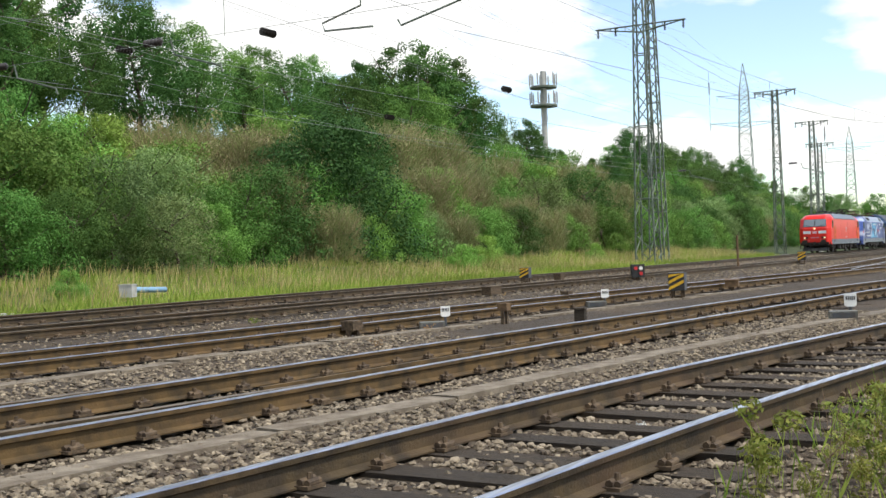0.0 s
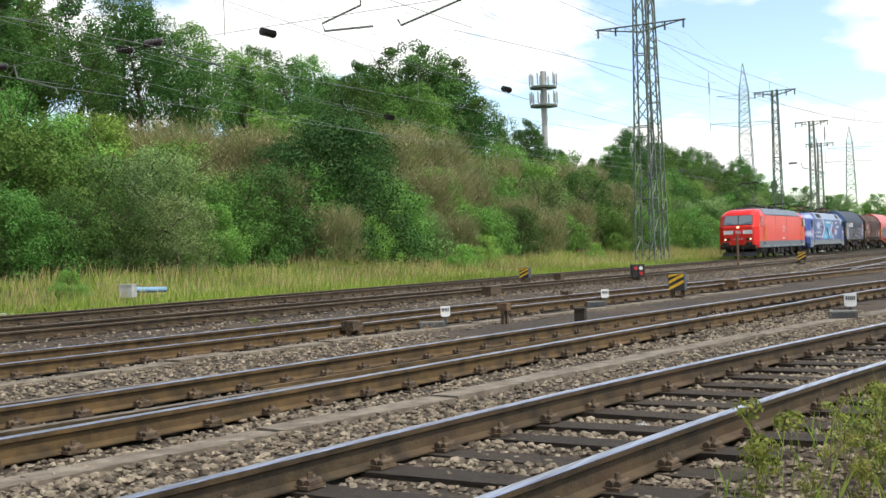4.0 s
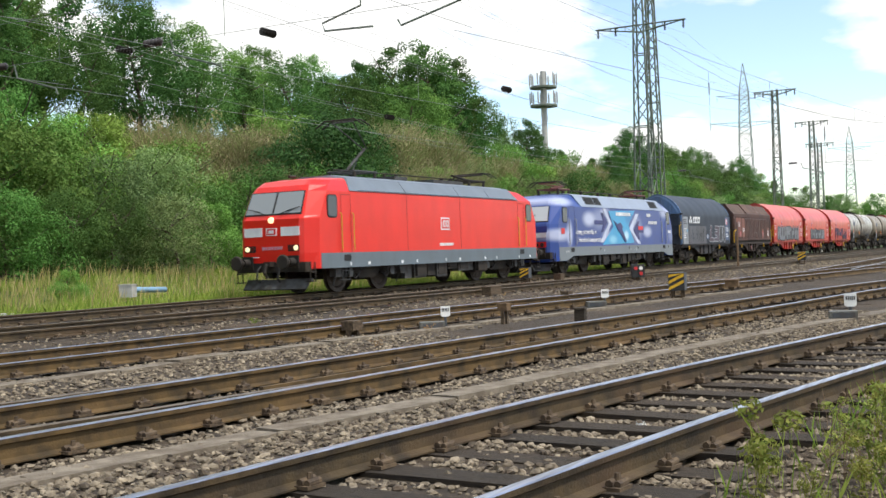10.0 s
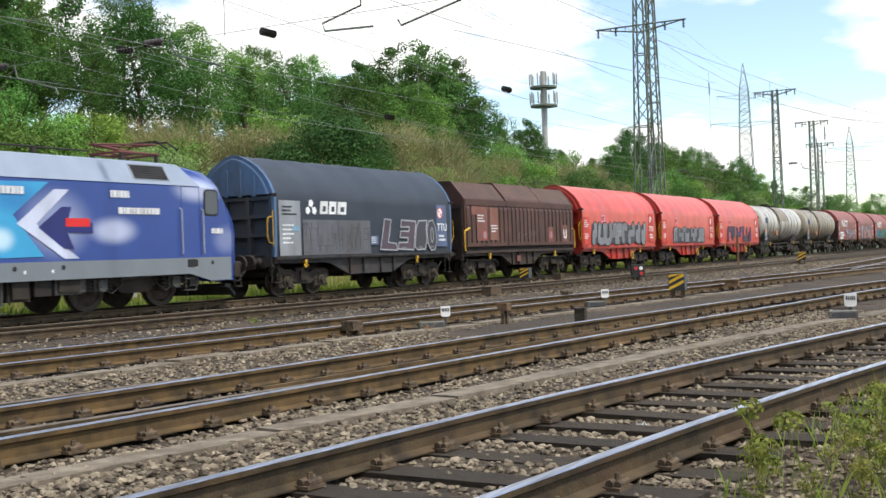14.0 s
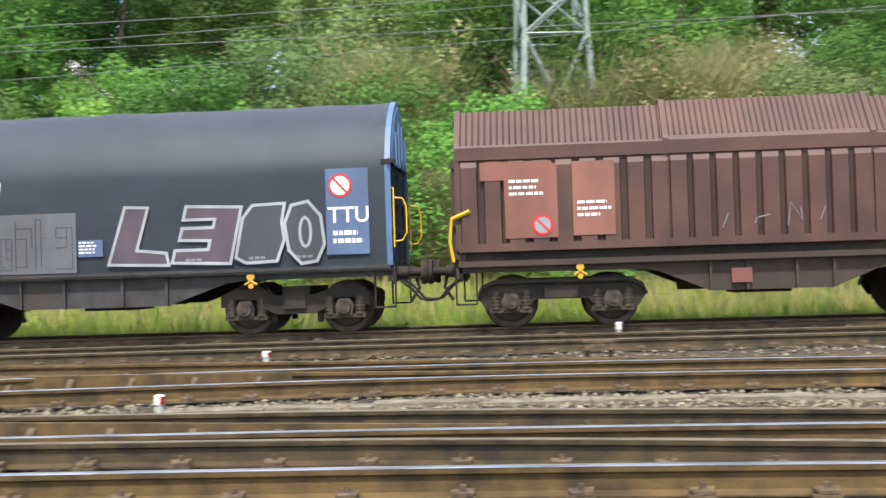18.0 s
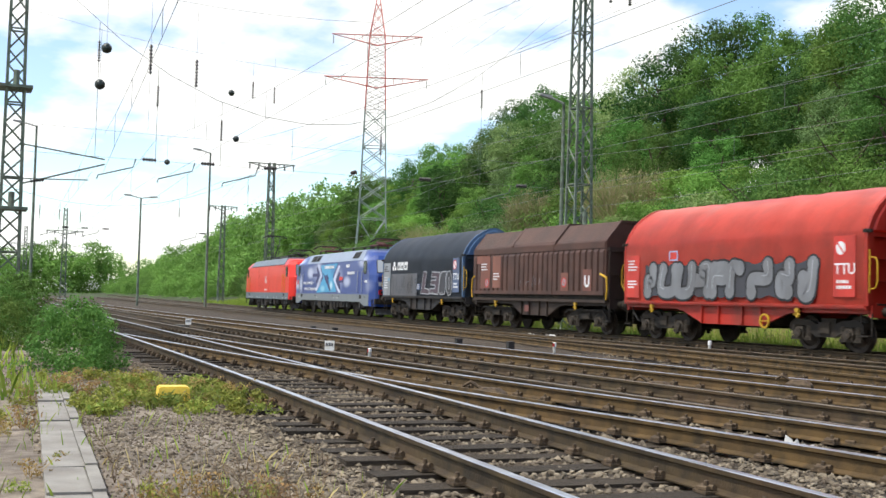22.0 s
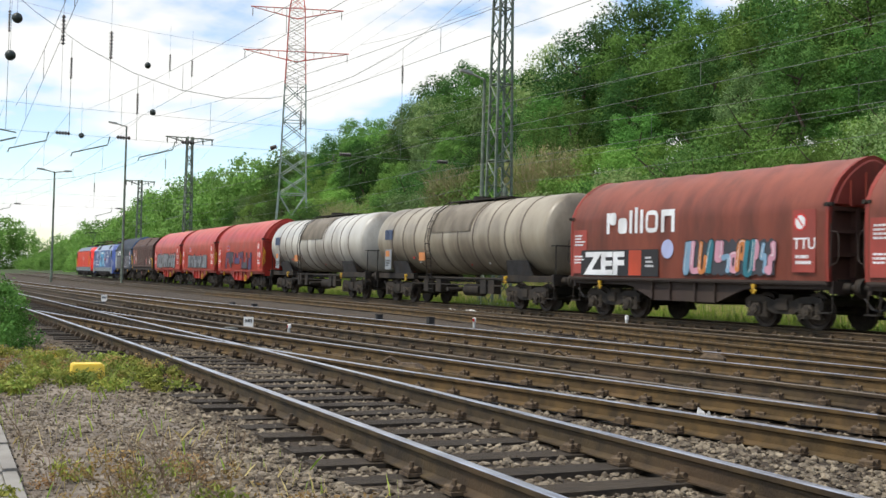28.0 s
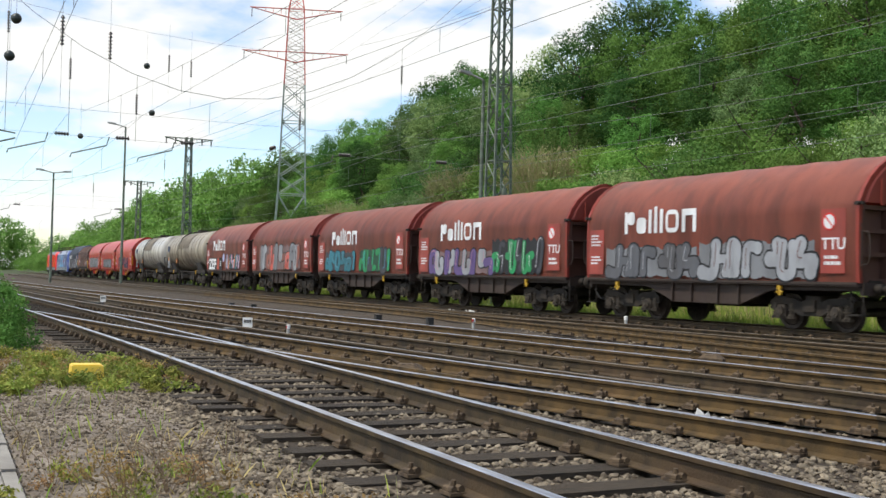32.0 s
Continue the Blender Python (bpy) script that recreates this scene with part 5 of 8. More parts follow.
def sill(parent, frame_mat, half=5.42, belly=1.35, slope=2.4):
    """The fish-bellied side sills and the floor frame of a wagon."""
    for s in (-1, 1):
        prof = [(-half, 1.16), (-half, 1.0), (-slope - 0.3, 0.98), (-slope, 0.94), (-belly, 0.57), (belly, 0.57), (slope, 0.94), (slope + 0.3, 0.98), (half, 1.0), (half, 1.16)]
        bm = bmesh.new()
        loft(bm, [[(x, s * 1.22, z) for x, z in prof], [(x, s * 1.3, z) for x, z in prof]])
        for x in (-belly, -belly * 0.4, belly * 0.4, belly):
            box(bm, x - 0.025, x + 0.025, s * 1.3 if s > 0 else s * 1.37, s * 1.37 if s > 0 else s * 1.3, 0.58, 1.14)
        box(bm, -half, half, min(s * 1.28, s * 1.44), max(s * 1.28, s * 1.44), 1.1, 1.2)
        part("side_sill", bm, frame_mat, parent, bevel=0.006)
    bm = bmesh.new()
    box(bm, -half, half, -1.22, 1.22, 1.0, 1.15)
    box(bm, -0.5, 0.5, -0.5, 0.5, 0.5, 1.0)
    cyl(bm, (-1.5, -0.3, 0.75), (1.4, -0.3, 0.75), 0.17, 12)
    part("floor_frame", bm, P_UNDER, parent)
    for e in (-1, 1):
        bm = bmesh.new()
        box(bm, e * half - 0.06, e * half + 0.06, -1.3, 1.3, 0.9, 1.2)
        part("headstock", bm, frame_mat, parent, bevel=0.01)


def tarp_wagon(label, hood_mat, frame_mat, end_mat, sill_mat, seed, arch_mat=None, wall_mat=None, rail_mat=None):
    wagon = thing("tarpaulin_wagon", label, "goods wagon", "wagons of the train")
    r = random.Random(seed)
    # the hood, drawn over hoops
    rings = []
    xs = np.linspace(-5.38, 5.38, 33)
    for i, x in enumerate(xs):
        sag = (-0.009 if i % 4 == 2 else (-0.006 if i % 2 else 0)) + r.uniform(-0.004, 0.004)
        ring = []
        for y, z in HOOD:
            k = 1 + sag * (0.5 if z < 2.8 else 1.0) + 0.006 * noise.noise(Vector((x * 1.7, y, z * 2 + seed)))
            ring.append((x, y * k, 1.18 + (z - 1.18) * (1 + sag * 0.7)))
        rings.append(ring)
    bm = bmesh.new()
    loft(bm, rings, closed=False)
    bmesh.ops.solidify(bm, geom=bm.faces[:], thickness=0.02)
    part("hood", bm, hood_mat, wagon, "tarpaulin hood drawn over hoops", smooth=True)
    for e in (-1, 1):
        bm = bmesh.new()
        x0, x1 = e * 5.36, e * 5.46
        loft(bm, [[(x0, y * 1.006, z + 0.012) for y, z in HOOD] + [(x0, y * 0.94, 1.2 + (z - 1.2) * 0.955) for y, z in HOOD[::-1]], [(x1, y * 1.006, z + 0.012) for y, z in HOOD] + [(x1, y * 0.94, 1.2 + (z - 1.2) * 0.955) for y, z in HOOD[::-1]]])
        part("end_hoop", bm, arch_mat or end_mat, wagon, bevel=0.01)
        # the end wall: a domed sheet above, framed steel below
        bm = bmesh.new()
        up = [(y * 0.95, z) for y, z in HOOD if z > 3.0]
        outer = [(e * 5.42, y, z) for y, z in up]
        inner = [(e * 5.48, y * 0.9, 3.02 + (z - 3.02) * 0.9) for y, z in up]
        loft(bm, [outer, inner], closed=True)
        for k in (-0.75, -0.25, 0.25, 0.75):
            box(bm, min(e * 5.46, e * 5.52), max(e * 5.46, e * 5.52), k - 0.05, k + 0.05, 3.0, 3.95 - abs(k) * 0.45)
        part("end_dome", bm, end_mat, wagon)
        bm = bmesh.new()
        box(bm, min(e * 5.18, e * 5.24), max(e * 5.18, e * 5.24), -1.3, 1.3, 1.2, 3.0)
        wall_mat = wall_mat or end_mat
        wall = part("end_wall", bm, wall_mat, wagon, "framed steel end wall", bevel=0.008)
        for k in (-1.28, -0.45, 0.45, 1.28):
            bm = bmesh.new()
            box(bm, min(e * 5.24, e * 5.42), max(e * 5.24, e * 5.42), k - 0.06, k + 0.06, 1.2, 3.0)
            part("post", bm, wall_mat, wall)
        for z in (1.25, 1.85, 2.4, 2.94):
            bm = bmesh.new()
            box(bm, min(e * 5.24, e * 5.40), max(e * 5.24, e * 5.40), -1.3, 1.3, z - 0.05, z + 0.05)
            part("rail", bm, wall_mat, wall)
        for s in (-1, 1):
            bm = bmesh.new()
            tube(bm, [(e * 5.5, s * 1.38, 2.38), (e * 5.66, s * 1.38, 2.36), (e * 5.72, s * 1.38, 2.2), (e * 5.72, s * 1.38, 1.75), (e * 5.64, s * 1.38, 1.62), (e * 5.5, s * 1.38, 1.6)], 0.015)
            tube(bm, [(e * 5.45, s * 1.42, 2.55), (e * 5.5, s * 1.42, 2.55), (e * 5.5, s * 1.42, 1.5)], 0.015)
            part("grab_rail", bm, rail_mat or P_YELLOW, wagon)
        bm = bmesh.new()
        box(bm, min(e * 5.3, e * 5.56), max(e * 5.3, e * 5.56), -1.46, -1.38, 2.98, 3.06)
        cyl(bm, (e * 5.45, -1.44, 3.02), (e * 5.45, -1.52, 3.02), 0.05, 8)
        part("hood_latch", bm, P_UNDER, wagon)
    # lashing edge along the foot of the hood, in the colour of the sills
    for s in (-1, 1):
        bm = bmesh.new()
        box(bm, -5.4, 5.4, min(s * 1.4, s * 1.46), max(s * 1.4, s * 1.46), 1.14, 1.2)
        part("lower_rail", bm, sill_mat, wagon)
    sill(wagon, sill_mat)
    end_gear(wagon, 5.42)
    running_gear(wagon, (-3.63, 3.63))
    for x in (-3.9, 2.9):
        piece("brake_lever", LEVER, wagon, pose(x, -1.36, 1.05))
    return wagon


def notices(wagon, y, panel, left=True, text=True):
    """The notice panels of a tarpaulin wagon's near side."""
    if left:
        patch("notice_panel", wagon, panel, rect(-5.3, -4.55, 1.3, 2.65), y, "notice panel with small print")
        bars("small_print", wagon, P_WHITE, -5.2, 2.45, 4, 0.55, y - 0.008, seed=3)
        bars("small_print", wagon, P_WHITE, -5.2, 1.8, 3, 0.55, y - 0.008, seed=5)
    patch("notice_panel", wagon, panel, rect(4.3, 5.06, 1.4, 2.92), y, "notice panel with a ban sign")
    patch("ban_sign", wagon, P_WHITE, disc(4.56, 2.62, 0.19), y - 0.006)
    bm = bmesh.new()
    stroke(bm, disc(4.56, 2.62, 0.19, 24) + disc(4.56, 2.62, 0.19, 24)[:1], 0.038, y - 0.012, 0.003)
    stroke(bm, [(4.44, 2.75), (4.68, 2.49)], 0.038, y - 0.012, 0.003)
    part("ban_ring", bm, P_BRIGHTRED, wagon)
    if text:
        letters("TTU", 0.39, P_WHITE, wagon, 4.33, 1.97, y - 0.008, bold=0.004)
    bars("small_print", wagon, P_WHITE, 4.42, 1.74, 2, 0.55, y - 0.008, 0.08, 0.06, 9)


YS = -1.455  # the near face of a hood


# 1: the red electric locomotive
def plan_rings(levels):
    """Plan outlines of a body from its foot to its roof: (height, face x, face half width, where the side begins, side half width)."""
    rings = []
    for z, xf, wf, xc, ws in levels:
        end = [(xc, -ws), (xf - 0.07, -wf - 0.02), (xf, -wf + 0.12), (xf, wf - 0.12), (xf - 0.07, wf + 0.02), (xc, ws)]
        rings.append([(x, y, z) for x, y in end] + [(-x, -y, z) for x, y in end])
    return rings


def bent_pantograph(loco, x, z, raised, arm_mat, e=1):
    """A half-scissor current collector on insulators; its knee points along e."""
    bm = bmesh.new()
    for s in (-1, 1):
        tube(bm, [(x - 0.75, s * 0.5, z + 0.22), (x + 0.75, s * 0.5, z + 0.22)], 0.04)
    for k in (-0.75, 0.0, 0.75):
        tube(bm, [(x + k, -0.5, z + 0.22), (x + k, 0.5, z + 0.22)], 0.035)
    p = part("pantograph", bm, arm_mat, loco, "raised pantograph" if raised else "lowered pantograph")
    for k in (-0.65, 0.65):
        for s in (-0.5, 0.5):
            bm = bmesh.new()
            cyl(bm, (x + k, s, z - 0.05), (x + k, s, z + 0.2), 0.07, 8, 0.05)
            part("roof_insulator", bm, P_UNDER, p)
    foot = (x - e * 0.35, z + 0.28)
    knee = (x + e * 0.85, z + 1.1) if raised else (x + e * 1.15, z + 0.42)
    head = (x - e * 0.5, z + 1.92) if raised else (x - e * 0.75, z + 0.5)
    bm = bmesh.new()
    tube(bm, [(foot[0], 0, foot[1]), (knee[0], 0, knee[1])], 0.05)
    tube(bm, [(foot[0] + e * 0.5, 0.12, foot[1] - 0.05), (knee[0] - e * 0.08, 0.12, knee[1] - 0.1)], 0.02)
    part("lower_arm", bm, arm_mat, p)
    bm = bmesh.new()
    for s in (-1, 1):
        tube(bm, [(knee[0], s * 0.08, knee[1]), (head[0], s * 0.42, head[1])], 0.025)
    tube(bm, [(head[0], -0.42, head[1]), (head[0], 0.42, head[1])], 0.025)
    part("upper_arm", bm, arm_mat, p)
    bm = bmesh.new()
    for k in (-0.2, 0.2):
        tube(bm, [(head[0] + k, -0.97, head[1] - 0.16), (head[0] + k, -0.62, head[1] + 0.06), (head[0] + k, 0.62, head[1] + 0.06), (head[0] + k, 0.97, head[1] - 0.16)], 0.028)
    part("collector_head", bm, P_UNDER, p)


def loco_gear(loco, face, length, seed):
    """Bogies, boxes, steps, buffers and hoses under a locomotive whose cab faces stand at +-face."""
    r = random.Random(seed)
    for px in (-5.0, 5.0):
        bm = bmesh.new()
        for s in (-1, 1):
            prof = [(-2.0, 0.66), (-1.95, 0.86), (-0.7, 0.86), (-0.45, 0.98), (0.45, 0.98), (0.7, 0.86), (1.95, 0.86), (2.0, 0.66), (1.7, 0.6), (0.85, 0.72), (0.5, 0.42), (-0.5, 0.42), (-0.85, 0.72), (-1.7, 0.6)]
            loft(bm, [[(x, s * 1.04, z) for x, z in prof], [(x, s * 1.18, z) for x, z in prof]])
        box(bm, -0.4, 0.4, -1, 1, 0.4, 0.95)
        bg = part("bogie", bm, P_UNDER, loco, bevel=0.012, m=pose(px, 0, 0))
        for e in (-1.3, 1.3):
            WHEELSETS.append(piece("wheelset", WHEELSET_LOCO, bg, pose(e, 0, 0.62)))
            for s in (-1, 1):
                bm = bmesh.new()
                box(bm, e - 0.22, e + 0.22, min(s * 1.1, s * 1.3), max(s * 1.1, s * 1.3), 0.48, 0.78)
                cyl(bm, (e, s * 1.28, 0.63), (e, s * 1.36, 0.63), 0.15, 14)
                part("axle_box", bm, P_GEARGREY, bg, bevel=0.015)
                for d in (-0.34, 0.34):
                    bm = bmesh.new()
                    for k in range(5):
                        cyl(bm, (e + d, s * 1.2, 0.5 + k * 0.08), (e + d, s * 1.2, 0.55 + k * 0.08), 0.1, 10)
                    part("coil_spring", bm, P_UNDER, bg)
        for s in (-1, 1):
            bm = bmesh.new()
            tube(bm, [(-0.62, s * 1.27, 0.78), (0.15, s * 1.27, 0.8)], 0.055, 8)
            tube(bm, [(0.1, s * 1.27, 0.8), (0.72, s * 1.27, 0.82)], 0.035, 8)
            part("damper", bm, P_GEARGREY, bg)
            for e in (-1, 1):
                bm = bmesh.new()
                box(bm, e * 2.0 - 0.16, e * 2.0 + 0.16, min(s * 1.12, s * 1.36), max(s * 1.12, s * 1.36), 0.5, 0.84)
                tube(bm, [(e * 2.0, s * 1.2, 0.5), (e * 1.95, s * 1.1, 0.22)], 0.025)
                part("sand_box", bm, P_GEARGREY, bg, bevel=0.02)
                bm = bmesh.new()
                tube(bm, [(e * 0.5, s * 1.24, 0.95), (e * 0.62, s * 1.3, 0.62), (e * 0.95, s * 1.3, 0.42), (e * 1.2, s * 1.28, 0.55)], 0.022)
                part("cable", bm, P_DARK, bg)
    x = -2.75
    while x < 2.7:
        w = r.uniform(0.4, 0.95)
        low = r.choice((0.3, 0.36, 0.46, 0.56))
        for s in (-1, 1):
            bm = bmesh.new()
            box(bm, x, x + w, min(s * 0.7, s * r.uniform(1.25, 1.4)), max(s * 0.7, s * 1.3), low, 0.88)
            g = part("equipment_box", bm, r.choice((P_UNDER, P_GEARGREY, P_UNDER)), loco, bevel=0.02)
            if w > 0.6:
                bm = bmesh.new()
                box(bm, x + 0.08, x + w - 0.08, min(s * 1.3, s * 1.42), max(s * 1.3, s * 1.42), low + 0.07, 0.8)
                part("cover", bm, P_UNDER, g, bevel=0.01)
        x += w + r.uniform(0.05, 0.16)
    for e in (-1, 1):
        a = lambda d: e * (face + d)
        for s in (-1, 1):
            piece("buffer", BUFFER, loco, pose(a(0.1), s * 0.875, 1.03, 0, 0, 0 if e > 0 else 180))
            bm = bmesh.new()
            tube(bm, [(a(0.02), s * 0.42, 0.95), (a(0.22), s * 0.42, 0.8), (a(0.3), s * 0.4, 0.52), (a(0.16), s * 0.38, 0.42)], 0.03)
            part("brake_hose", bm, P_DARK, loco)
            bm = bmesh.new()
            for z in (0.4, 0.68):
                box(bm, min(a(-0.3), a(-0.02)), max(a(-0.3), a(-0.02)), s * 1.34 - 0.1, s * 1.34 + 0.1, z, z + 0.03)
            tube(bm, [(a(-0.03), s * 1.4, 0.4), (a(-0.03), s * 1.4, 1.0)], 0.018)
            tube(bm, [(a(-0.29), s * 1.4, 0.4), (a(-0.29), s * 1.4, 1.0)], 0.018)
            part("shunter_step", bm, P_UNDER, loco)
        bm = bmesh.new()
        box(bm, min(a(-0.5), a(0.08)), max(a(-0.5), a(0.08)), -1.3, 1.3, 0.72, 1.02)
        part("buffer_beam", bm, P_UNDER, loco, bevel=0.02)
        bm = bmesh.new()
        tube(bm, [(a(0.05), 0, 0.98), (a(0.35), 0, 0.95), (a(0.42), 0, 0.72), (a(0.3), 0, 0.55)], 0.05)
        box(bm, min(a(0), a(0.3)), max(a(0), a(0.3)), -0.12, 0.12, 0.9, 1.06)
        part("coupling", bm, P_UNDER, loco)
        bm = bmesh.new()
        prof = [(-0.25, 0.5), (-0.05, 0.5), (0.2, 0.2), (0.15, 0.17), (-0.1, 0.4), (-0.25, 0.42)]
        rings = []
        for y in (-1.2, -0.7, 0.0, 0.7, 1.2):
            back = 0.22 * (abs(y) / 1.2) ** 2
            rings.append([(a(px - back), y, z) for px, z in prof])
        loft(bm, rings)
        part("snow_plough", bm, P_GEARGREY, loco)


def cab_pane(loco, name, material, x0, z0, x1, z1, y0, y1, e, out=0.012, label="", inset=0.0):
    """A pane on a raked cab front from (x0, z0) at its foot to (x1, z1) at its top."""
    bm = bmesh.new()
    nrm = Vector((z1 - z0, 0, x0 - x1)).normalized() * (1 if e > 0 else -1)
    if nrm.x * e < 0:
        nrm = -nrm
    pts = [Vector((x0, y0, z0)), Vector((x0, y1, z0)), Vector((x1, y1 * (1 - inset), z1)), Vector((x1, y0 * (1 - inset), z1))]
    loft(bm, [[p - nrm * 0.01 for p in pts], [p + nrm * out for p in pts]])
    return part(name, bm, material, loco, label)


def cab_side(loco, xw, half, zlo, zhi, xa, xb, y, rail_mat, seam_mat, lift=0.0):
    """Side window, door seams, hand rails and steps of one cab on the near side."""
    fr = patch("window_frame", loco, P_DARK, rounded(xw - half - 0.045, xw + half + 0.045, zlo - 0.045, zhi + 0.045, 0.13), y - 0.002, thick=0.012)
    patch("cab_side_window", fr, P_GLASS, rounded(xw - half, xw + half, zlo, zhi, 0.1), y - 0.012, "dark glazed cab side window", thick=0.01)
    for x in (xa, xb):
        bm = bmesh.new()
        tube(bm, [(x, y, 1.32), (x, y - 0.07, 1.36), (x, y - 0.07, 2.5), (x, y, 2.54)], 0.018)
        part("hand_rail", bm, rail_mat, loco)
    lo, hi = min(xa, xb) + 0.07, max(xa, xb) - 0.07
    bm = bmesh.new()
    stroke(bm, [(lo, 1.28), (lo, 3.12), (hi, 3.12), (hi, 1.28)], 0.016, y - 0.001, 0.004)
    part("door_seam", bm, seam_mat, loco)
    mid = (lo + hi) / 2
    patch("step_recess", loco, P_DARK, rounded(mid - 0.2, mid + 0.2, 1.0 + lift, 1.2 + lift, 0.05), y - 0.012, thick=0.012)
    bm = bmesh.new()
    for z in (0.38, 0.68):
        box(bm, mid - 0.2, mid + 0.2, -1.44, -1.25, z, z + 0.03)
    for d in (-0.2, 0.2):
        tube(bm, [(mid + d, -1.42, 0.38), (mid + d, -1.42, 0.95)], 0.016)
    part("cab_step", bm, P_GEARGREY, loco)


def red_loco():
    loco = thing("electric_locomotive", "bright red electric locomotive with a grey roof and lit headlamps", "locomotive", "wagons of the train")
    bm = bmesh.new()
    loft(bm, plan_rings([(0.8, 8.64, 1.14, 8.2, 1.49), (1.3, 8.65, 1.16, 8.2, 1.49), (2.36, 8.62, 1.16, 8.16, 1.49), (2.44, 8.57, 1.15, 8.12, 1.49), (3.22, 8.2, 1.06, 7.7, 1.475), (3.42, 8.04, 1.0, 7.4, 1.33), (3.6, 7.7, 0.95, 7.0, 1.18), (3.69, 7.1, 0.8, 6.3, 1.06)]))
    part("body", bm, P_RED, loco, "red painted steel body", bevel=0.03)
    for x0, x1 in ((-6.08, -2.82), (-2.78, 1.18), (1.22, 3.78), (3.82, 6.12)):
        bm = bmesh.new()
        cut = 0.32
        a, b = x0 - (cut if x0 < -6 else 0), x1 + (cut if x1 > 6 else 0)
        sec = lambda s: [(a + s * (b - a), -1.495, 3.25), (x0 + s * (x1 - x0), -1.16, 3.71), (x0 + s * (x1 - x0), -0.6, 3.83), (x0 + s * (x1 - x0), 0.6, 3.83), (x0 + s * (x1 - x0), 1.16, 3.71), (a + s * (b - a), 1.495, 3.25)]
        loft(bm, [sec(s) for s in (0, 1)])
        part("roof_panel", bm, P_REDROOF, loco, "grey roof panel", bevel=0.015)
    bm = bmesh.new()
    for k in range(26):
        x = -5.9 + k * 0.46
        box(bm, x, x + 0.38, -1.492, -1.478, 3.265, 3.285)
    part("roof_slots", bm, P_DARK, loco)
    for s in (-1, 1):
        bm = bmesh.new()
        box(bm, -8.14, 8.14, min(s * 1.485, s * 1.505), max(s * 1.485, s * 1.505), 0.79, 1.27)
        part("grey_band", bm, P_SKIRT, loco, "grey band along the foot")
    bm = bmesh.new()
    for k in range(15):
        x = -7.6 + k * 1.07
        if k % 3:
            box(bm, x, x + (0.07 if k % 2 else 0.14), -1.512, -1.505, 0.85, 0.95)
    part("sill_marks", bm, P_WHITE, loco)
    for x0, w in ((0.9, 2.4), (-2.0, 0.9)):
        bm = bmesh.new()
        box(bm, x0, x0 + w, -0.55, 0.55, 3.81, 3.97)
        part("roof_box", bm, P_GEARGREY, loco, bevel=0.02)
    for k, x in enumerate((-1.2, -0.4, 3.2, 3.9)):
        bm = bmesh.new()
        cyl(bm, (x, 0.35, 3.8), (x, 0.35, 4.15), 0.07, 8)
        part("roof_insulator", bm, P_UNDER, loco)
    bm = bmesh.new()
    tube(bm, [(-4.6, 0.35, 4.15), (4.9, 0.35, 4.15)], 0.025)
    part("roof_line", bm, P_UNDER, loco)
    bent_pantograph(loco, -3.9, 3.83, True, P_GEARGREY, 1)
    bent_pantograph(loco, 4.6, 3.83, False, P_UNDER, -1)
    for x in (-7.0, 7.0):
        bm = bmesh.new()
        tube(bm, [(x, 0.3, 3.65), (x, 0.3, 3.78)], 0.03)
        tube(bm, [(x - 0.2, 0.3, 3.78), (x + 0.15, 0.3, 3.8)], 0.05, 8)
        part("horn", bm, P_UNDER, loco)
    for e in (-1, 1):
        fx = lambda z: e * (8.57 - (z - 2.44) * 0.475)
        cab_pane(loco, "windscreen_surround", P_DARK, fx(2.5), 2.5, fx(3.24), 3.24, -1.09, 1.09, e, 0.012, inset=0.05)
        for s in (-1, 1):
            cab_pane(loco, "windscreen", P_SCREEN, fx(2.54), 2.54, fx(3.21), 3.21, s * 0.04, s * 1.05, e, 0.022, "windscreen pane with reflected light painted in grey", inset=0.05)
            bm = bmesh.new()
            a, b = Vector((fx(2.5) + e * 0.05, s * 0.25, 2.52)), Vector((fx(2.68) + e * 0.05, s * 0.75, 2.68))
            tube(bm, [a, b], 0.014)
            tube(bm, [b - Vector((0, s * 0.25, 0.06)), b + Vector((0, s * 0.25, 0.05))], 0.012)
            part("wiper", bm, P_DARK, loco)
            lo, hi = (0.36, 1.06)
            cab_pane(loco, "white_panel", P_WHITE, e * 8.642, 1.84, e * 8.636, 2.12, s * lo, s * hi, e, 0.012)
            cab_pane(loco, "lamp_housing", P_DARK, e * 8.655, 1.36, e * 8.65, 1.56, s * 0.62, s * 1.04, e, 0.01)
            for y, m_ in ((0.93, P_LAMP if e < 0 else P_DARK), (0.74, P_REDLENS)):
                bm = bmesh.new()
                cyl(bm, (e * 8.62, s * y, 1.46), (e * 8.69, s * y, 1.46), 0.078, 14)
                part("headlamp", bm, m_, loco, "lit round headlamp" if m_ is P_LAMP else "")
            bm = bmesh.new()
            tube(bm, [(e * 8.66, s * 0.5, 1.2), (e * 8.74, s * 0.52, 1.2), (e * 8.74, s * 1.0, 1.2), (e * 8.66, s * 1.02, 1.2)], 0.015)
            part("grab_bar", bm, P_SILVER, loco)
        cab_pane(loco, "crest_plate", P_WHITE, e * 8.642, 1.86, e * 8.636, 2.1, -0.2, 0.2, e, 0.012)
        cab_pane(loco, "crest", P_BRIGHTRED, e * 8.648, 1.89, e * 8.642, 2.07, -0.165, 0.165, e, 0.016)
        cab_pane(loco, "crest_bars", P_WHITE, e * 8.652, 1.93, e * 8.65, 2.03, -0.1, 0.1, e, 0.018)
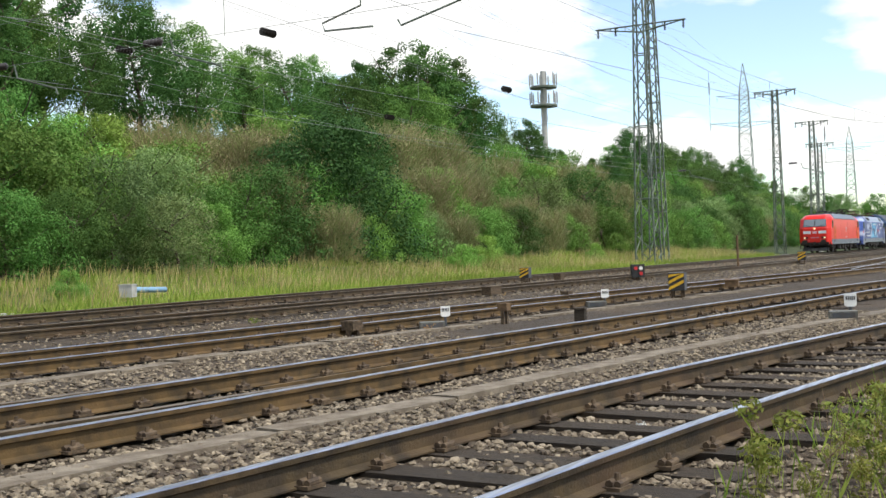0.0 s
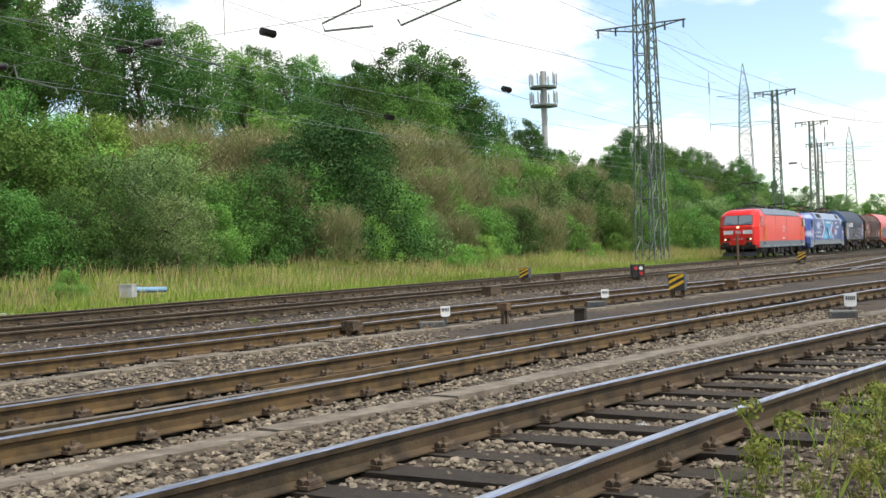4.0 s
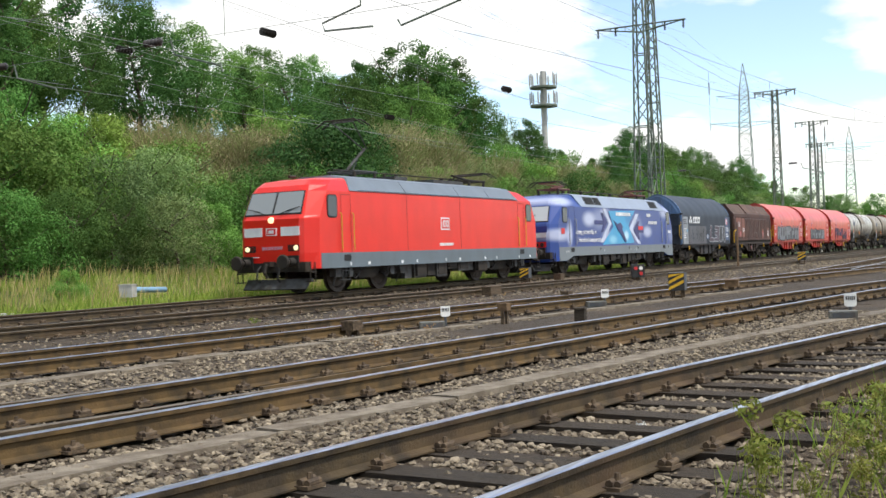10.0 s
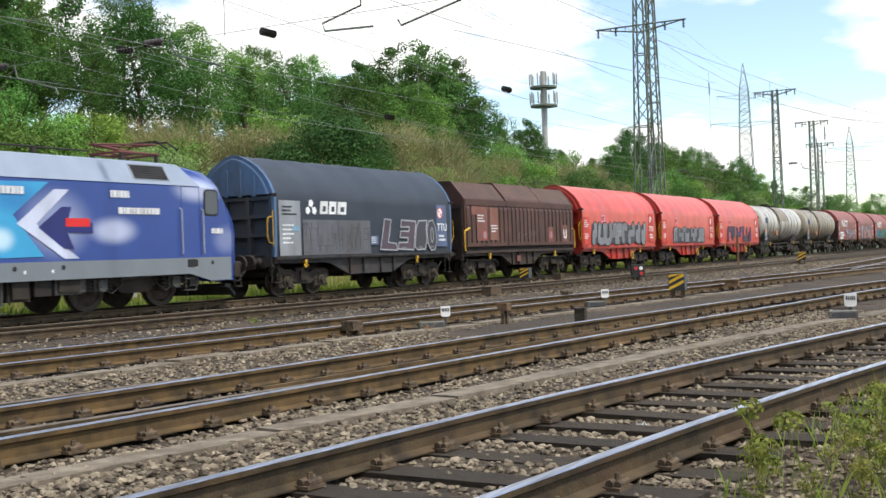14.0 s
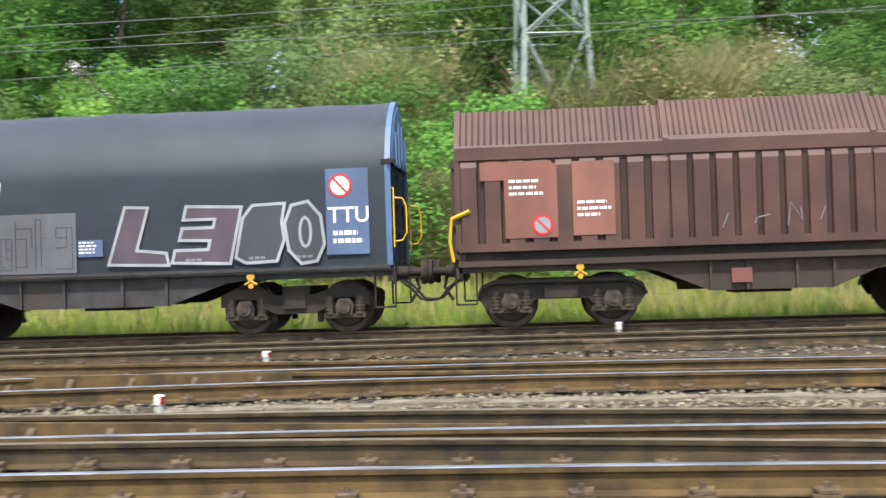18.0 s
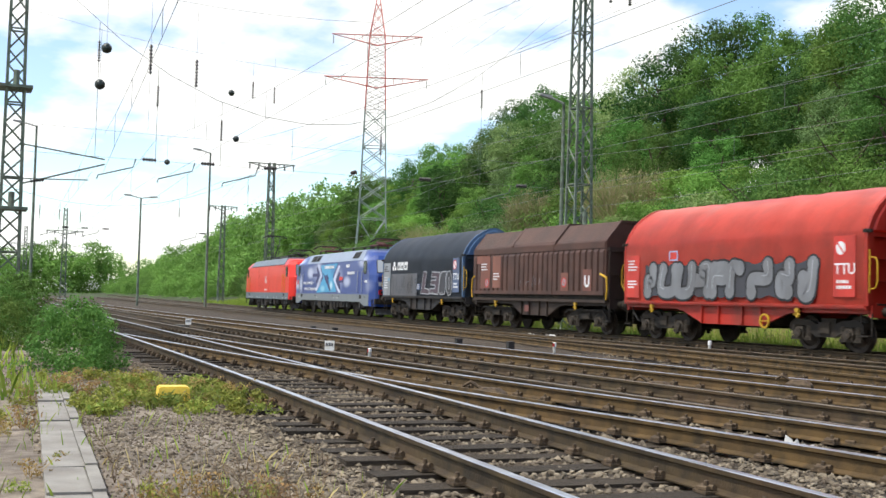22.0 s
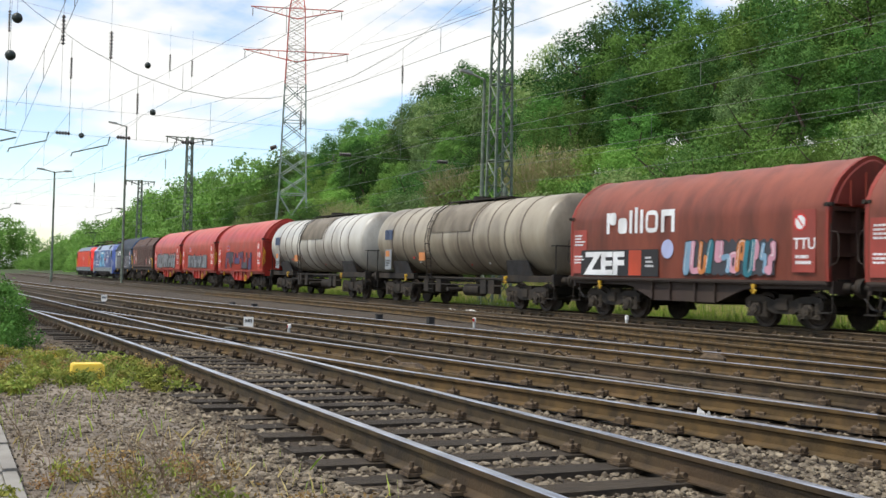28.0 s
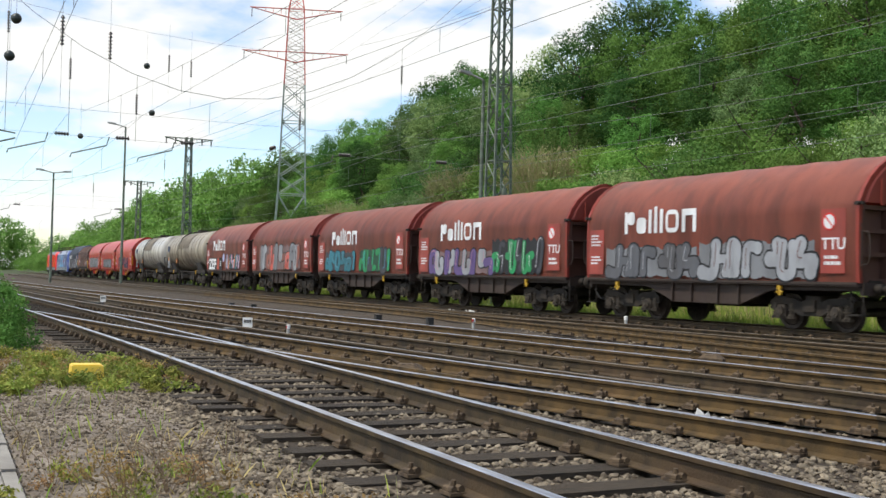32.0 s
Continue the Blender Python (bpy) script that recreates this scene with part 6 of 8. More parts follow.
        for k in range(7):
            cab_pane(loco, "number_bar", P_PINK, e * 8.656, 1.42, e * 8.655, 1.52, -0.4 + k * 0.115, -0.32 + k * 0.115, e, 0.008)
        bm = bmesh.new()
        cyl(bm, (e * 8.5, 0, 2.34), (e * 8.68, 0, 2.34), 0.095, 16)
        part("headlamp", bm, P_LAMP if e < 0 else P_DARK, loco, "lit round headlamp" if e < 0 else "")
        cab_side(loco, e * 7.45, 0.24, 2.42, 3.06, e * 7.02, e * 6.32, -1.49, P_YELLOW, P_REDSEAM)
    patch("crest_plate", loco, P_WHITE, rect(-0.36, 0.3, 2.0, 2.46), -1.492, thick=0.008)
    patch("crest", loco, P_BRIGHTRED, rect(-0.31, 0.25, 2.05, 2.41), -1.502)
    for x in (-0.22, 0.02):
        patch("crest_bars", loco, P_WHITE, rounded(x, x + 0.18, 2.1, 2.36, 0.07), -1.509)
        patch("crest_gap", loco, P_BRIGHTRED, rounded(x + 0.055, x + 0.125, 2.155, 2.305, 0.03), -1.516, thick=0.004)
    bars("number_bars", loco, P_WHITE, -0.5, 1.42, 1, 1.5, -1.495, 0.1, 0.05, 4)
    bm = bmesh.new()
    for x in (-2.8, 1.2):
        box(bm, x - 0.008, x + 0.008, -1.494, -1.488, 1.3, 3.22)
    part("panel_seam", bm, P_REDSEAM, loco)
    loco_gear(loco, 8.64, 18.9, 1)
    return loco


def blue_loco():
    loco = thing("electric_locomotive", "blue electric locomotive with cyan cross, white arrows and grey roof", "locomotive", "wagons of the train")
    bm = bmesh.new()
    loft(bm, plan_rings([(0.84, 8.93, 1.22, 8.42, 1.49), (1.9, 8.95, 1.24, 8.42, 1.49), (2.3, 8.86, 1.22, 8.36, 1.49), (3.1, 8.43, 1.13, 7.94, 1.485), (3.36, 8.22, 1.08, 7.6, 1.32), (3.56, 7.85, 1.02, 7.2, 1.19), (3.68, 7.2, 0.9, 6.7, 1.06)]))
    part("body", bm, P_LIVERY, loco, "blue painted steel body", bevel=0.025)
    bm = bmesh.new()
    sec = lambda x, d: [(x + d, -1.495, 3.13), (x, -1.16, 3.7), (x, -0.6, 3.8), (x, 0.6, 3.8), (x, 1.16, 3.7), (x + d, 1.495, 3.13)]
    loft(bm, [sec(-5.9, 0.35), sec(6.7, 0.5)])
    part("roof", bm, paint("silver_blue_roof", 142, 153, 170, 0.4, 0.08, k=0.96), loco, "silver-grey sloping roof", bevel=0.02)
    for x0, x1 in ((-4.75, -3.6), (-3.48, -2.7), (4.85, 6.05)):
        lean = lambda f: (-1.495 + 0.335 * f - 0.006, 3.13 + 0.57 * f)
        for grow, m_, nm in ((0.05, P_LOCOBAND, "grille_frame"), (0.0, P_DARK, "roof_grille")):
            bm = bmesh.new()
            (ya, za), (yb, zb) = lean(0.24 - grow), lean(0.86 + grow)
            o = 0.006 if grow else 0.014
            loft(bm, [[(x, ya - o, za), (x, yb - o, zb), (x, yb + 0.03, zb), (x, ya + 0.03, za)] for x in (x0 - grow, x1 + grow)])
            part(nm, bm, m_, loco, "dark ventilation grille" if not grow else "")
        bm = bmesh.new()
        for k in range(6):
            ya, za = lean(0.3 + k * 0.1)
            box(bm, x0 + 0.02, x1 - 0.02, ya - 0.03, ya, za, za + 0.012)
        part("grille_slats", bm, P_GEARGREY, loco)
    for s in (-1, 1):
        y0, y1 = s * 1.485, s * 1.503
        band = [(-8.38, 1.24), (8.38, 1.24), (8.38, 0.62), (7.5, 0.62), (6.7, 0.82), (-6.7, 0.82), (-7.5, 0.62), (-8.38, 0.62)]
        bm = bmesh.new()
        loft(bm, [[(x, y0, z) for x, z in band], [(x, y1, z) for x, z in band]])
        part("grey_band", bm, P_LOCOBAND, loco, "pale grey band along the foot")
    for e in (-1, 1):
        bm = bmesh.new()
        loft(bm, [[(e * 7.5, y, z), (e * 8.42, y, z), (e * 8.88, y * 0.82, z), (e * 8.88, y * -0.82, z), (e * 8.42, -y, z), (e * 7.5, -y, z)] for y, z in ((-1.48, 0.6), (-1.485, 0.86))])
        part("end_skirt", bm, P_BLUE, loco, bevel=0.02)
    bm = bmesh.new()
    for x in (-7.6, -7.35, -2.7, 1.2, 2.0, 6.9):
        box(bm, x, x + 0.06, -1.51, -1.503, 0.98, 1.06)
    part("sill_marks", bm, P_WHITE, loco)
    for x in (-3.2, 0.95, 2.35, 7.6):
        patch("sill_hole", loco, P_DARK, disc(x, 1.1, 0.06, 10), -1.504)
    bent_pantograph(loco, -5.3, 3.8, False, P_PANTORED, 1)
    bent_pantograph(loco, 6.0, 3.8, False, P_PANTORED, -1)
    for x in (-3.4, -1, 1.4, 3.2):
        bm = bmesh.new()
        cyl(bm, (x, 0.3, 3.78), (x, 0.3, 4.08), 0.08, 8)
        part("roof_insulator", bm, P_UNDER, loco)
    bm = bmesh.new()
    tube(bm, [(-5, 0.3, 4.08), (5, 0.3, 4.08)], 0.025)
    part("roof_line", bm, P_UNDER, loco)
    for e in (-1, 1):
        fx = lambda z: e * (8.86 - (z - 2.3) * 0.537)
        cab_pane(loco, "windscreen_surround", P_DARK, fx(2.4), 2.4, fx(3.12), 3.12, -1.17, 1.17, e, 0.012, inset=0.05)
        for s in (-1, 1):
            cab_pane(loco, "windscreen", P_SCREENPALE, fx(2.44), 2.44, fx(3.1), 3.1, s * 0.03, s * 1.13, e, 0.022, "windscreen pane with a pale painted reflection", inset=0.05)
            bm = bmesh.new()
            tube(bm, [(fx(2.42) + e * 0.05, s * 0.2, 2.44), (fx(2.75) + e * 0.05, s * 0.5, 2.75)], 0.014)
            part("wiper", bm, P_DARK, loco)
            cab_pane(loco, "lamp_housing", P_BRIGHTRED, e * 8.945, 1.25, e * 8.948, 1.5, s * 0.45, s * 1.1, e, 0.012)
            for y in (0.64, 0.9):
                bm = bmesh.new()
                cyl(bm, (e * 8.92, s * y, 1.37), (e * 8.99, s * y, 1.37), 0.09, 12)
                part("lamp", bm, P_DARK, loco)
        cab_pane(loco, "white_panel", P_WHITE, e * 8.952, 1.7, e * 8.953, 1.9, -1.12, 1.12, e, 0.012)
        cab_pane(loco, "navy_panel", P_NAVY, e * 8.942, 1.93, e * 8.89, 2.2, -1.15, 1.15, e, 0.012)
        cab_side(loco, e * 7.62, 0.25, 2.4, 3.02, e * 7.22, e * 6.38, -1.49, P_SILVER, P_NAVY)
    y = -1.492
    # airbrushed white glows, cyan field, two arrows that point at each other
    patch("cyan_field", loco, P_CYANSOFT, [(-2.9, 1.3), (1.8, 1.36), (0.95, 2.3), (2.0, 3.06), (-1.95, 2.98), (-1.3, 2.2)], y - 0.004, "cyan painted field")
    patch("white_chevron", loco, P_ARROWWHITE, [(-2.75, 3.1), (-2.4, 3.1), (-1.55, 2.36), (-2.75, 1.42), (-3.2, 1.42), (-1.98, 2.36)], y - 0.008)
    patch("navy_arrow", loco, P_NAVY, [(-3.9, 2.5), (-2.72, 2.5), (-3.02, 2.88), (-2.72, 2.88), (-2.2, 2.4), (-2.8, 1.92), (-3.1, 1.92), (-2.72, 2.3), (-3.9, 2.3), (-3.98, 2.4)], y - 0.014)
    patch("white_chevron", loco, P_ARROWWHITE, [(2.6, 2.9), (2.15, 2.9), (1.05, 2.1), (2.4, 1.3), (2.85, 1.3), (1.6, 2.1)], y - 0.008)
    patch("navy_arrow", loco, P_NAVY, [(3.3, 2.14), (2.5, 2.14), (2.65, 2.5), (2.35, 2.5), (1.65, 2.02), (2.4, 1.52), (2.7, 1.52), (2.5, 1.9), (3.3, 1.9)], y - 0.014)
    patch("red_box", loco, P_BRIGHTRED, rect(2.45, 3.2, 2.04, 2.24), y - 0.022)
    patch("crest_plate", loco, P_BRIGHTRED, rect(-8.1, -7.7, 1.84, 2.1), y - 0.01)
    patch("aeroplane_shape", loco, P_NAVY, [(-1.35, 2.55), (-0.75, 2.32), (-0.3, 2.42), (0.05, 2.2), (-0.05, 2.05), (0.55, 1.45), (0.35, 1.4), (-0.35, 1.86), (-0.75, 2.05), (-0.95, 2.25)], y - 0.026)
    letters("strong partnership in", 0.315, P_WHITE, loco, -6.4, 1.84, y - 0.014, bold=0.004)
    letters("hinterland transportation", 0.315, P_WHITE, loco, -6.05, 1.46, y - 0.014, bold=0.004)
    bars("logo_shape", loco, P_WHITE, -0.95, 2.76, 1, 2.4, y - 0.026, 0.17, 0.1, 6)
    bars("logo_shape", loco, P_WHITE, 3.9, 2.76, 1, 0.9, y - 0.014, 0.17, 0.1, 7)
    bars("logo_shape", loco, P_WHITE, 4.15, 2.36, 1, 2.1, y - 0.014, 0.16, 0.1, 8)
    bars("logo_shape", loco, P_WHITE, 7.6, 1.88, 1, 0.6, y - 0.014, 0.14, 0.1, 9)
    loco_gear(loco, 8.93, 19.6, 2)
    return loco


def grey_wagon():
    w = tarp_wagon("anthracite tarpaulin wagon with blue end frame and silver graffiti", P_TARPGREY, P_FRAMEBLUE, P_FRAMEBLUE, P_SILLGREY, 11, wall_mat=paint("grimy_blue_frame", 58, 68, 82, 0.6, 0.6))
    notices(w, YS, P_SIGNBLUE, left=False)
    patch("notice_panel", w, P_NOTICEGREY, rect(-5.25, -4.18, 1.22, 2.86), YS, "grey notice panel with small print")
    bars("small_print", w, P_BLACK, -5.1, 2.65, 3, 0.7, YS - 0.01, 0.05, 0.06, 3)
    bars("small_print", w, P_WHITE, -5.1, 2.1, 5, 0.6, YS - 0.01, 0.05, 0.08, 6)
    patch("light_plate", w, P_PALEBLUE, rect(-4.6, -4.25, 1.95, 2.1), YS - 0.012)
    # the company mark: plain white shapes
    for px, pz in ((-3.78, 2.58), (-3.44, 2.58), (-3.61, 2.8)):
        patch("white_mark", w, P_WHITE, disc(px, pz, 0.13, 5), YS - 0.002)
    for x, wd in ((-3.15, 0.42), (-2.66, 0.4), (-2.18, 0.5)):
        patch("white_mark", w, P_WHITE, [(x, 2.48), (x + wd, 2.48), (x + wd + 0.06, 2.88), (x + 0.06, 2.88)], YS - 0.002)
        patch("mark_gap", w, P_TARPGREY, [(x + wd * 0.35, 2.56), (x + wd * 0.75, 2.56), (x + wd * 0.8, 2.72), (x + wd * 0.42, 2.72)], YS - 0.010)
    # maze-like grey field
    patch("grey_field", w, P_MAZE, rect(-4.07, -0.25, 1.22, 2.3), YS, "field of grey spray with a maze of fine lines")
    r = random.Random(5)
    for k in range(10):
        x = -4.0 + k * 0.375
        p = [(x, 1.3), (x, 2.2)] if k % 3 else [(x, 1.3), (x + 0.3, 1.3)]
        for _ in range(5):
            z = r.choice((1.35, 1.5, 1.68, 1.86, 2.04, 2.2))
            p += [(p[-1][0], z), (x + r.choice((0.0, 0.1, 0.2, 0.3)), z)]
        bm = bmesh.new()
        stroke(bm, p, 0.016, YS - 0.008, 0.003)
        part("maze_line", bm, P_SLATE, w)
    patch("info_plate", w, P_SIGNBLUE, rect(-0.22, 0.24, 1.5, 1.8), YS - 0.004)
    bars("small_print", w, P_WHITE, -0.2, 1.74, 4, 0.42, YS - 0.012, 0.03, 0.03, 4)
    # four slanted shapes with silver outlines and dull fills
    shapes = (
        (P_PLUM, [(0.34, 1.34), (1.44, 1.3), (1.4, 1.52), (0.86, 1.58), (1.08, 2.34), (0.66, 2.36)]),
        (P_PLUM, [(1.5, 1.34), (2.56, 1.3), (2.78, 2.3), (1.78, 2.34), (1.72, 2.1), (2.3, 2.1), (2.26, 1.95), (1.7, 1.95), (1.64, 1.74), (2.2, 1.72), (2.16, 1.56), (1.56, 1.56)]),
        (P_SLATE, [(2.66, 1.4), (2.84, 1.3), (3.4, 1.32), (3.54, 1.7), (3.5, 2.0), (3.56, 2.34), (2.98, 2.32), (2.8, 2.1)]),
        (P_SLATE, [(3.62, 1.5), (3.84, 1.26), (4.12, 1.3), (4.26, 1.6), (4.2, 2.1), (3.98, 2.36), (3.68, 2.3), (3.55, 1.98)]))
    for k, (m_, out) in enumerate(shapes):
        g = patch("graffiti", w, m_, out, YS - 0.003 * (k % 2), "dull sprayed shape with a silver outline")
        bm = bmesh.new()
        stroke(bm, out + out[:1], 0.055, YS - 0.012, 0.004)
        part("outline", bm, P_SILVER, g)
    bm = bmesh.new()
    ring = [(3.92 + 0.1 * math.cos(a), 1.82 + 0.26 * math.sin(a)) for a in np.linspace(0, 2 * math.pi, 13)]
    stroke(bm, ring, 0.05, YS - 0.014, 0.004)
    part("inner_ring", bm, P_SILVER, w)
    for x in (1.75, 2.9, 3.75):
        bars("scribble", w, P_MIDGREY, x, 1.36, 1, 0.34, YS - 0.018, 0.05, 0.03, 5)
    return w


def brown_wagon():
    w = thing("sliding_hood_wagon", "rust-brown ribbed steel wagon with three sliding hoods", "goods wagon", "wagons of the train")
    sec = [(-1.42, 1.36), (-1.42, 3.16), (-1.38, 3.24), (-0.85, 3.9), (0.85, 3.9), (1.38, 3.24), (1.42, 3.16), (1.42, 1.36)]
    for k, (x0, x1, grow) in enumerate(((-5.4, -1.68, 0.0), (-1.76, 1.76, 0.024), (1.68, 5.4, 0.0))):
        bm = bmesh.new()
        g = [(y * (1 + grow * 0.6), 1.2 + (z - 1.2) * (1 + grow)) for y, z in sec]
        loft(bm, [[(x, y, z) for y, z in g] for x in (x0, x1)])
        part("hood", bm, P_BROWN, w, "ribbed brown steel hood", bevel=0.012)
        n = 8
        yy = -1.42 * (1 + grow * 0.6)
        # the shade between the ribs, laid on as a darker flat sheet
        patch("rib_shade_sheet", w, P_BROWNSHADE, rect(x0 + 0.08, x1 - 0.08, 1.52, 2.94), yy - 0.002, "dark sheet painting the shade between the ribs")
        for j in range(n + 1):
            x = x0 + 0.2 + (x1 - x0 - 0.4) * j / n
            bm = bmesh.new()
            loft(bm, [[(x - 0.165, yy, z), (x - 0.135, yy - 0.075, z), (x + 0.135, yy - 0.075, z), (x + 0.165, yy, z)] for z in (1.5, 2.84)])
            loft(bm, [[(x - 0.165, yy, z), (x - 0.135, yy - k, z), (x + 0.135, yy - k, z), (x + 0.165, yy, z)] for z, k in ((2.84, 0.075), (2.97, 0.012))])
            part("wall_rib", bm, P_BROWN, w)
        bm = bmesh.new()
        for j in range(34):
            x = x0 + 0.06 + (x1 - x0 - 0.12) * j / 33
            a, b = g[2], g[3]
            loft(bm, [[(x - 0.02, p[0], p[1]), (x, p[0] - 0.012, p[1] + 0.014), (x + 0.02, p[0], p[1])] for p in (a, b)], caps=False)
        part("roof_ribs", bm, P_BROWN, w)
        for x in (x0, x1):
            bm = bmesh.new()
            loft(bm, [[(xx, y * 1.015, z + 0.03) for y, z in g] + [(xx, y * 0.96, z - 0.06) for y, z in g[::-1]] for xx in (x - 0.05, x + 0.05)])
            part("hood_frame", bm, P_BROWN, w)
        bm = bmesh.new()
        yy = -1.42 * (1 + grow * 0.6)
        box(bm, x0, x1, yy - 0.05, yy, 2.97, 3.19)
        box(bm, x0, x1, yy - 0.085, yy, 1.36, 1.5)
        part("edge_rail", bm, P_BROWN, w)
    for e in (-1, 1):
        bm = bmesh.new()
        box(bm, min(e * 5.3, e * 5.42), max(e * 5.3, e * 5.42), -1.4, 1.4, 1.2, 3.0)
        wall = part("end_wall", bm, P_FRAMEBROWN, w, "framed brown end wall")
        for k in (-1.3, -0.5, 0.5, 1.3):
            bm = bmesh.new()
            box(bm, min(e * 5.4, e * 5.52), max(e * 5.4, e * 5.52), k - 0.05, k + 0.05, 1.2, 3.0)
            part("post", bm, P_FRAMEBROWN, wall)
        for z in (1.3, 2.1, 2.9):
            bm = bmesh.new()
            box(bm, min(e * 5.4, e * 5.5), max(e * 5.4, e * 5.5), -1.4, 1.4, z - 0.05, z + 0.05)
            part("rail", bm, P_FRAMEBROWN, wall)
        bm = bmesh.new()
        tube(bm, [(e * 5.5, -1.46, 1.2), (e * 5.56, -1.46, 1.55), (e * 5.52, -1.46, 1.95), (e * 5.3, -1.5, 2.05)], 0.03)
        tube(bm, [(e * 5.52, -1.46, 1.95), (e * 5.2, -1.52, 2.08)], 0.04)
        part("hood_lever", bm, P_YELLOW, w, "yellow lever")
    bm = bmesh.new()
    box(bm, -5.35, 5.35, -1.36, 1.36, 1.14, 1.42)
    part("floor", bm, P_UNDER, w)
    y = -1.495
    patch("patched_strip", w, P_BROWNLIGHT, rect(-5.0, -3.75, 2.6, 2.92), y - 0.004, "reddish repainted strip")
    patch("notice_panel", w, P_BROWNLIGHT, rect(-4.58, -3.66, 1.58, 2.87), y - 0.008, "patched panel with small print")
    patch("notice_panel", w, paint("rust_patch", 138, 90, 76, 0.6, 0.4), rect(-3.4, -2.67, 1.6, 2.89), y - 0.008)
    bars("small_print", w, P_WHITE, -4.5, 2.55, 3, 0.75, y - 0.016, 0.05, 0.06, 3)
    bars("small_print", w, P_WHITE, -3.32, 2.15, 3, 0.6, y - 0.016, 0.05, 0.06, 5)
    for x in (-3.93, 2.65):
        patch("ban_sign", w, P_NOTICEGREY, disc(x, 1.8, 0.16), y - 0.016)
        bm = bmesh.new()
        ring = disc(x, 1.8, 0.16, 20)
        stroke(bm, ring + ring[:1], 0.035, y - 0.022, 0.003)
        stroke(bm, [(x - 0.1, 1.9), (x + 0.1, 1.7)], 0.035, y - 0.022, 0.003)
        part("ban_ring", bm, P_BRIGHTRED, w)
    patch("notice_panel", w, P_BROWNLIGHT, rect(2.4, 2.95, 1.5, 2.15), y - 0.008, thick=0.006)
    patch("notice_panel", w, P_BROWNLIGHT, rect(4.0, 4.6, 1.5, 2.25), y - 0.008)
    letters("U", 0.55, P_WHITE, w, 4.1, 1.65, y - 0.018, bold=0.015)
    r = random.Random(3)
    for k in range(4):
        x = -0.85 + k * 0.55
        bm = bmesh.new()
        stroke(bm, [(x, 1.62 + r.uniform(0, 0.15)), (x + r.uniform(0.02, 0.16), 1.95 + r.uniform(-0.15, 0.1)), (x + 0.25, 1.7 + r.uniform(-0.1, 0.2)), (x + 0.22, 1.95)][: 2 + k % 3], 0.02, -1.56, 0.003)
        part("chalk_mark", bm, P_MIDGREY, w)
    patch("red_plate", w, paint("red_sill_plate", 116, 70, 64, 0.6, 0.3), rect(-0.7, -0.35, 0.7, 0.95), -1.38)
    sill(w, P_FRAMEBROWN, 5.42, 1.05, 1.95)
    end_gear(w, 5.42)
    running_gear(w, (-3.63, 3.63), frame_mesh=PLATE_BOGIE)
    for x in (-3.3, 3.3):
        piece("brake_lever", LEVER, w, pose(x, -1.36, 1.05))
    return w


def red_wagon(seed, fill, line, accent, x0, x1, z0, z1, count, words, edgy=False, stars=0):
    w = tarp_wagon("red tarpaulin wagon with red frame and " + words, P_TARPRED, P_FRAMERED, P_FRAMERED, P_FRAMERED, seed)
    notices(w, YS, P_NOTICERED)
    graffiti(w, x0, x1, z0, z1, fill, line, accent, seed, count, YS, words, edgy, stars)
    patch("crest_plate", w, P_SOFTWHITE, rect(-2.9, -2.45, 2.45, 2.75), YS)
    patch("crest", w, P_NOTICERED, rect(-2.85, -2.5, 2.49, 2.71), YS - 0.006)
    bm = bmesh.new()
    ring = [(1.6 + 0.18 * math.cos(a), 0.72 + 0.18 * math.sin(a)) for a in np.linspace(0, 2 * math.pi, 17)]
    stroke(bm, ring, 0.045, -1.39, 0.04)
    stroke(bm, [(1.43, 0.72), (1.77, 0.72)], 0.03, -1.395, 0.03)
    part("hand_wheel", bm, P_YELLOW, w)
    return w


def brown_tarp_wagon(seed, spec, mark=True, dark_foot=False):
    w = tarp_wagon("goods wagon with a faded red-brown tarpaulin hood and sprayed graffiti", P_TARPBROWN, P_FRAMEBROWN, P_ENDRED, P_FRAMEBROWN, seed, P_HOOPRED, wall_mat=P_ENDBROWN, rail_mat=P_FRAMEBROWN)
    if dark_foot:
        patch("dark_foot", w, P_BLACK, rect(-4.85, -0.95, 1.24, 2.02), YS - 0.001, "blackened field on the hood")
    notices(w, YS, P_FADEDRED)
    if mark:
        # the lettered mark: plain white upright shapes
        z0, top = 2.5, 3.14
        marks = [rect(-3.5, -3.36, z0, top), rounded(-3.36, -3.02, z0 + 0.26, top, 0.12), rounded(-2.92, -2.48, z0, z0 + 0.46, 0.12), rect(-2.36, -2.22, z0, top + 0.04),
                 rect(-2.1, -1.96, z0, top + 0.12), rect(-1.84, -1.7, z0, top + 0.04), rounded(-1.58, -1.0, z0, top, 0.2), rect(-0.86, -0.72, z0, top), rect(-0.72, -0.4, top - 0.18, top), rect(-0.4, -0.26, z0, top)]
        for k, outline in enumerate(marks):
            g = patch("white_mark", w, P_WHITE, outline, YS)
            if k == 6:
                xs, zs = [p[0] for p in outline], [p[1] for p in outline]
                patch("mark_gap", g, P_TARPBROWN, rounded(min(xs) + 0.12, max(xs) - 0.12, min(zs) + 0.13, max(zs) - 0.13, 0.05), YS - 0.008)
    for args in spec:
        graffiti(w, *args[:4], *args[4:7], seed + args[7], args[7], YS - 0.004, "sprayed graffiti")
    return w


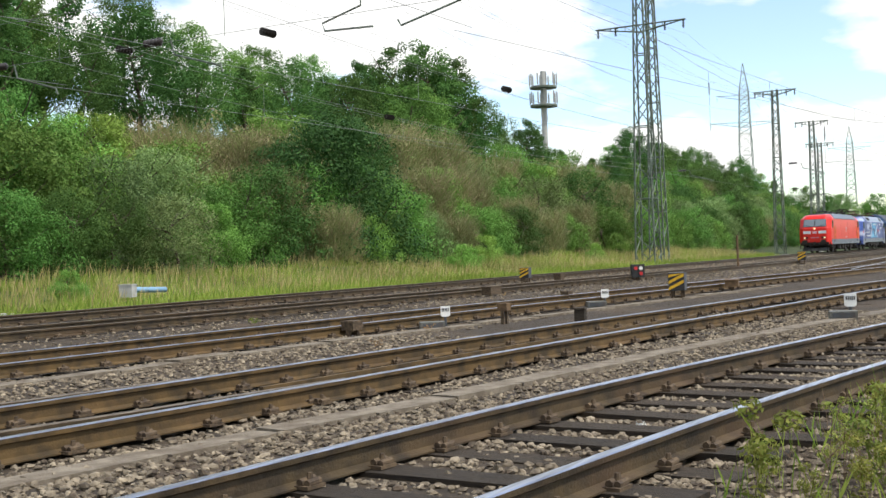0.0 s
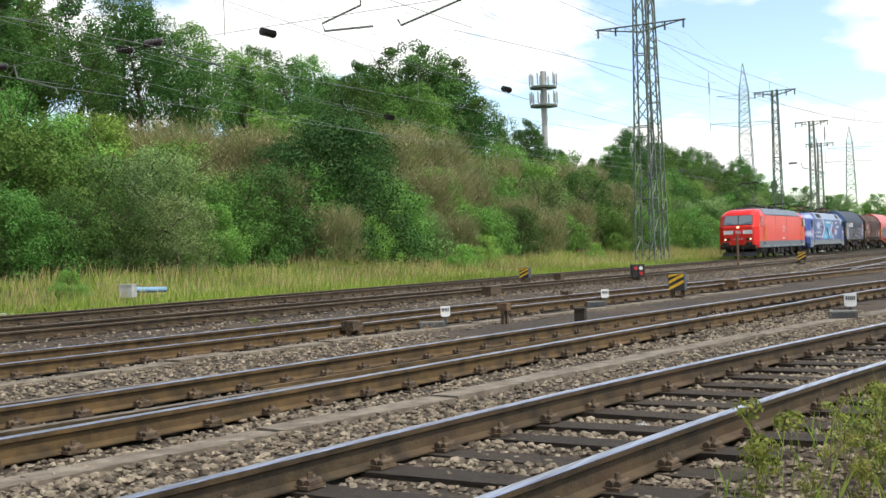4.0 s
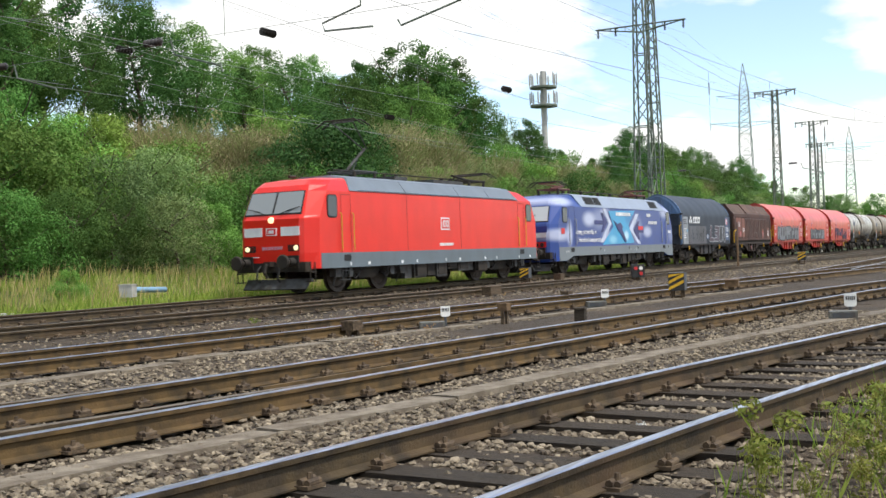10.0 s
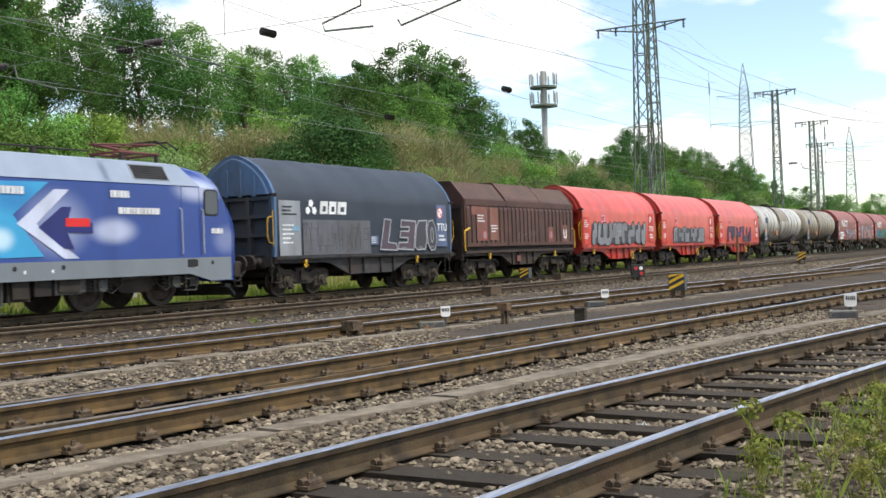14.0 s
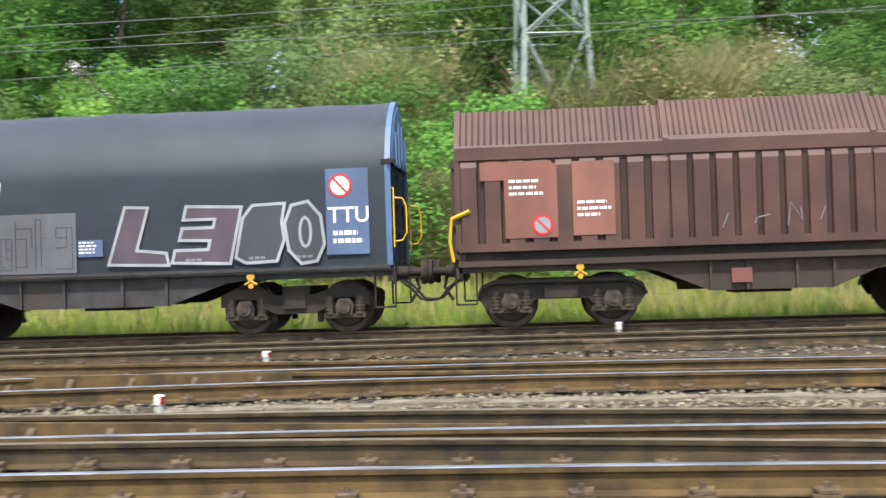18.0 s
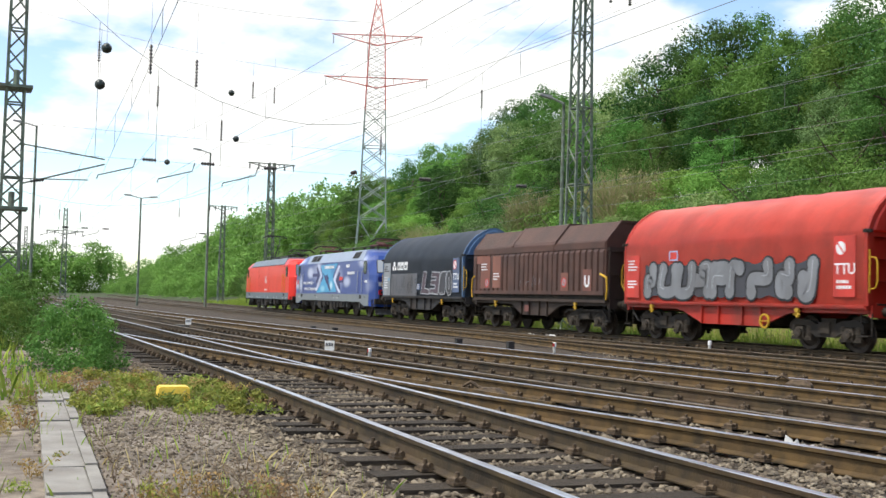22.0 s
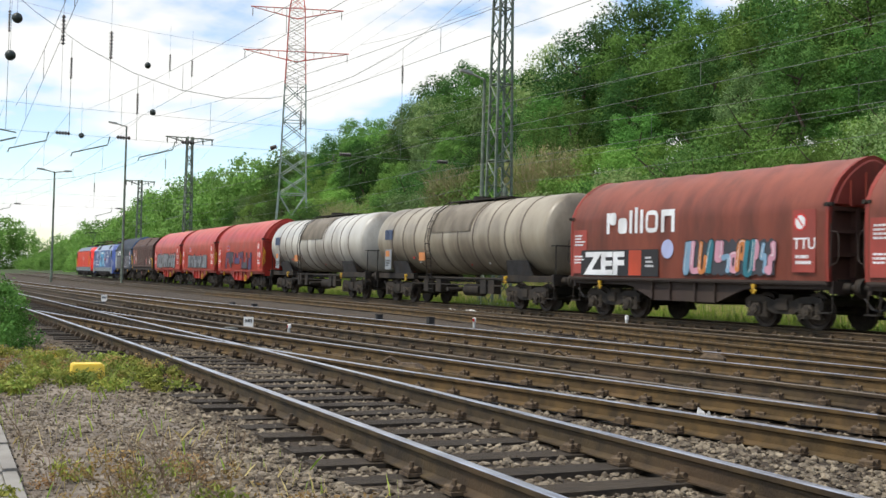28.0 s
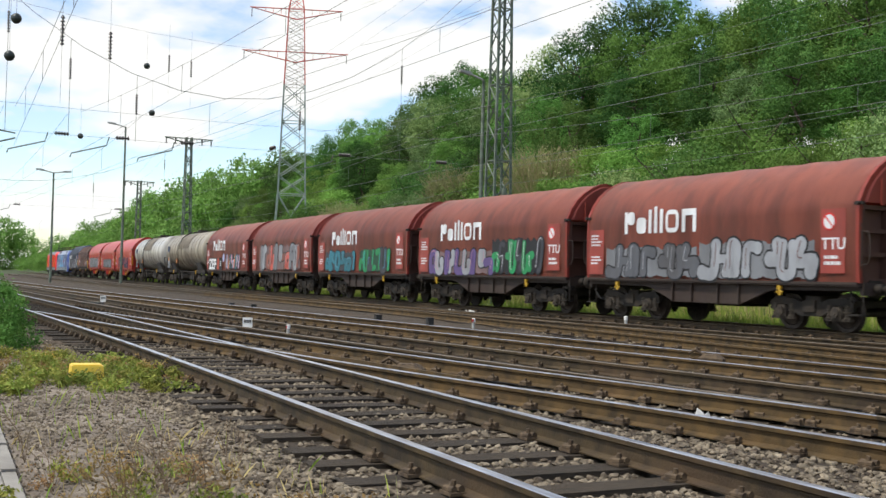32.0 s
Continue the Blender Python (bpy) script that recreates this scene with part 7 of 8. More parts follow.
def zef_wagon():
    w = brown_tarp_wagon(41, [(0.2, 3.7, 1.3, 2.25, (P_PALEBLUE, P_PINK, P_ORANGE, P_TEAL, P_PINK), P_SLATE, P_WHITE, 12)], dark_foot=True)
    zef = letters("ZEF", 0.92, P_WHITE, w, -4.6, 1.3, YS - 0.01, bold=0.04)
    zef.scale = (1.35, 1, 1)
    patch("orange_panel", w, paint("orange_red_panel", 196, 74, 44, 0.5, 0.2), rect(-2.35, -1.75, 1.26, 2.0), YS - 0.004)
    bars("small_print", w, P_WHITE, -1.55, 1.75, 3, 0.4, YS - 0.004, 0.06, 0.06, 3)
    patch("white_bubble", w, P_SOFTWHITE, disc(-0.55, 2.02, 0.27), YS - 0.004)
    return w


def tank_wagon(seed, skin):
    w = thing("tank_wagon", "stained grey tank wagon with riveted bands and a roof walkway", "goods wagon", "wagons of the train")
    R, zc, half = 1.42, 2.62, 7.1
    n = 36
    rings = []
    for x, k in ((-half - 0.16, 0.04), (-half - 0.12, 0.4), (-half - 0.02, 0.78), (-half + 0.07, 0.94), (-half + 0.16, 0.99), (-half + 0.3, 1.0), (half - 0.3, 1.0), (half - 0.16, 0.99), (half - 0.07, 0.94), (half + 0.02, 0.78), (half + 0.12, 0.4), (half + 0.16, 0.04)):
        rings.append([(x, R * k * math.cos(2 * math.pi * j / n), zc + R * k * math.sin(2 * math.pi * j / n)) for j in range(n)])
    bm = bmesh.new()
    loft(bm, rings)
    part("tank", bm, skin, w, "long round tank", smooth=True)
    for x in (-5.4, -4.3, -3.2, -1.9, -0.6, 0.7, 1.9, 3.1, 4.3, 5.4):
        bm = bmesh.new()
        ring = lambda xx, rr: [(xx, rr * math.cos(2 * math.pi * j / n), zc + rr * math.sin(2 * math.pi * j / n)) for j in range(n)]
        loft(bm, [ring(x - 0.04, R - 0.01), ring(x - 0.035, R + 0.014), ring(x + 0.035, R + 0.014), ring(x + 0.04, R - 0.01)], caps=False)
        part("tank_band", bm, P_BAND, w, smooth=True)
    bm = bmesh.new()
    loft(bm, [[(x, (R + 0.03) * math.cos(a), zc + (R + 0.03) * math.sin(a)) for a in np.linspace(radians(172), radians(112), 8)] for x in (-1.8, 1.7)], closed=False)
    bmesh.ops.solidify(bm, geom=bm.faces[:], thickness=0.03)
    part("heating_jacket", bm, P_JACKET, w, "raised plate along the tank's flank", smooth=True)
    bm = bmesh.new()
    box(bm, -2.1, 2.7, -0.4, 0.4, 4.08, 4.13)
    for x in np.linspace(-2.1, 2.7, 6):
        for s in (-0.4, 0.4):
            box(bm, x - 0.02, x + 0.02, s - 0.02, s + 0.02, 3.95, 4.12)
    cyl(bm, (0, 0, 3.95), (0, 0, 4.25), 0.35, 16)
    part("walkway", bm, P_UNDER, w, "walkway and dome")
    for x in (-4.9, 4.9):
        for s in (-1, 1):
            bm = bmesh.new()
            loft(bm, [[(x - 0.85, s * 1.05, 1.2), (x + 0.85, s * 1.05, 1.2), (x + 0.7, s * 1.22, 1.72), (x - 0.7, s * 1.22, 1.72)], [(x - 0.85, s * 1.1, 1.2), (x + 0.85, s * 1.1, 1.2), (x + 0.7, s * 1.27, 1.72), (x - 0.7, s * 1.27, 1.72)]])
            part("saddle", bm, P_SILLGREY, w)
    for e in (-1, 1):
        for y0, y1 in ((-1.15, -0.95), (-0.3, 0.3), (0.95, 1.15)):
            bm = bmesh.new()
            box(bm, min(e * 3.7, e * 7.4), max(e * 3.7, e * 7.4), y0, y1, 0.98, 1.2)
            part("frame_beam", bm, P_UNDER, w, bevel=0.01)
    for y, z in ((-0.9, 1.05), (0.9, 1.05), (-0.35, 0.95)):
        bm = bmesh.new()
        tube(bm, [(-3.8, y, z), (3.8, y, z)], 0.045, 8)
        part("frame_tube", bm, P_UNDER, w)
    for e in (-1, 1):
        bm = bmesh.new()
        box(bm, e * 7.36 - 0.06, e * 7.36 + 0.06, -1.3, 1.3, 0.9, 1.25)
        for s in (-1.2, 1.2):
            tube(bm, [(e * 7.38, s, 1.2), (e * 7.38, s, 2.2), (e * 7.1, s, 2.2)], 0.025)
        tube(bm, [(e * 7.38, -1.2, 2.2), (e * 7.38, 1.2, 2.2)], 0.025)
        part("end_platform", bm, P_UNDER, w)
    bm = bmesh.new()
    for d in (-0.2, 0.2):
        tube(bm, [(-1.75 + d, -1.3, 0.42), (-1.75 + d, -1.53, 2.5), (-1.75 + d, -1.42, 3.1), (-1.75 + d, -1.12, 3.65), (-1.75 + d, -0.45, 4.12)], 0.02)
    for k in range(11):
        z = 0.6 + k * 0.3
        y = -1.3 - 0.11 * (z - 0.42) if z < 2.5 else (-1.53 + (z - 2.5) * 0.18 if z < 3.1 else -1.42 + (z - 3.1) * 0.55)
        tube(bm, [(-1.95, y, z), (-1.55, y, z)], 0.015)
    part("ladder", bm, P_UNDER, w)
    patch("placard", w, P_NOTICEGREY, rect(-6.2, -5.55, 1.35, 2.2), -1.36, "notice plate with an orange plate")
    patch("hazard_plate", w, P_ORANGE, rect(-6.15, -5.75, 1.9, 2.15), -1.368)
    bars("small_print", w, P_BLACK, -6.15, 1.7, 3, 0.5, -1.368, 0.05, 0.05, 2)
    bars("logo_shape", w, P_LOGOBLUE, -6.1, 2.62, 1, 1.1, -1.425, 0.42, 0.1, 4, thick=0.02)
    for px, pz, m_ in ((-3.6, 2.0, P_BRIGHTRED), (-3.2, 1.85, P_WHITE), (1.1, 1.75, P_BRIGHTRED), (2.6, 1.8, P_WHITE), (-5.2, 1.45, P_BRIGHTRED)):
        yy = -math.sqrt(R * R - (pz - 0.2 - zc) ** 2) - 0.02
        patch("hazard_diamond", w, m_, disc(px, pz, 0.22, 4), yy, "diamond-shaped hazard label", 0.03)
    bm = bmesh.new()
    cyl(bm, (0.3, -0.7, 0.62), (1.5, -0.7, 0.62), 0.24, 14)
    part("air_tank", bm, P_UNDER, w, smooth=True)
    bm = bmesh.new()
    tube(bm, [(-0.2, 0, 1.25), (-0.2, 0, 0.7), (-0.2, -1.1, 0.6), (-0.2, -1.35, 0.62)], 0.09, 8)
    part("outlet_pipe", bm, P_UNDER, w)
    for x in (-2.4, -1.3, 2.4, 3.0):
        bm = bmesh.new()
        box(bm, x - 0.22, x + 0.22, -1.2, -0.9, 0.5, 1.0)
        part("brake_box", bm, P_UNDER, w, bevel=0.02)
    bm = bmesh.new()
    tube(bm, [(-3.8, -1.16, 0.8), (3.8, -1.16, 0.8)], 0.03)
    part("brake_rod", bm, P_UNDER, w)
    patch("hazard_plate", w, P_ORANGE, rect(-2.7, -2.15, 1.72, 2.05), -1.36, thick=0.05)
    end_gear(w, 7.4)
    running_gear(w, (-5.3, 5.3))
    for x in (-4.2, 4.2):
        piece("brake_lever", LEVER, w, pose(x, -1.25, 1.1))
    return w


def placed(v, offset):
    TRAIN.append((v, offset))
    return v


TRAIN = []
placed(red_loco(), -35.05)
placed(blue_loco(), -15.95)
placed(grey_wagon(), 0.0)
placed(brown_wagon(), 12.04)
placed(red_wagon(21, P_MIDGREY, P_SLATE, P_SILVER, -4.2, 3.6, 1.35, 2.35, 9, "grey rounded graffiti"), 24.08)
placed(red_wagon(22, P_MIDGREY, P_SLATE, P_SILVER, -3.3, 3.2, 1.3, 2.2, 8, "silver angular graffiti", True), 36.12)
placed(red_wagon(23, (P_DEEPPURPLE, P_SLATE, P_PLUMDARK), None, P_BLACK, -3.4, 3.0, 1.28, 2.3, 6, "dark purple graffiti", True, 4), 48.16)
placed(tank_wagon(31, P_TANK), 62.18)
placed(tank_wagon(32, P_TANKDARK), 78.18)
placed(zef_wagon(), 92.2)
placed(brown_tarp_wagon(42, [(-3.8, 3.7, 1.3, 2.65, (P_MIDGREY, P_SILVER, P_TARPBROWN, P_TARPRED), P_PINKGREY, P_SILVER, 11)], mark=False), 104.24)
placed(brown_tarp_wagon(43, [(-4.3, -0.5, 1.28, 2.2, P_TEAL, P_SLATE, P_PALEBLUE, 8), (0.2, 3.6, 1.28, 2.25, (P_GREEN, P_GREEN, P_SLATE), P_DARKGREEN, P_CYAN, 7)]), 116.28)
placed(brown_tarp_wagon(44, [(-4.4, 0.6, 1.25, 2.1, (P_PURPLE, P_SILVER), P_PINKGREY, P_PINK, 9), (0.6, 3.9, 1.25, 2.5, (P_GREEN, P_SLATE, P_GREEN), P_BLACK, P_WHITE, 8)]), 128.32)
placed(brown_tarp_wagon(45, [(-4.4, -0.2, 1.25, 2.1, P_MAZE, P_MIDGREY, P_SILVER, 7), (-0.1, 4.1, 1.25, 2.2, P_SILVER, P_MIDGREY, P_PINKGREY, 7)]), 140.36)


# ---- trackside things ----
S_WHITE = mat("chalky_white_paint", rgb(240, 240, 238), rgb(222, 221, 216), 0.6, 0, 8, 5, 0.1, 40)
S_BLACK = mat("flaked_black_paint", rgb(48, 48, 48), rgb(36, 36, 36), 0.6, 0, 8, 5, 0.15, 40)
S_GREY = mat("grey_box_paint", rgb(72, 76, 80), rgb(58, 62, 66), 0.6, 0, 5, 6, 0.15, 40, dirt=rgb(96, 78, 62), dirt_scale=3)
S_YELLOW = mat("flaked_yellow_paint", rgb(232, 186, 32), rgb(206, 160, 28), 0.55, 0, 9, 5, 0.15, 40, dirt=rgb(120, 92, 40), dirt_scale=5, dirt_amount=0.6)
S_RED = mat("signal_red_post_paint", rgb(206, 50, 52), rgb(180, 44, 46), 0.5, 0, 9, 5, 0.1, 40)
S_RUSTBOX = mat("rust_box", rgb(118, 94, 66), rgb(88, 68, 48), 0.8, 0, 8, 6, 0.3, 40)
S_BLUEGREY = mat("blue_grey_cast", rgb(114, 114, 107), rgb(88, 87, 80), 0.6, 0, 5, 6, 0.15, 40, dirt=rgb(90, 80, 70), dirt_scale=3)
S_PALEYELLOW = mat("yellow_plastic", rgb(238, 206, 78), rgb(222, 188, 66), 0.5, 0, 5, 6, 0.1, 40)


def at_ground(x, y, turn=0.0):
    return pose(x, y, ground_height(x, y), 0, 0, turn)


def striped_box(x, y, size, turn, label, lift=0.32):
    """A dwarf signal box on legs whose end is painted in yellow and black stripes."""
    t = thing("striped_signal_box", label, "dwarf signal", "striped boxes", m=at_ground(x, y, turn))
    L, W, H = size * 1.15, size * 0.9, size
    bm = bmesh.new()
    box(bm, 0, L, -W / 2, W / 2, lift, lift + H)
    part("body", bm, S_GREY, t, bevel=0.012)
    bm = bmesh.new()
    box(bm, -0.012, 0.0, -W / 2 + 0.01, W / 2 - 0.01, lift + 0.01, lift + H - 0.01)
    part("end_plate", bm, S_BLACK, t)
    for k in range(3):
        bm = bmesh.new()
        z = lift + H * (0.02 + k * 0.36)
        lo, hi, d = lift + 0.01, lift + H - 0.01, H * 0.17
        y0, y1, rise = -W / 2 + 0.01, W / 2 - 0.01, H * 0.42
        pts = [(y0, z + rise), (y1, z), (y1, z + d), (y0, z + rise + d)]
        pts = [(a, min(max(b, lo), hi)) for a, b in pts]
        if abs(pts[0][1] - pts[3][1]) + abs(pts[1][1] - pts[2][1]) > 0.01:
            loft(bm, [[(-0.018, a, b) for a, b in pts], [(-0.010, a, b) for a, b in pts]])
            part("yellow_stripe", bm, S_YELLOW, t)
    for px in (0.12 * L, 0.85 * L):
        for py in (-W * 0.3, W * 0.3):
            bm = bmesh.new()
            box(bm, px - 0.025, px + 0.025, py - 0.025, py + 0.025, -0.05, lift)
            part("leg", bm, M_CLIP, t)
    bm = bmesh.new()
    box(bm, 0.3 * L, 0.8 * L, -W * 0.2, W * 0.2, 0.0, 0.08)
    part("footing", bm, M_CLIP, t, bevel=0.01)
    bm = bmesh.new()
    for z in (0.3, 0.75):
        cyl(bm, (L, 0, lift + H * z), (L + 0.08 * size, 0, lift + H * z), 0.13 * size, 10)
    part("lens_hood", bm, S_BLACK, t)


for x, y in ((-13.2, 6.3), (-13.9, 9.2), (-14.2, 11.9), (7.6, 12.9), (-2.2, 14.6)):
    t = thing("point_lock", "rusty cast point lock beside the rail", "point gear", "point locks", m=at_ground(x, y, 10 * x))
    bm = bmesh.new()
    loft(bm, [[(-0.2 * k, -0.12 * k, z), (0.2 * k, -0.12 * k, z), (0.2 * k, 0.12 * k, z), (-0.2 * k, 0.12 * k, z)] for z, k in ((0.0, 1.0), (0.14, 0.95), (0.2, 0.55))])
    part("casting", bm, M_CLIP, t, bevel=0.012)
    bm = bmesh.new()
    tube(bm, [(0.1, 0.0, 0.18), (0.25, 0.02, 0.26), (0.34, 0.02, 0.2)], 0.025)
    part("lever", bm, M_CLIP, t)

striped_box(3.57, 6.08, 0.36, -8, "grey dwarf signal box with a yellow and black striped end", 0.14)
striped_box(27.0, 8.45, 0.42, 10, "grey dwarf signal box with a yellow and black striped end", 0.22)
striped_box(43.6, 20.0, 0.42, 10, "weathered signal box with an orange and black striped end", 0.2)
striped_box(68.0, 13.8, 0.5, 10, "small striped signal box far down the yard", 0.25)
striped_box(68.5, 9.0, 0.5, 10, "small striped signal box far down the yard", 0.25)


def number_sign(x, y, turn, size=0.165, high=0.31, with_box=True):
    t = thing("number_sign", "white point number plate on a short grey post", "sign", "number plates of the points", m=at_ground(x, y, turn))
    bm = bmesh.new()
    cyl(bm, (0, 0, -0.05), (0, 0, high - 0.05), 0.025, 8)
    part("post", bm, S_GREY, t)
    bm = bmesh.new()
    s = size / 2
    pts = [(-s, high - s), (-s * 0.6, high - size * 0.62), (s * 0.6, high - size * 0.62), (s, high - s), (s, high + s), (-s, high + s)]
    loft(bm, [[(px, -0.03, pz) for px, pz in pts], [(px, -0.012, pz) for px, pz in pts]])
    part("plate", bm, S_WHITE, t, "white plate with number bars")
    bm = bmesh.new()
    for k in range(5):
        box(bm, -s * 0.75 + k * s * 0.32, -s * 0.75 + k * s * 0.32 + s * 0.2, -0.034, -0.03, high - 0.01, high + s * 0.55)
    part("number_bars", bm, S_BLACK, t)
    if with_box:
        b = thing("point_machine", "low blue-grey cast point machine box beside the rail", "point machine", "point machines", m=at_ground(x - 0.35, y - 0.05, turn))
        bm = bmesh.new()
        box(bm, -0.32, 0.1, -0.15, 0.15, 0.0, 0.15)
        part("housing", bm, S_BLUEGREY, b, bevel=0.03)
        bm = bmesh.new()
        box(bm, -0.28, 0.06, -0.165, -0.15, 0.05, 0.13)
        part("cover_plate", bm, S_GREY, b)
        bm = bmesh.new()
        tube(bm, [(-0.1, 0.15, 0.1), (-0.1, 1.2, 0.08)], 0.025)
        part("point_rod", bm, M_CLIP, b)


number_sign(17.9, 9.75, -55)
number_sign(24.2, 9.2, -60)
number_sign(19.8, 3.35, -75, 0.19)
number_sign(-22.4, 7.15, 65, 0.19, 0.28)
number_sign(-40.0, 7.7, 70, 0.19, 0.28)


def marker_post(x, y, h, r, label, red=True, turn=0):
    t = thing("marker_post", label, "marker post", "white marker posts", m=at_ground(x, y, turn))
    bm = bmesh.new()
    cyl(bm, (0, 0, -0.05), (0, 0, h * 0.6), r * 0.8, 12)
    part("foot", bm, M_CONCRETE, t, smooth=True)
    bm = bmesh.new()
    cyl(bm, (0, 0, h * 0.6), (0, 0, h * 0.95), r, 14)
    cyl(bm, (0, 0, h * 0.95), (0, 0, h), r, 14, r * 0.6)
    part("cap", bm, S_WHITE, t, smooth=True)
    if red:
        bm = bmesh.new()
        ring = [(r * 1.04 * math.cos(a), r * 1.04 * math.sin(a)) for a in np.linspace(radians(110), radians(250), 8)]
        loft(bm, [[(px, py, z) for px, py in ring] for z in (h * 0.61, h * 0.93)], closed=False)
        bmesh.ops.solidify(bm, geom=bm.faces[:], thickness=0.004)
        part("red_face", bm, S_RED, t, "red painted face")


marker_post(-3.56, 5.42, 0.38, 0.05, "white marker post with a red painted face between tracks", turn=180)
marker_post(-3.4, 10.6, 0.22, 0.045, "white marker post with a red painted face between tracks", turn=180)
marker_post(-3.7, 16.2, 0.2, 0.055, "small white marker post with red edge", turn=180)
marker_post(1.45, 20.1, 0.3, 0.05, "small white marker post", False)
marker_post(-26.3, 14.35, 0.26, 0.05, "white marker post with a pink face", turn=90)
marker_post(-27.8, 20.2, 0.3, 0.06, "small white marker post", False)
marker_post(-23.2, 8.28, 0.2, 0.045, "white marker post with a red painted face", turn=60)


def small_box(name, x, y, sx, sy, sz, material, label, turn=0, lift=0.0, legs=False):
    t = thing(name, label, name.replace("_", " "), "boxes between the tracks", m=at_ground(x, y, turn))
    bm = bmesh.new()
    box(bm, -sx / 2, sx / 2, -sy / 2, sy / 2, lift, lift + sz)
    part("housing", bm, material, t, bevel=0.015)
    bm = bmesh.new()
    box(bm, -sx * 0.54, sx * 0.54, -sy * 0.54, sy * 0.54, lift + sz, lift + sz + 0.03)
    part("lid", bm, material, t, bevel=0.008)
    if legs:
        for px in (-sx * 0.38, sx * 0.38):
            bm = bmesh.new()
            box(bm, px - 0.03, px + 0.03, -0.03, 0.03, -0.05, lift)
            part("leg", bm, M_CLIP, t)


small_box("cable_box", 0.85, 15.6, 0.4, 0.26, 0.1, M_CLIP, "rusty cable box on a short leg", 0, 0.16, True)
small_box("cable_box", 31.5, 8.3, 0.9, 0.35, 0.16, S_RUSTBOX, "rusty cable box on legs beside the points", 12, 0.14, True)
small_box("cable_box", 15.8, 10.3, 0.3, 0.22, 0.12, M_CLIP, "rusty junction box at the rail", 0, 0.12, True)
small_box("junction_post", 18.7, 9.0, 0.18, 0.18, 0.1, S_RUSTBOX, "short rusty post with a square head", 0, 0.24, True)
small_box("junction_post", 19.4, 7.85, 0.2, 0.18, 0.22, M_SLEEPER, "stumpy dark wooden post between tracks", 10)
small_box("junction_post", 43.0, 18.2, 0.4, 0.3, 0.3, M_CLIP, "dark rusty point box beyond the tracks", 0, 0.05)
small_box("junction_post", 31.0, 15.3, 0.7, 0.3, 0.22, M_CLIP, "rusty point lever frame", 0, 0.05)
small_box("junction_post", 26.4, 11.0, 0.3, 0.2, 0.2, M_CLIP, "rusty junction box beside the rail", 0, 0.05)
for x, y in ((-38.8, 11.75), (-37.3, 12.05), (-28.7, 12.75), (-27.2, 13.55)):
    small_box("junction_post", x, y, 0.16, 0.16, 0.21, S_BLACK, "short black point post between tracks", 0)
small_box("equipment_case", 27.2, 26.0, 0.46, 0.4, 0.38, M_CONCRETE, "pale equipment case standing askew in the grass", 24, 0.3)
bm = bmesh.new()
pipe = thing("pipe", "long pale blue pipe lying in the grass", "pipe", m=at_ground(28.2, 26.2))
cyl(bm, (-0.5, 0, 0.5), (1.0, 0.1, 0.45), 0.09, 12)
part("tube", bm, P_PALEBLUE, pipe, smooth=True)


def dwarf_lights(x, y):
    t = thing("dwarf_signal", "black dwarf signal with two red-white lenses", "dwarf signal", m=at_ground(x, y, -60))
    bm = bmesh.new()
    box(bm, -0.25, 0.25, -0.15, 0.15, 0.15, 0.65)
    part("housing", bm, S_BLACK, t, bevel=0.02)
    for px, pz, m_ in ((-0.1, 0.5, S_RED), (0.1, 0.5, S_WHITE), (0.1, 0.3, S_RED)):
        bm = bmesh.new()
        cyl(bm, (px, -0.2, pz), (px, -0.15, pz), 0.07, 12)
        part("lens", bm, m_, t)
    bm = bmesh.new()
    box(bm, -0.05, 0.05, -0.05, 0.05, -0.05, 0.2)
    part("post", bm, M_CLIP, t)


dwarf_lights(43.2, 15.0)
bm = bmesh.new()
rod = thing("marker_stake", "tall rusty steel stake between the tracks", "stake", m=at_ground(61.6, 15.8))
cyl(bm, (0, 0, -0.1), (0, 0, 1.75), 0.06, 8)
part("shaft", bm, S_RUSTBOX, rod)


def paper(x, y, z, size, turn, label):
    rr = random.Random(int(x * 10))
    bm = bmesh.new()
    n = 5
    g = [[bm.verts.new(((i / n - 0.5) * size + rr.uniform(-0.02, 0.02), (j / n - 0.5) * size * 0.8, abs(rr.gauss(0, 0.3)) * size * (0.4 + 0.35 * (i in (1, 2))))) for j in range(n + 1)] for i in range(n + 1)]
    for i in range(n):
        for j in range(n):
            bm.faces.new((g[i][j], g[i + 1][j], g[i + 1][j + 1], g[i][j + 1]))
    bmesh.ops.solidify(bm, geom=bm.faces[:], thickness=0.003)
    ob = new("paper_scrap", mesh_of("paper_scrap", bm, S_WHITE))
    ob.matrix_basis = pose(x, y, z, 0, 0, turn)
    tagged(ob, label, "litter", "scraps of paper")


paper(-8.15, 6.75, -0.13, 0.24, 30, "crumpled white paper lying against the rail")
paper(-36.8, 20.0, -0.2, 0.45, 10, "white paper scrap on the ballast")
paper(8.05, 2.85, -0.2, 0.09, 10, "white paper scrap between the sleepers")
paper(-39.2, 20.4, -0.2, 0.3, 80, "white paper scrap on the ballast")


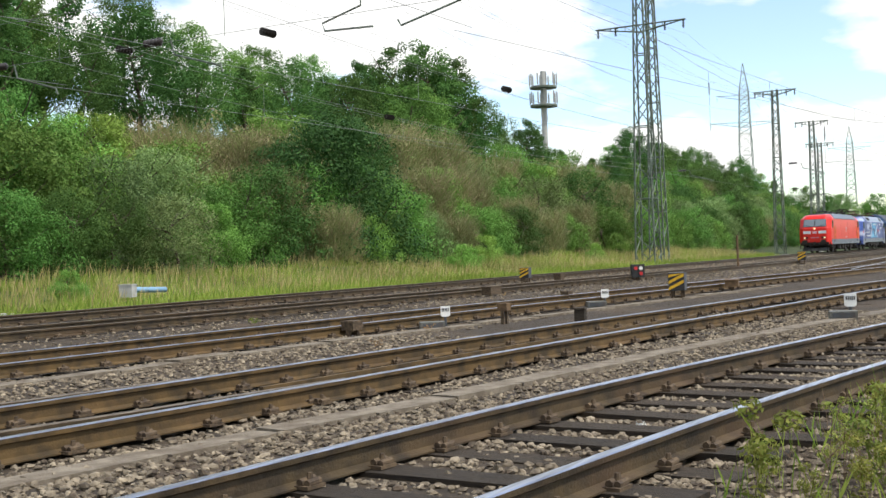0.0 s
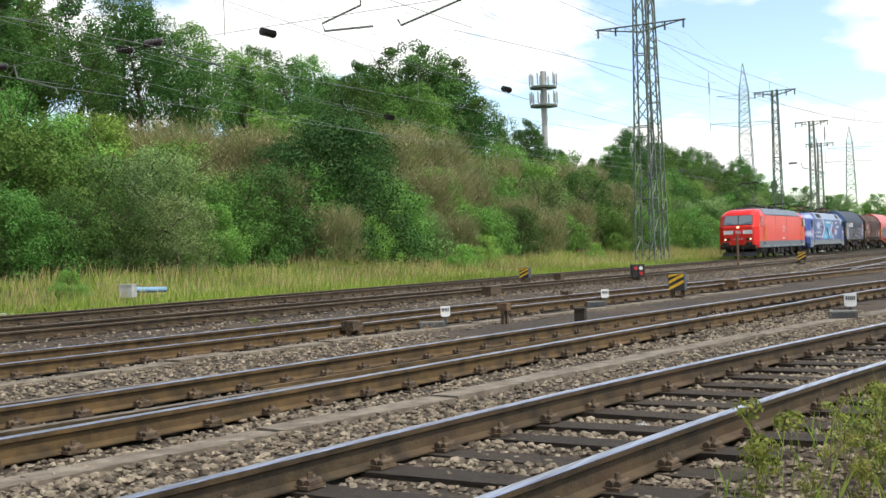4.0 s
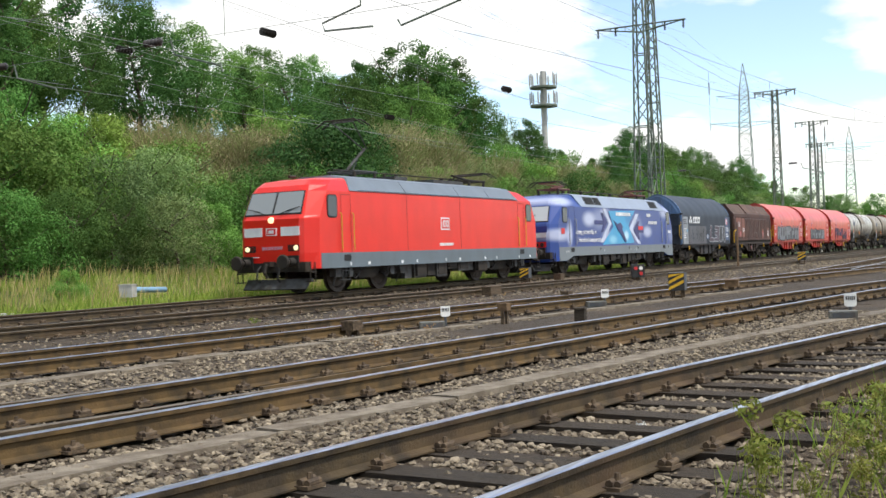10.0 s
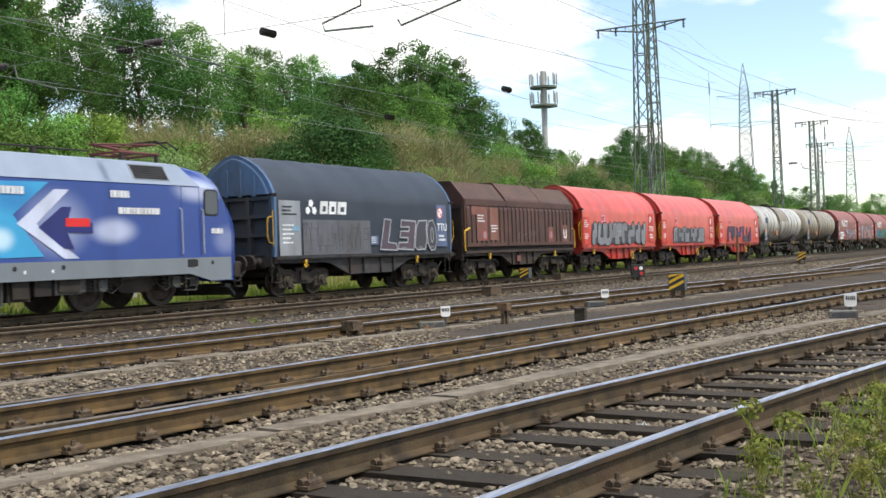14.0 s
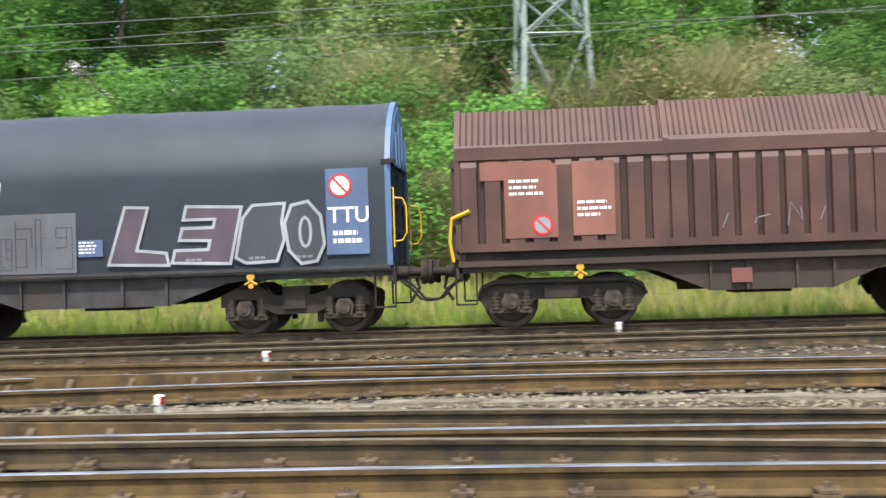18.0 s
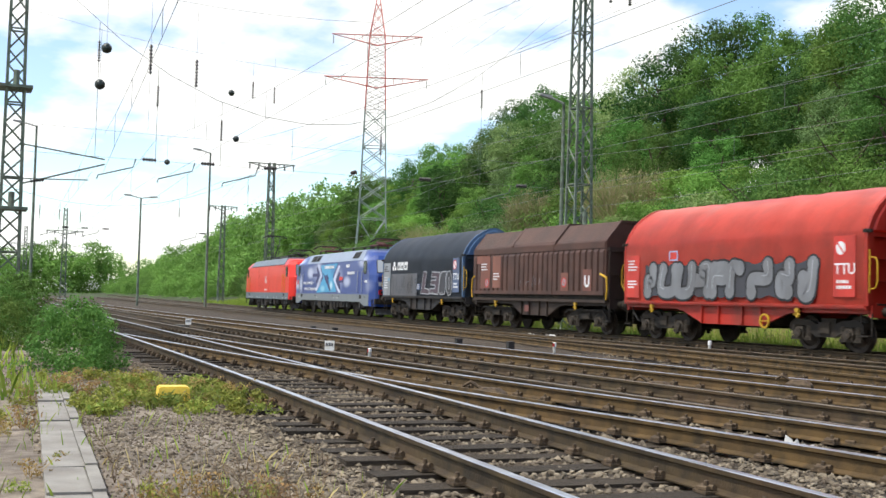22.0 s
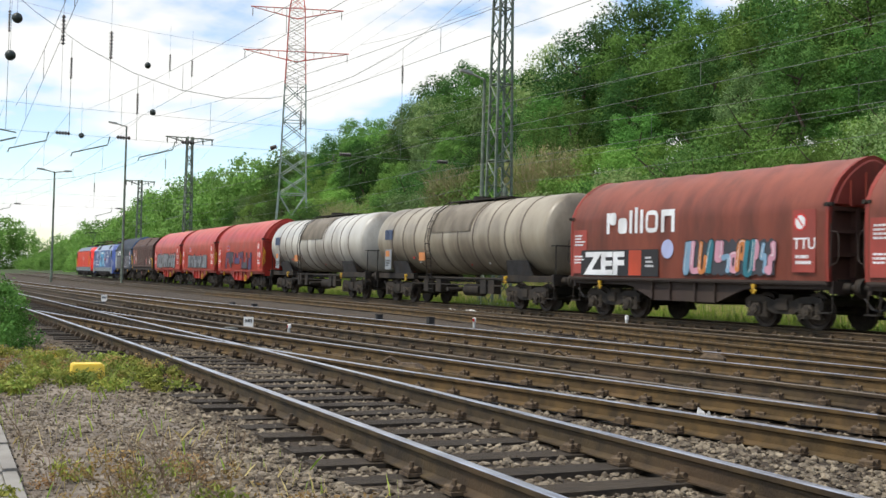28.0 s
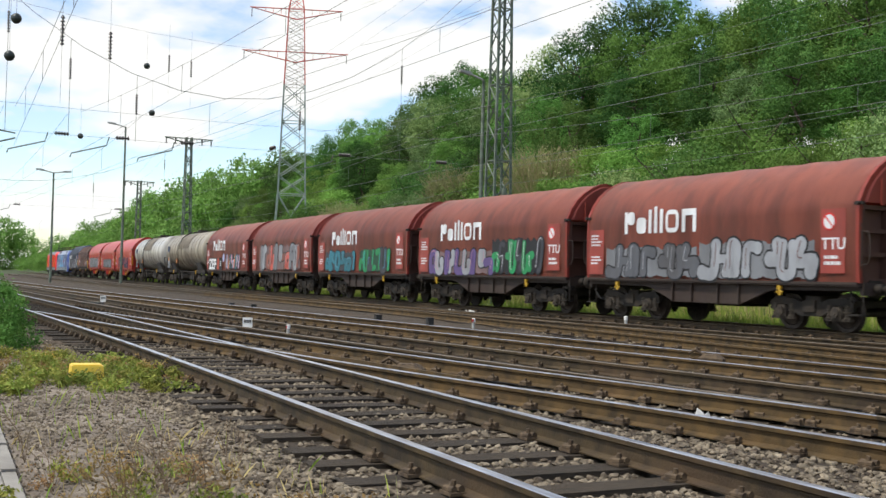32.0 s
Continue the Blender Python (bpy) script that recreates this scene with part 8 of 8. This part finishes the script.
def yellow_case(x, y, turn, sx, sy, sz):
    t = thing("yellow_cover", "yellow plastic cable cover lying among weeds", "cable cover", "yellow cable covers", m=at_ground(x, y, turn))
    bm = bmesh.new()
    loft(bm, [[(-sx / 2, -sy / 2, 0.0), (sx / 2, -sy / 2, 0.0), (sx / 2, sy / 2, 0.0), (-sx / 2, sy / 2, 0.0)], [(-sx * 0.46, -sy * 0.44, sz), (sx * 0.46, -sy * 0.44, sz), (sx * 0.46, sy * 0.44, sz), (-sx * 0.46, sy * 0.44, sz)]])
    part("cover", bm, S_PALEYELLOW, t, bevel=0.012)
    bm = bmesh.new()
    box(bm, -sx * 0.42, sx * 0.42, -sy * 0.4, sy * 0.4, sz, sz + 0.012)
    part("top_plate", bm, S_PALEYELLOW, t, bevel=0.004)


yellow_case(-13.5, 2.5, 86, 0.36, 0.34, 0.19)
yellow_case(-16.3, 2.45, 70, 0.3, 0.2, 0.08)


# ---- the concrete strip beside the near track ----
def slab_strip():
    strip = thing("cable_trough", "row of pale concrete cable trough lids set in the dirt", "cable trough", kind="structure")
    bm = bmesh.new()
    box(bm, -0.49, 0.49, -0.13, 0.13, -0.08, 0.02)
    me = mesh_of("lid", bm, M_TROUGH, bevel=0.012)
    bm = bmesh.new()
    box(bm, -0.495, 0.495, -0.04, 0.04, -0.08, 0.03)
    curb = mesh_of("kerb", bm, M_TROUGH, bevel=0.012)
    r = random.Random(4)
    for k in range(14):
        x = -2.0 - k * 1.0
        y = 0.76 + 0.0605 * (-x - 6.3)
        z = ground_height(x, y) + 0.03
        piece("lid", me, strip, pose(x, y, z + r.uniform(-0.008, 0.008), r.uniform(-0.8, 0.8), r.uniform(-0.4, 0.4), -3.2 + r.uniform(-0.4, 0.4)))
        piece("kerb", curb, strip, pose(x, y + 0.175, z + r.uniform(-0.006, 0.006), 0, 0, -3.4))


slab_strip()


# ---- weeds and bushes between the tracks ----
def weed_meshes():
    out = []
    for seed, n, h, w, size, m_ in ((301, 170, 0.26, 0.55, 0.045, 5), (302, 150, 0.18, 0.55, 0.04, 5), (303, 130, 0.28, 0.5, 0.03, 6), (304, 520, 0.62, 0.45, 0.022, 5)):
        rng = np.random.default_rng(seed)
        c = [(rng.normal() * w * 0.25, rng.normal() * w * 0.25, rng.uniform(0.1, 1) * h) for _ in range(9)]
        v, f = leaf_cloud(rng, c, [w * 0.22] * 9, n, size, 0.7, 1.8, 0.0)
        stems = []
        for k in range(9):
            a = rng.uniform(0, 6.28)
            bx, by, bz = c[k]
            stems.append(((0.03 * math.cos(a), 0.03 * math.sin(a), -0.02), (bx * 0.6 + 0.008, by * 0.6, bz * 0.6), (bx, by, bz + 0.05), (bx * 0.6 - 0.008, by * 0.6, bz * 0.6)))
        v = np.concatenate([v, np.array(stems).reshape(-1, 3)])
        f = np.concatenate([f, np.arange(len(f) * 4, len(f) * 4 + 36).reshape(-1, 4)])
        out.append(quick_mesh("weed", v, f, M_LEAF[m_]))
    return out


WEEDS = weed_meshes()


def weed(k, x, y, s, r, label="low green weed growing in the gravel"):
    ob = new("weed", WEEDS[k])
    ob.matrix_basis = pose(x, y, ground_height(x, y), 0, 0, r.uniform(0, 360)) @ Matrix.Diagonal((s, s, s * r.uniform(0.8, 1.2), 1))
    tagged(ob, label, "weed", "weeds of the yard")


def weeds():
    r = random.Random(12)
    for _ in range(110):  # round the yellow covers
        weed(r.choice((0, 1, 1, 0, 2)), r.uniform(-17.0, -12.2), r.uniform(1.35, 3.4), r.uniform(0.4, 0.72), r)
    for _ in range(22):  # dry growth before the near track
        weed(r.choice((2, 2, 1, 2)), r.uniform(-7.6, -4.6), r.uniform(1.1, 2.4), r.uniform(0.35, 0.65), r, "dry brownish weed growing in the gravel")
    for _ in range(26):
        weed(r.choice((1, 2, 0)), r.uniform(-16, -3), r.uniform(0.1, 1.0), r.uniform(0.3, 0.6), r)
    for _ in range(8):
        weed(r.choice((1, 2)), r.uniform(14, 34), r.choice((8.9, 9.6, 15.0, 19.6)), r.uniform(0.3, 0.5), r)
    for x, y, s in ((6.0, 1.55, 0.85), (7.0, 1.12, 0.7), (6.5, 1.05, 0.7), (7.6, 1.1, 0.8), (8.6, 1.15, 0.9), (6.2, 1.1, 0.6), (5.9, 1.3, 0.35), (9.2, 0.95, 1.0), (8.2, 0.8, 0.9), (10.2, 0.9, 1.0), (6.9, 1.35, 0.4), (8.0, 1.5, 0.45), (11.2, 0.7, 1.2)):
        weed(3, x, y, s, r, "leafy light green weed beside the near track")
    for x, y, s in ((-18.9, 1.95, 0.95), (-20.2, 2.2, 0.8), (-25.5, 1.1, 0.9), (-28, 0.7, 0.9), (-31, 1.4, 1.1), (-33, 1.8, 1.4), (-38, 2.0, 1.4), (-44, 1.0, 1.5), (-30, -1.0, 1.4), (-22, -1.2, 1.2)):
        ob = thing("shrub", "small round green bush beside the near track", "shrub", "bushes beside the near track", m=pose(x, y, ground_height(x, y), 0, 0, r.uniform(0, 360)) @ Matrix.Diagonal((s, s, s, 1)))
        piece("stem", LOW_BUSH[0], ob, Matrix())
        piece("crown", LOW_BUSH[1], ob, Matrix())


LOW_BUSH = (trunk_mesh(np.random.default_rng(5), 0.6, 0.012, 0.35, 7), make_tree(311, 1.15, 1.4, 7500, 0.034, M_LEAF[0], 0.02, 60, "bush")[1])
weeds()
grass_strip("grass", "rough grass beside the far end of the path", -60, -14, -6, 1.4, 9000, 0.1, 0.35, M_GRASS, 5)
grass_strip("grass", "tufts of grass beside the far track", -60, 90, 23.6, 24.6, 9000, 0.1, 0.3, M_GRASS, 6)


grass_strip("grass", "dry grass stems in the dirt before the near track", -9, -4.0, 1.1, 2.7, 260, 0.04, 0.15, M_STRAW, 7, 0.6, 0.0016)
def wiry_stems(x0, x1, y0, y1, count, seed):
    """Dead branching stalks that stand in the gravel."""
    r = random.Random(seed)
    for _ in range(count):
        x, y = r.uniform(x0, x1), r.uniform(y0, y1)
        bm = bmesh.new()
        for k in range(r.choice((3, 4, 5))):
            a, h = r.uniform(0, 6.28), r.uniform(0.12, 0.34)
            d = Vector((math.cos(a), math.sin(a), 0)) * r.uniform(0.05, 0.25)
            mid, top = d * 0.4 + Vector((0, 0, h * 0.65)), d + Vector((0, 0, h))
            tube(bm, [(0, 0, -0.02), mid, top], 0.0019, 4)
            for j in range(3):
                f = mid.lerp(top, r.random())
                tube(bm, [f, f + Vector((r.uniform(-0.07, 0.07), r.uniform(-0.07, 0.07), r.uniform(0.0, 0.06)))], 0.0012, 4)
        ob = new("dry_stalk", mesh_of("dry_stalk", bm, M_STALK))
        ob.matrix_basis = pose(x, y, ground_height(x, y))
        tagged(ob, "dead brown branching stalk in the gravel", "weed", "weeds of the yard")


wiry_stems(-8.2, -4.8, 1.15, 2.5, 26, 3)
wiry_stems(6.0, 9.5, 0.7, 1.6, 14, 4)
grass_strip("grass", "thin green grass among the weeds by the slabs", -17, -4, -0.6, 2.9, 500, 0.05, 0.2, M_GRASS, 8, 0.4, 0.004)
grass_strip("grass", "thin grass and stems beside the near track", 5.4, 14, -0.6, 1.7, 1300, 0.06, 0.3, M_GRASS, 9, 0.3, 0.003)
grass_strip("grass", "pale dry grass left of the slabs", -40, -6, -2.5, 0.4, 2500, 0.06, 0.25, M_STRAW, 10, 0.4, 0.005)


# ---- check rails of the points, propped by small brackets ----
def check_rail(x0, y0, x1, y1, label, step=0.62):
    n = max(2, int(math.hypot(x1 - x0, y1 - y0) / step))
    turn = math.degrees(math.atan2(y1 - y0, x1 - x0))
    t = thing("check_rail", label, "check rail", "check rails of the points", m=pose(x0, y0, 0, 0, 0, turn))
    L = math.hypot(x1 - x0, y1 - y0)
    bm = bmesh.new()
    prof = [(-0.02, -0.17), (0.09, -0.17), (0.09, -0.155), (0.0, -0.14), (0.0, -0.02), (0.03, -0.012), (0.03, 0.014), (-0.02, 0.014)]
    loft(bm, [[(x, py, pz) for py, pz in prof] for x in (0, L)])
    part("bar", bm, M_RUST, t)
    bm = bmesh.new()
    loft(bm, [[(d, -0.02, -0.02), (d, -0.16, -0.17), (d, -0.02, -0.17)] for d in (-0.03, 0.03)])
    me = mesh_of("bracket", bm, M_CLIP)
    for k in range(n):
        piece("bracket", me, t, pose((k + 0.5) * L / n, 0, 0))


check_rail(-6.0, 9.12, -0.2, 8.1, "rusty check rail with brackets at the points")
check_rail(-6.2, 12.95, -2.6, 12.62, "short rusty check rail with brackets")
check_rail(8.0, 6.12, 17.5, 5.22, "rusty check rail with brackets at the points")
check_rail(-15.5, 5.62, -11.0, 5.98, "rusty check rail with brackets at the points")


S_DUST = mat("dusty_concrete", rgb(136, 126, 110), rgb(104, 94, 80), 0.95, 0, 6, 9, 0.6, 50, "World", dirt=rgb(84, 72, 58), dirt_scale=2.4, dirt_amount=0.8)


def concrete_strip(line, label):
    """Dusty lids of a cable duct that lie end to end between two tracks."""
    t = thing("cable_duct", label, "cable duct", "cable ducts")
    bm = bmesh.new()
    box(bm, -0.49, 0.49, -0.15, 0.15, -0.08, 0.035)
    me = mesh_of("lid", bm, S_DUST, bevel=0.012)
    r = random.Random(8)
    for x, y, a in spline(line, 1.0):
        piece("lid", me, t, pose(x, y, ground_height(x, y) + 0.012 + r.uniform(-0.012, 0.0), r.uniform(-1, 1), r.uniform(-0.5, 0.5), math.degrees(a) + r.uniform(-0.6, 0.6)))


concrete_strip([(-3, 11.0), (1, 11.0), (3.1, 10.9), (6, 10.65), (9, 10.35), (12, 10.2), (15.5, 9.85), (20, 9.3), (26, 8.6), (34, 7.8)], "dusty concrete duct lids between the tracks")
concrete_strip([(1.5, 5.75), (5, 5.6), (6.7, 5.35), (9.2, 4.92), (14, 4.3), (19.6, 3.3), (26, 2.0)], "dusty concrete duct lids before the near track")


# ---- loose ballast ----
def ballast(name, x0, x1, y0, y1, count, smin, smax, seed, faces20):
    rng = np.random.default_rng(seed)
    x, y = rng.uniform(x0, x1, count), rng.uniform(y0, y1, count)
    keep = np.ones(count, bool)
    for key, line in TRACKS.items():
        pts = spline(line, 0.63)
        px, py = np.array([p[0] for p in pts]), np.array([p[1] for p in pts])
        inside = (x > px[0]) & (x < px[-1])
        d = np.abs(y - np.interp(x, px, py))
        keep &= ~(inside & (np.abs(d - HALF) < 0.1))
        if key == "A":
            u = (x - px[0]) / 0.63
            keep &= ~(inside & (d < 1.3) & (np.abs(u - np.round(u)) * 0.63 < 0.15) & (rng.uniform(size=count) < 0.93))
    x, y = x[keep], y[keep]
    n = len(x)
    s = rng.uniform(smin, smax, n)
    g = (1 + 5 ** 0.5) / 2
    if faces20:
        V = np.array([(-1, g, 0), (1, g, 0), (-1, -g, 0), (1, -g, 0), (0, -1, g), (0, 1, g), (0, -1, -g), (0, 1, -g), (g, 0, -1), (g, 0, 1), (-g, 0, -1), (-g, 0, 1)]) / 1.9
        F = np.array([(0, 11, 5), (0, 5, 1), (0, 1, 7), (0, 7, 10), (0, 10, 11), (1, 5, 9), (5, 11, 4), (11, 10, 2), (10, 7, 6), (7, 1, 8), (3, 9, 4), (3, 4, 2), (3, 2, 6), (3, 6, 8), (3, 8, 9), (4, 9, 5), (2, 4, 11), (6, 2, 10), (8, 6, 7), (9, 8, 1)])
    else:
        V = np.array([(1, 0, 0), (-1, 0, 0), (0, 1, 0), (0, -1, 0), (0, 0, 1), (0, 0, -1)], float)
        F = np.array([(0, 2, 4), (2, 1, 4), (1, 3, 4), (3, 0, 4), (2, 0, 5), (1, 2, 5), (3, 1, 5), (0, 3, 5)])
    k = len(V)
    P = V[None] * rng.uniform(0.65, 1.35, (n, k, 1)) * np.stack([rng.uniform(0.8, 1.3, n), rng.uniform(0.7, 1.1, n), rng.uniform(0.5, 0.85, n)], 1)[:, None]
    a = rng.uniform(0, 2 * math.pi, n)
    ca, sa = np.cos(a)[:, None], np.sin(a)[:, None]
    P = np.stack([P[..., 0] * ca - P[..., 1] * sa, P[..., 0] * sa + P[..., 1] * ca, P[..., 2]], -1) * s[:, None, None] / 2
    z = np.array([ground_height(p, q) for p, q in zip(x, y)]) + rng.uniform(-0.1, 0.35, n) * s
    P += np.stack([x, y, z], 1)[:, None]
    me = quick_mesh(name, P.reshape(-1, 3), (F[None] + (np.arange(n) * k)[:, None, None]).reshape(-1, 3), M_STONE)
    me.shade_flat()
    ob = new(name, me)
    tagged(ob, "loose grey-brown ballast stones", "gravel", kind="stuff")


ballast("ballast_stones", -8, 9, 1.9, 6.6, 34000, 0.022, 0.066, 51, True)
ballast("ballast_stones", 9, 22, 0.2, 7, 19000, 0.028, 0.07, 52, False)
ballast("ballast_stones", -20, -8, 2.6, 7, 17000, 0.028, 0.07, 53, False)
ballast("ballast_stones", -12, 16, 6.6, 13, 24000, 0.035, 0.075, 54, False)
ballast("ballast_stones", -25, 45, 9, 24, 18000, 0.05, 0.09, 55, False)
ballast("ballast_stones", 45, 110, 4, 24, 15000, 0.07, 0.13, 58, False)
ballast("ballast_stones", -12, 6, 0.9, 2.7, 14000, 0.012, 0.036, 56, False)
ballast("ballast_stones", -9, 2, 1.7, 2.9, 4200, 0.02, 0.05, 59, True)
ballast("ballast_stones", 1.5, 9, -3.5, 2.3, 9000, 0.015, 0.05, 61, False)
ballast("ballast_stones", -24, -9, 0.8, 3.2, 9000, 0.015, 0.045, 60, False)
ballast("ballast_stones", 3, 13, 0.2, 2.4, 7000, 0.025, 0.065, 57, False)


# ---- the train's run ----
RUN = [(0.0, 164.5), (2.0, 150.5), (3.0, 143.2), (6.0, 118.0), (7.0, 107.8), (8.0, 98.0), (9.0, 88.2), (10.0, 78.5), (11.0, 68.6), (12.0, 58.8), (13.0, 48.8), (15.5, 22.9), (16.2, 15.75), (16.9, 8.8), (17.6, 1.7),
       (18.3, -5.6), (19.0, -13.1), (20.0, -24.1), (21.0, -35.0), (22.0, -46.2), (24.0, -68.2), (25.0, -79.6), (28.0, -112.7), (29.0, -124.4), (30.0, -136.0), (32.0, -159.9)]


def run_at(t):
    return spline([(a, b) for a, b in RUN], 0.25)[round(t / 0.25)][1]


def motions():
    times = [k * 0.5 for k in range(65)]
    run = {t: run_at(t) for t in times}
    line = spline(TRACKS["T"], 1.0)
    for v, off in TRAIN:
        rows = []
        for t in times:
            x = run[t] - 5.43 + off
            i = min(max(int(x - line[0][0]), 0), len(line) - 2)
            f = x - line[i][0]
            y, a = line[i][1] * (1 - f) + line[i + 1][1] * f, line[i][2] * (1 - f) + line[i + 1][2] * f
            rows.append((t, pose(x, y, 0, 0, 0, math.degrees(a))))
        walk(v, rows)
    # the wheels roll as far as the train runs
    fine = spline(RUN, 1 / FPS)
    for ws in WHEELSETS:
        radius = ws.location.z
        base = ws.matrix_basis.copy()
        walk(ws, [(t, base @ Matrix.Rotation(s / radius, 4, "Y")) for t, s, _ in fine])


motions()
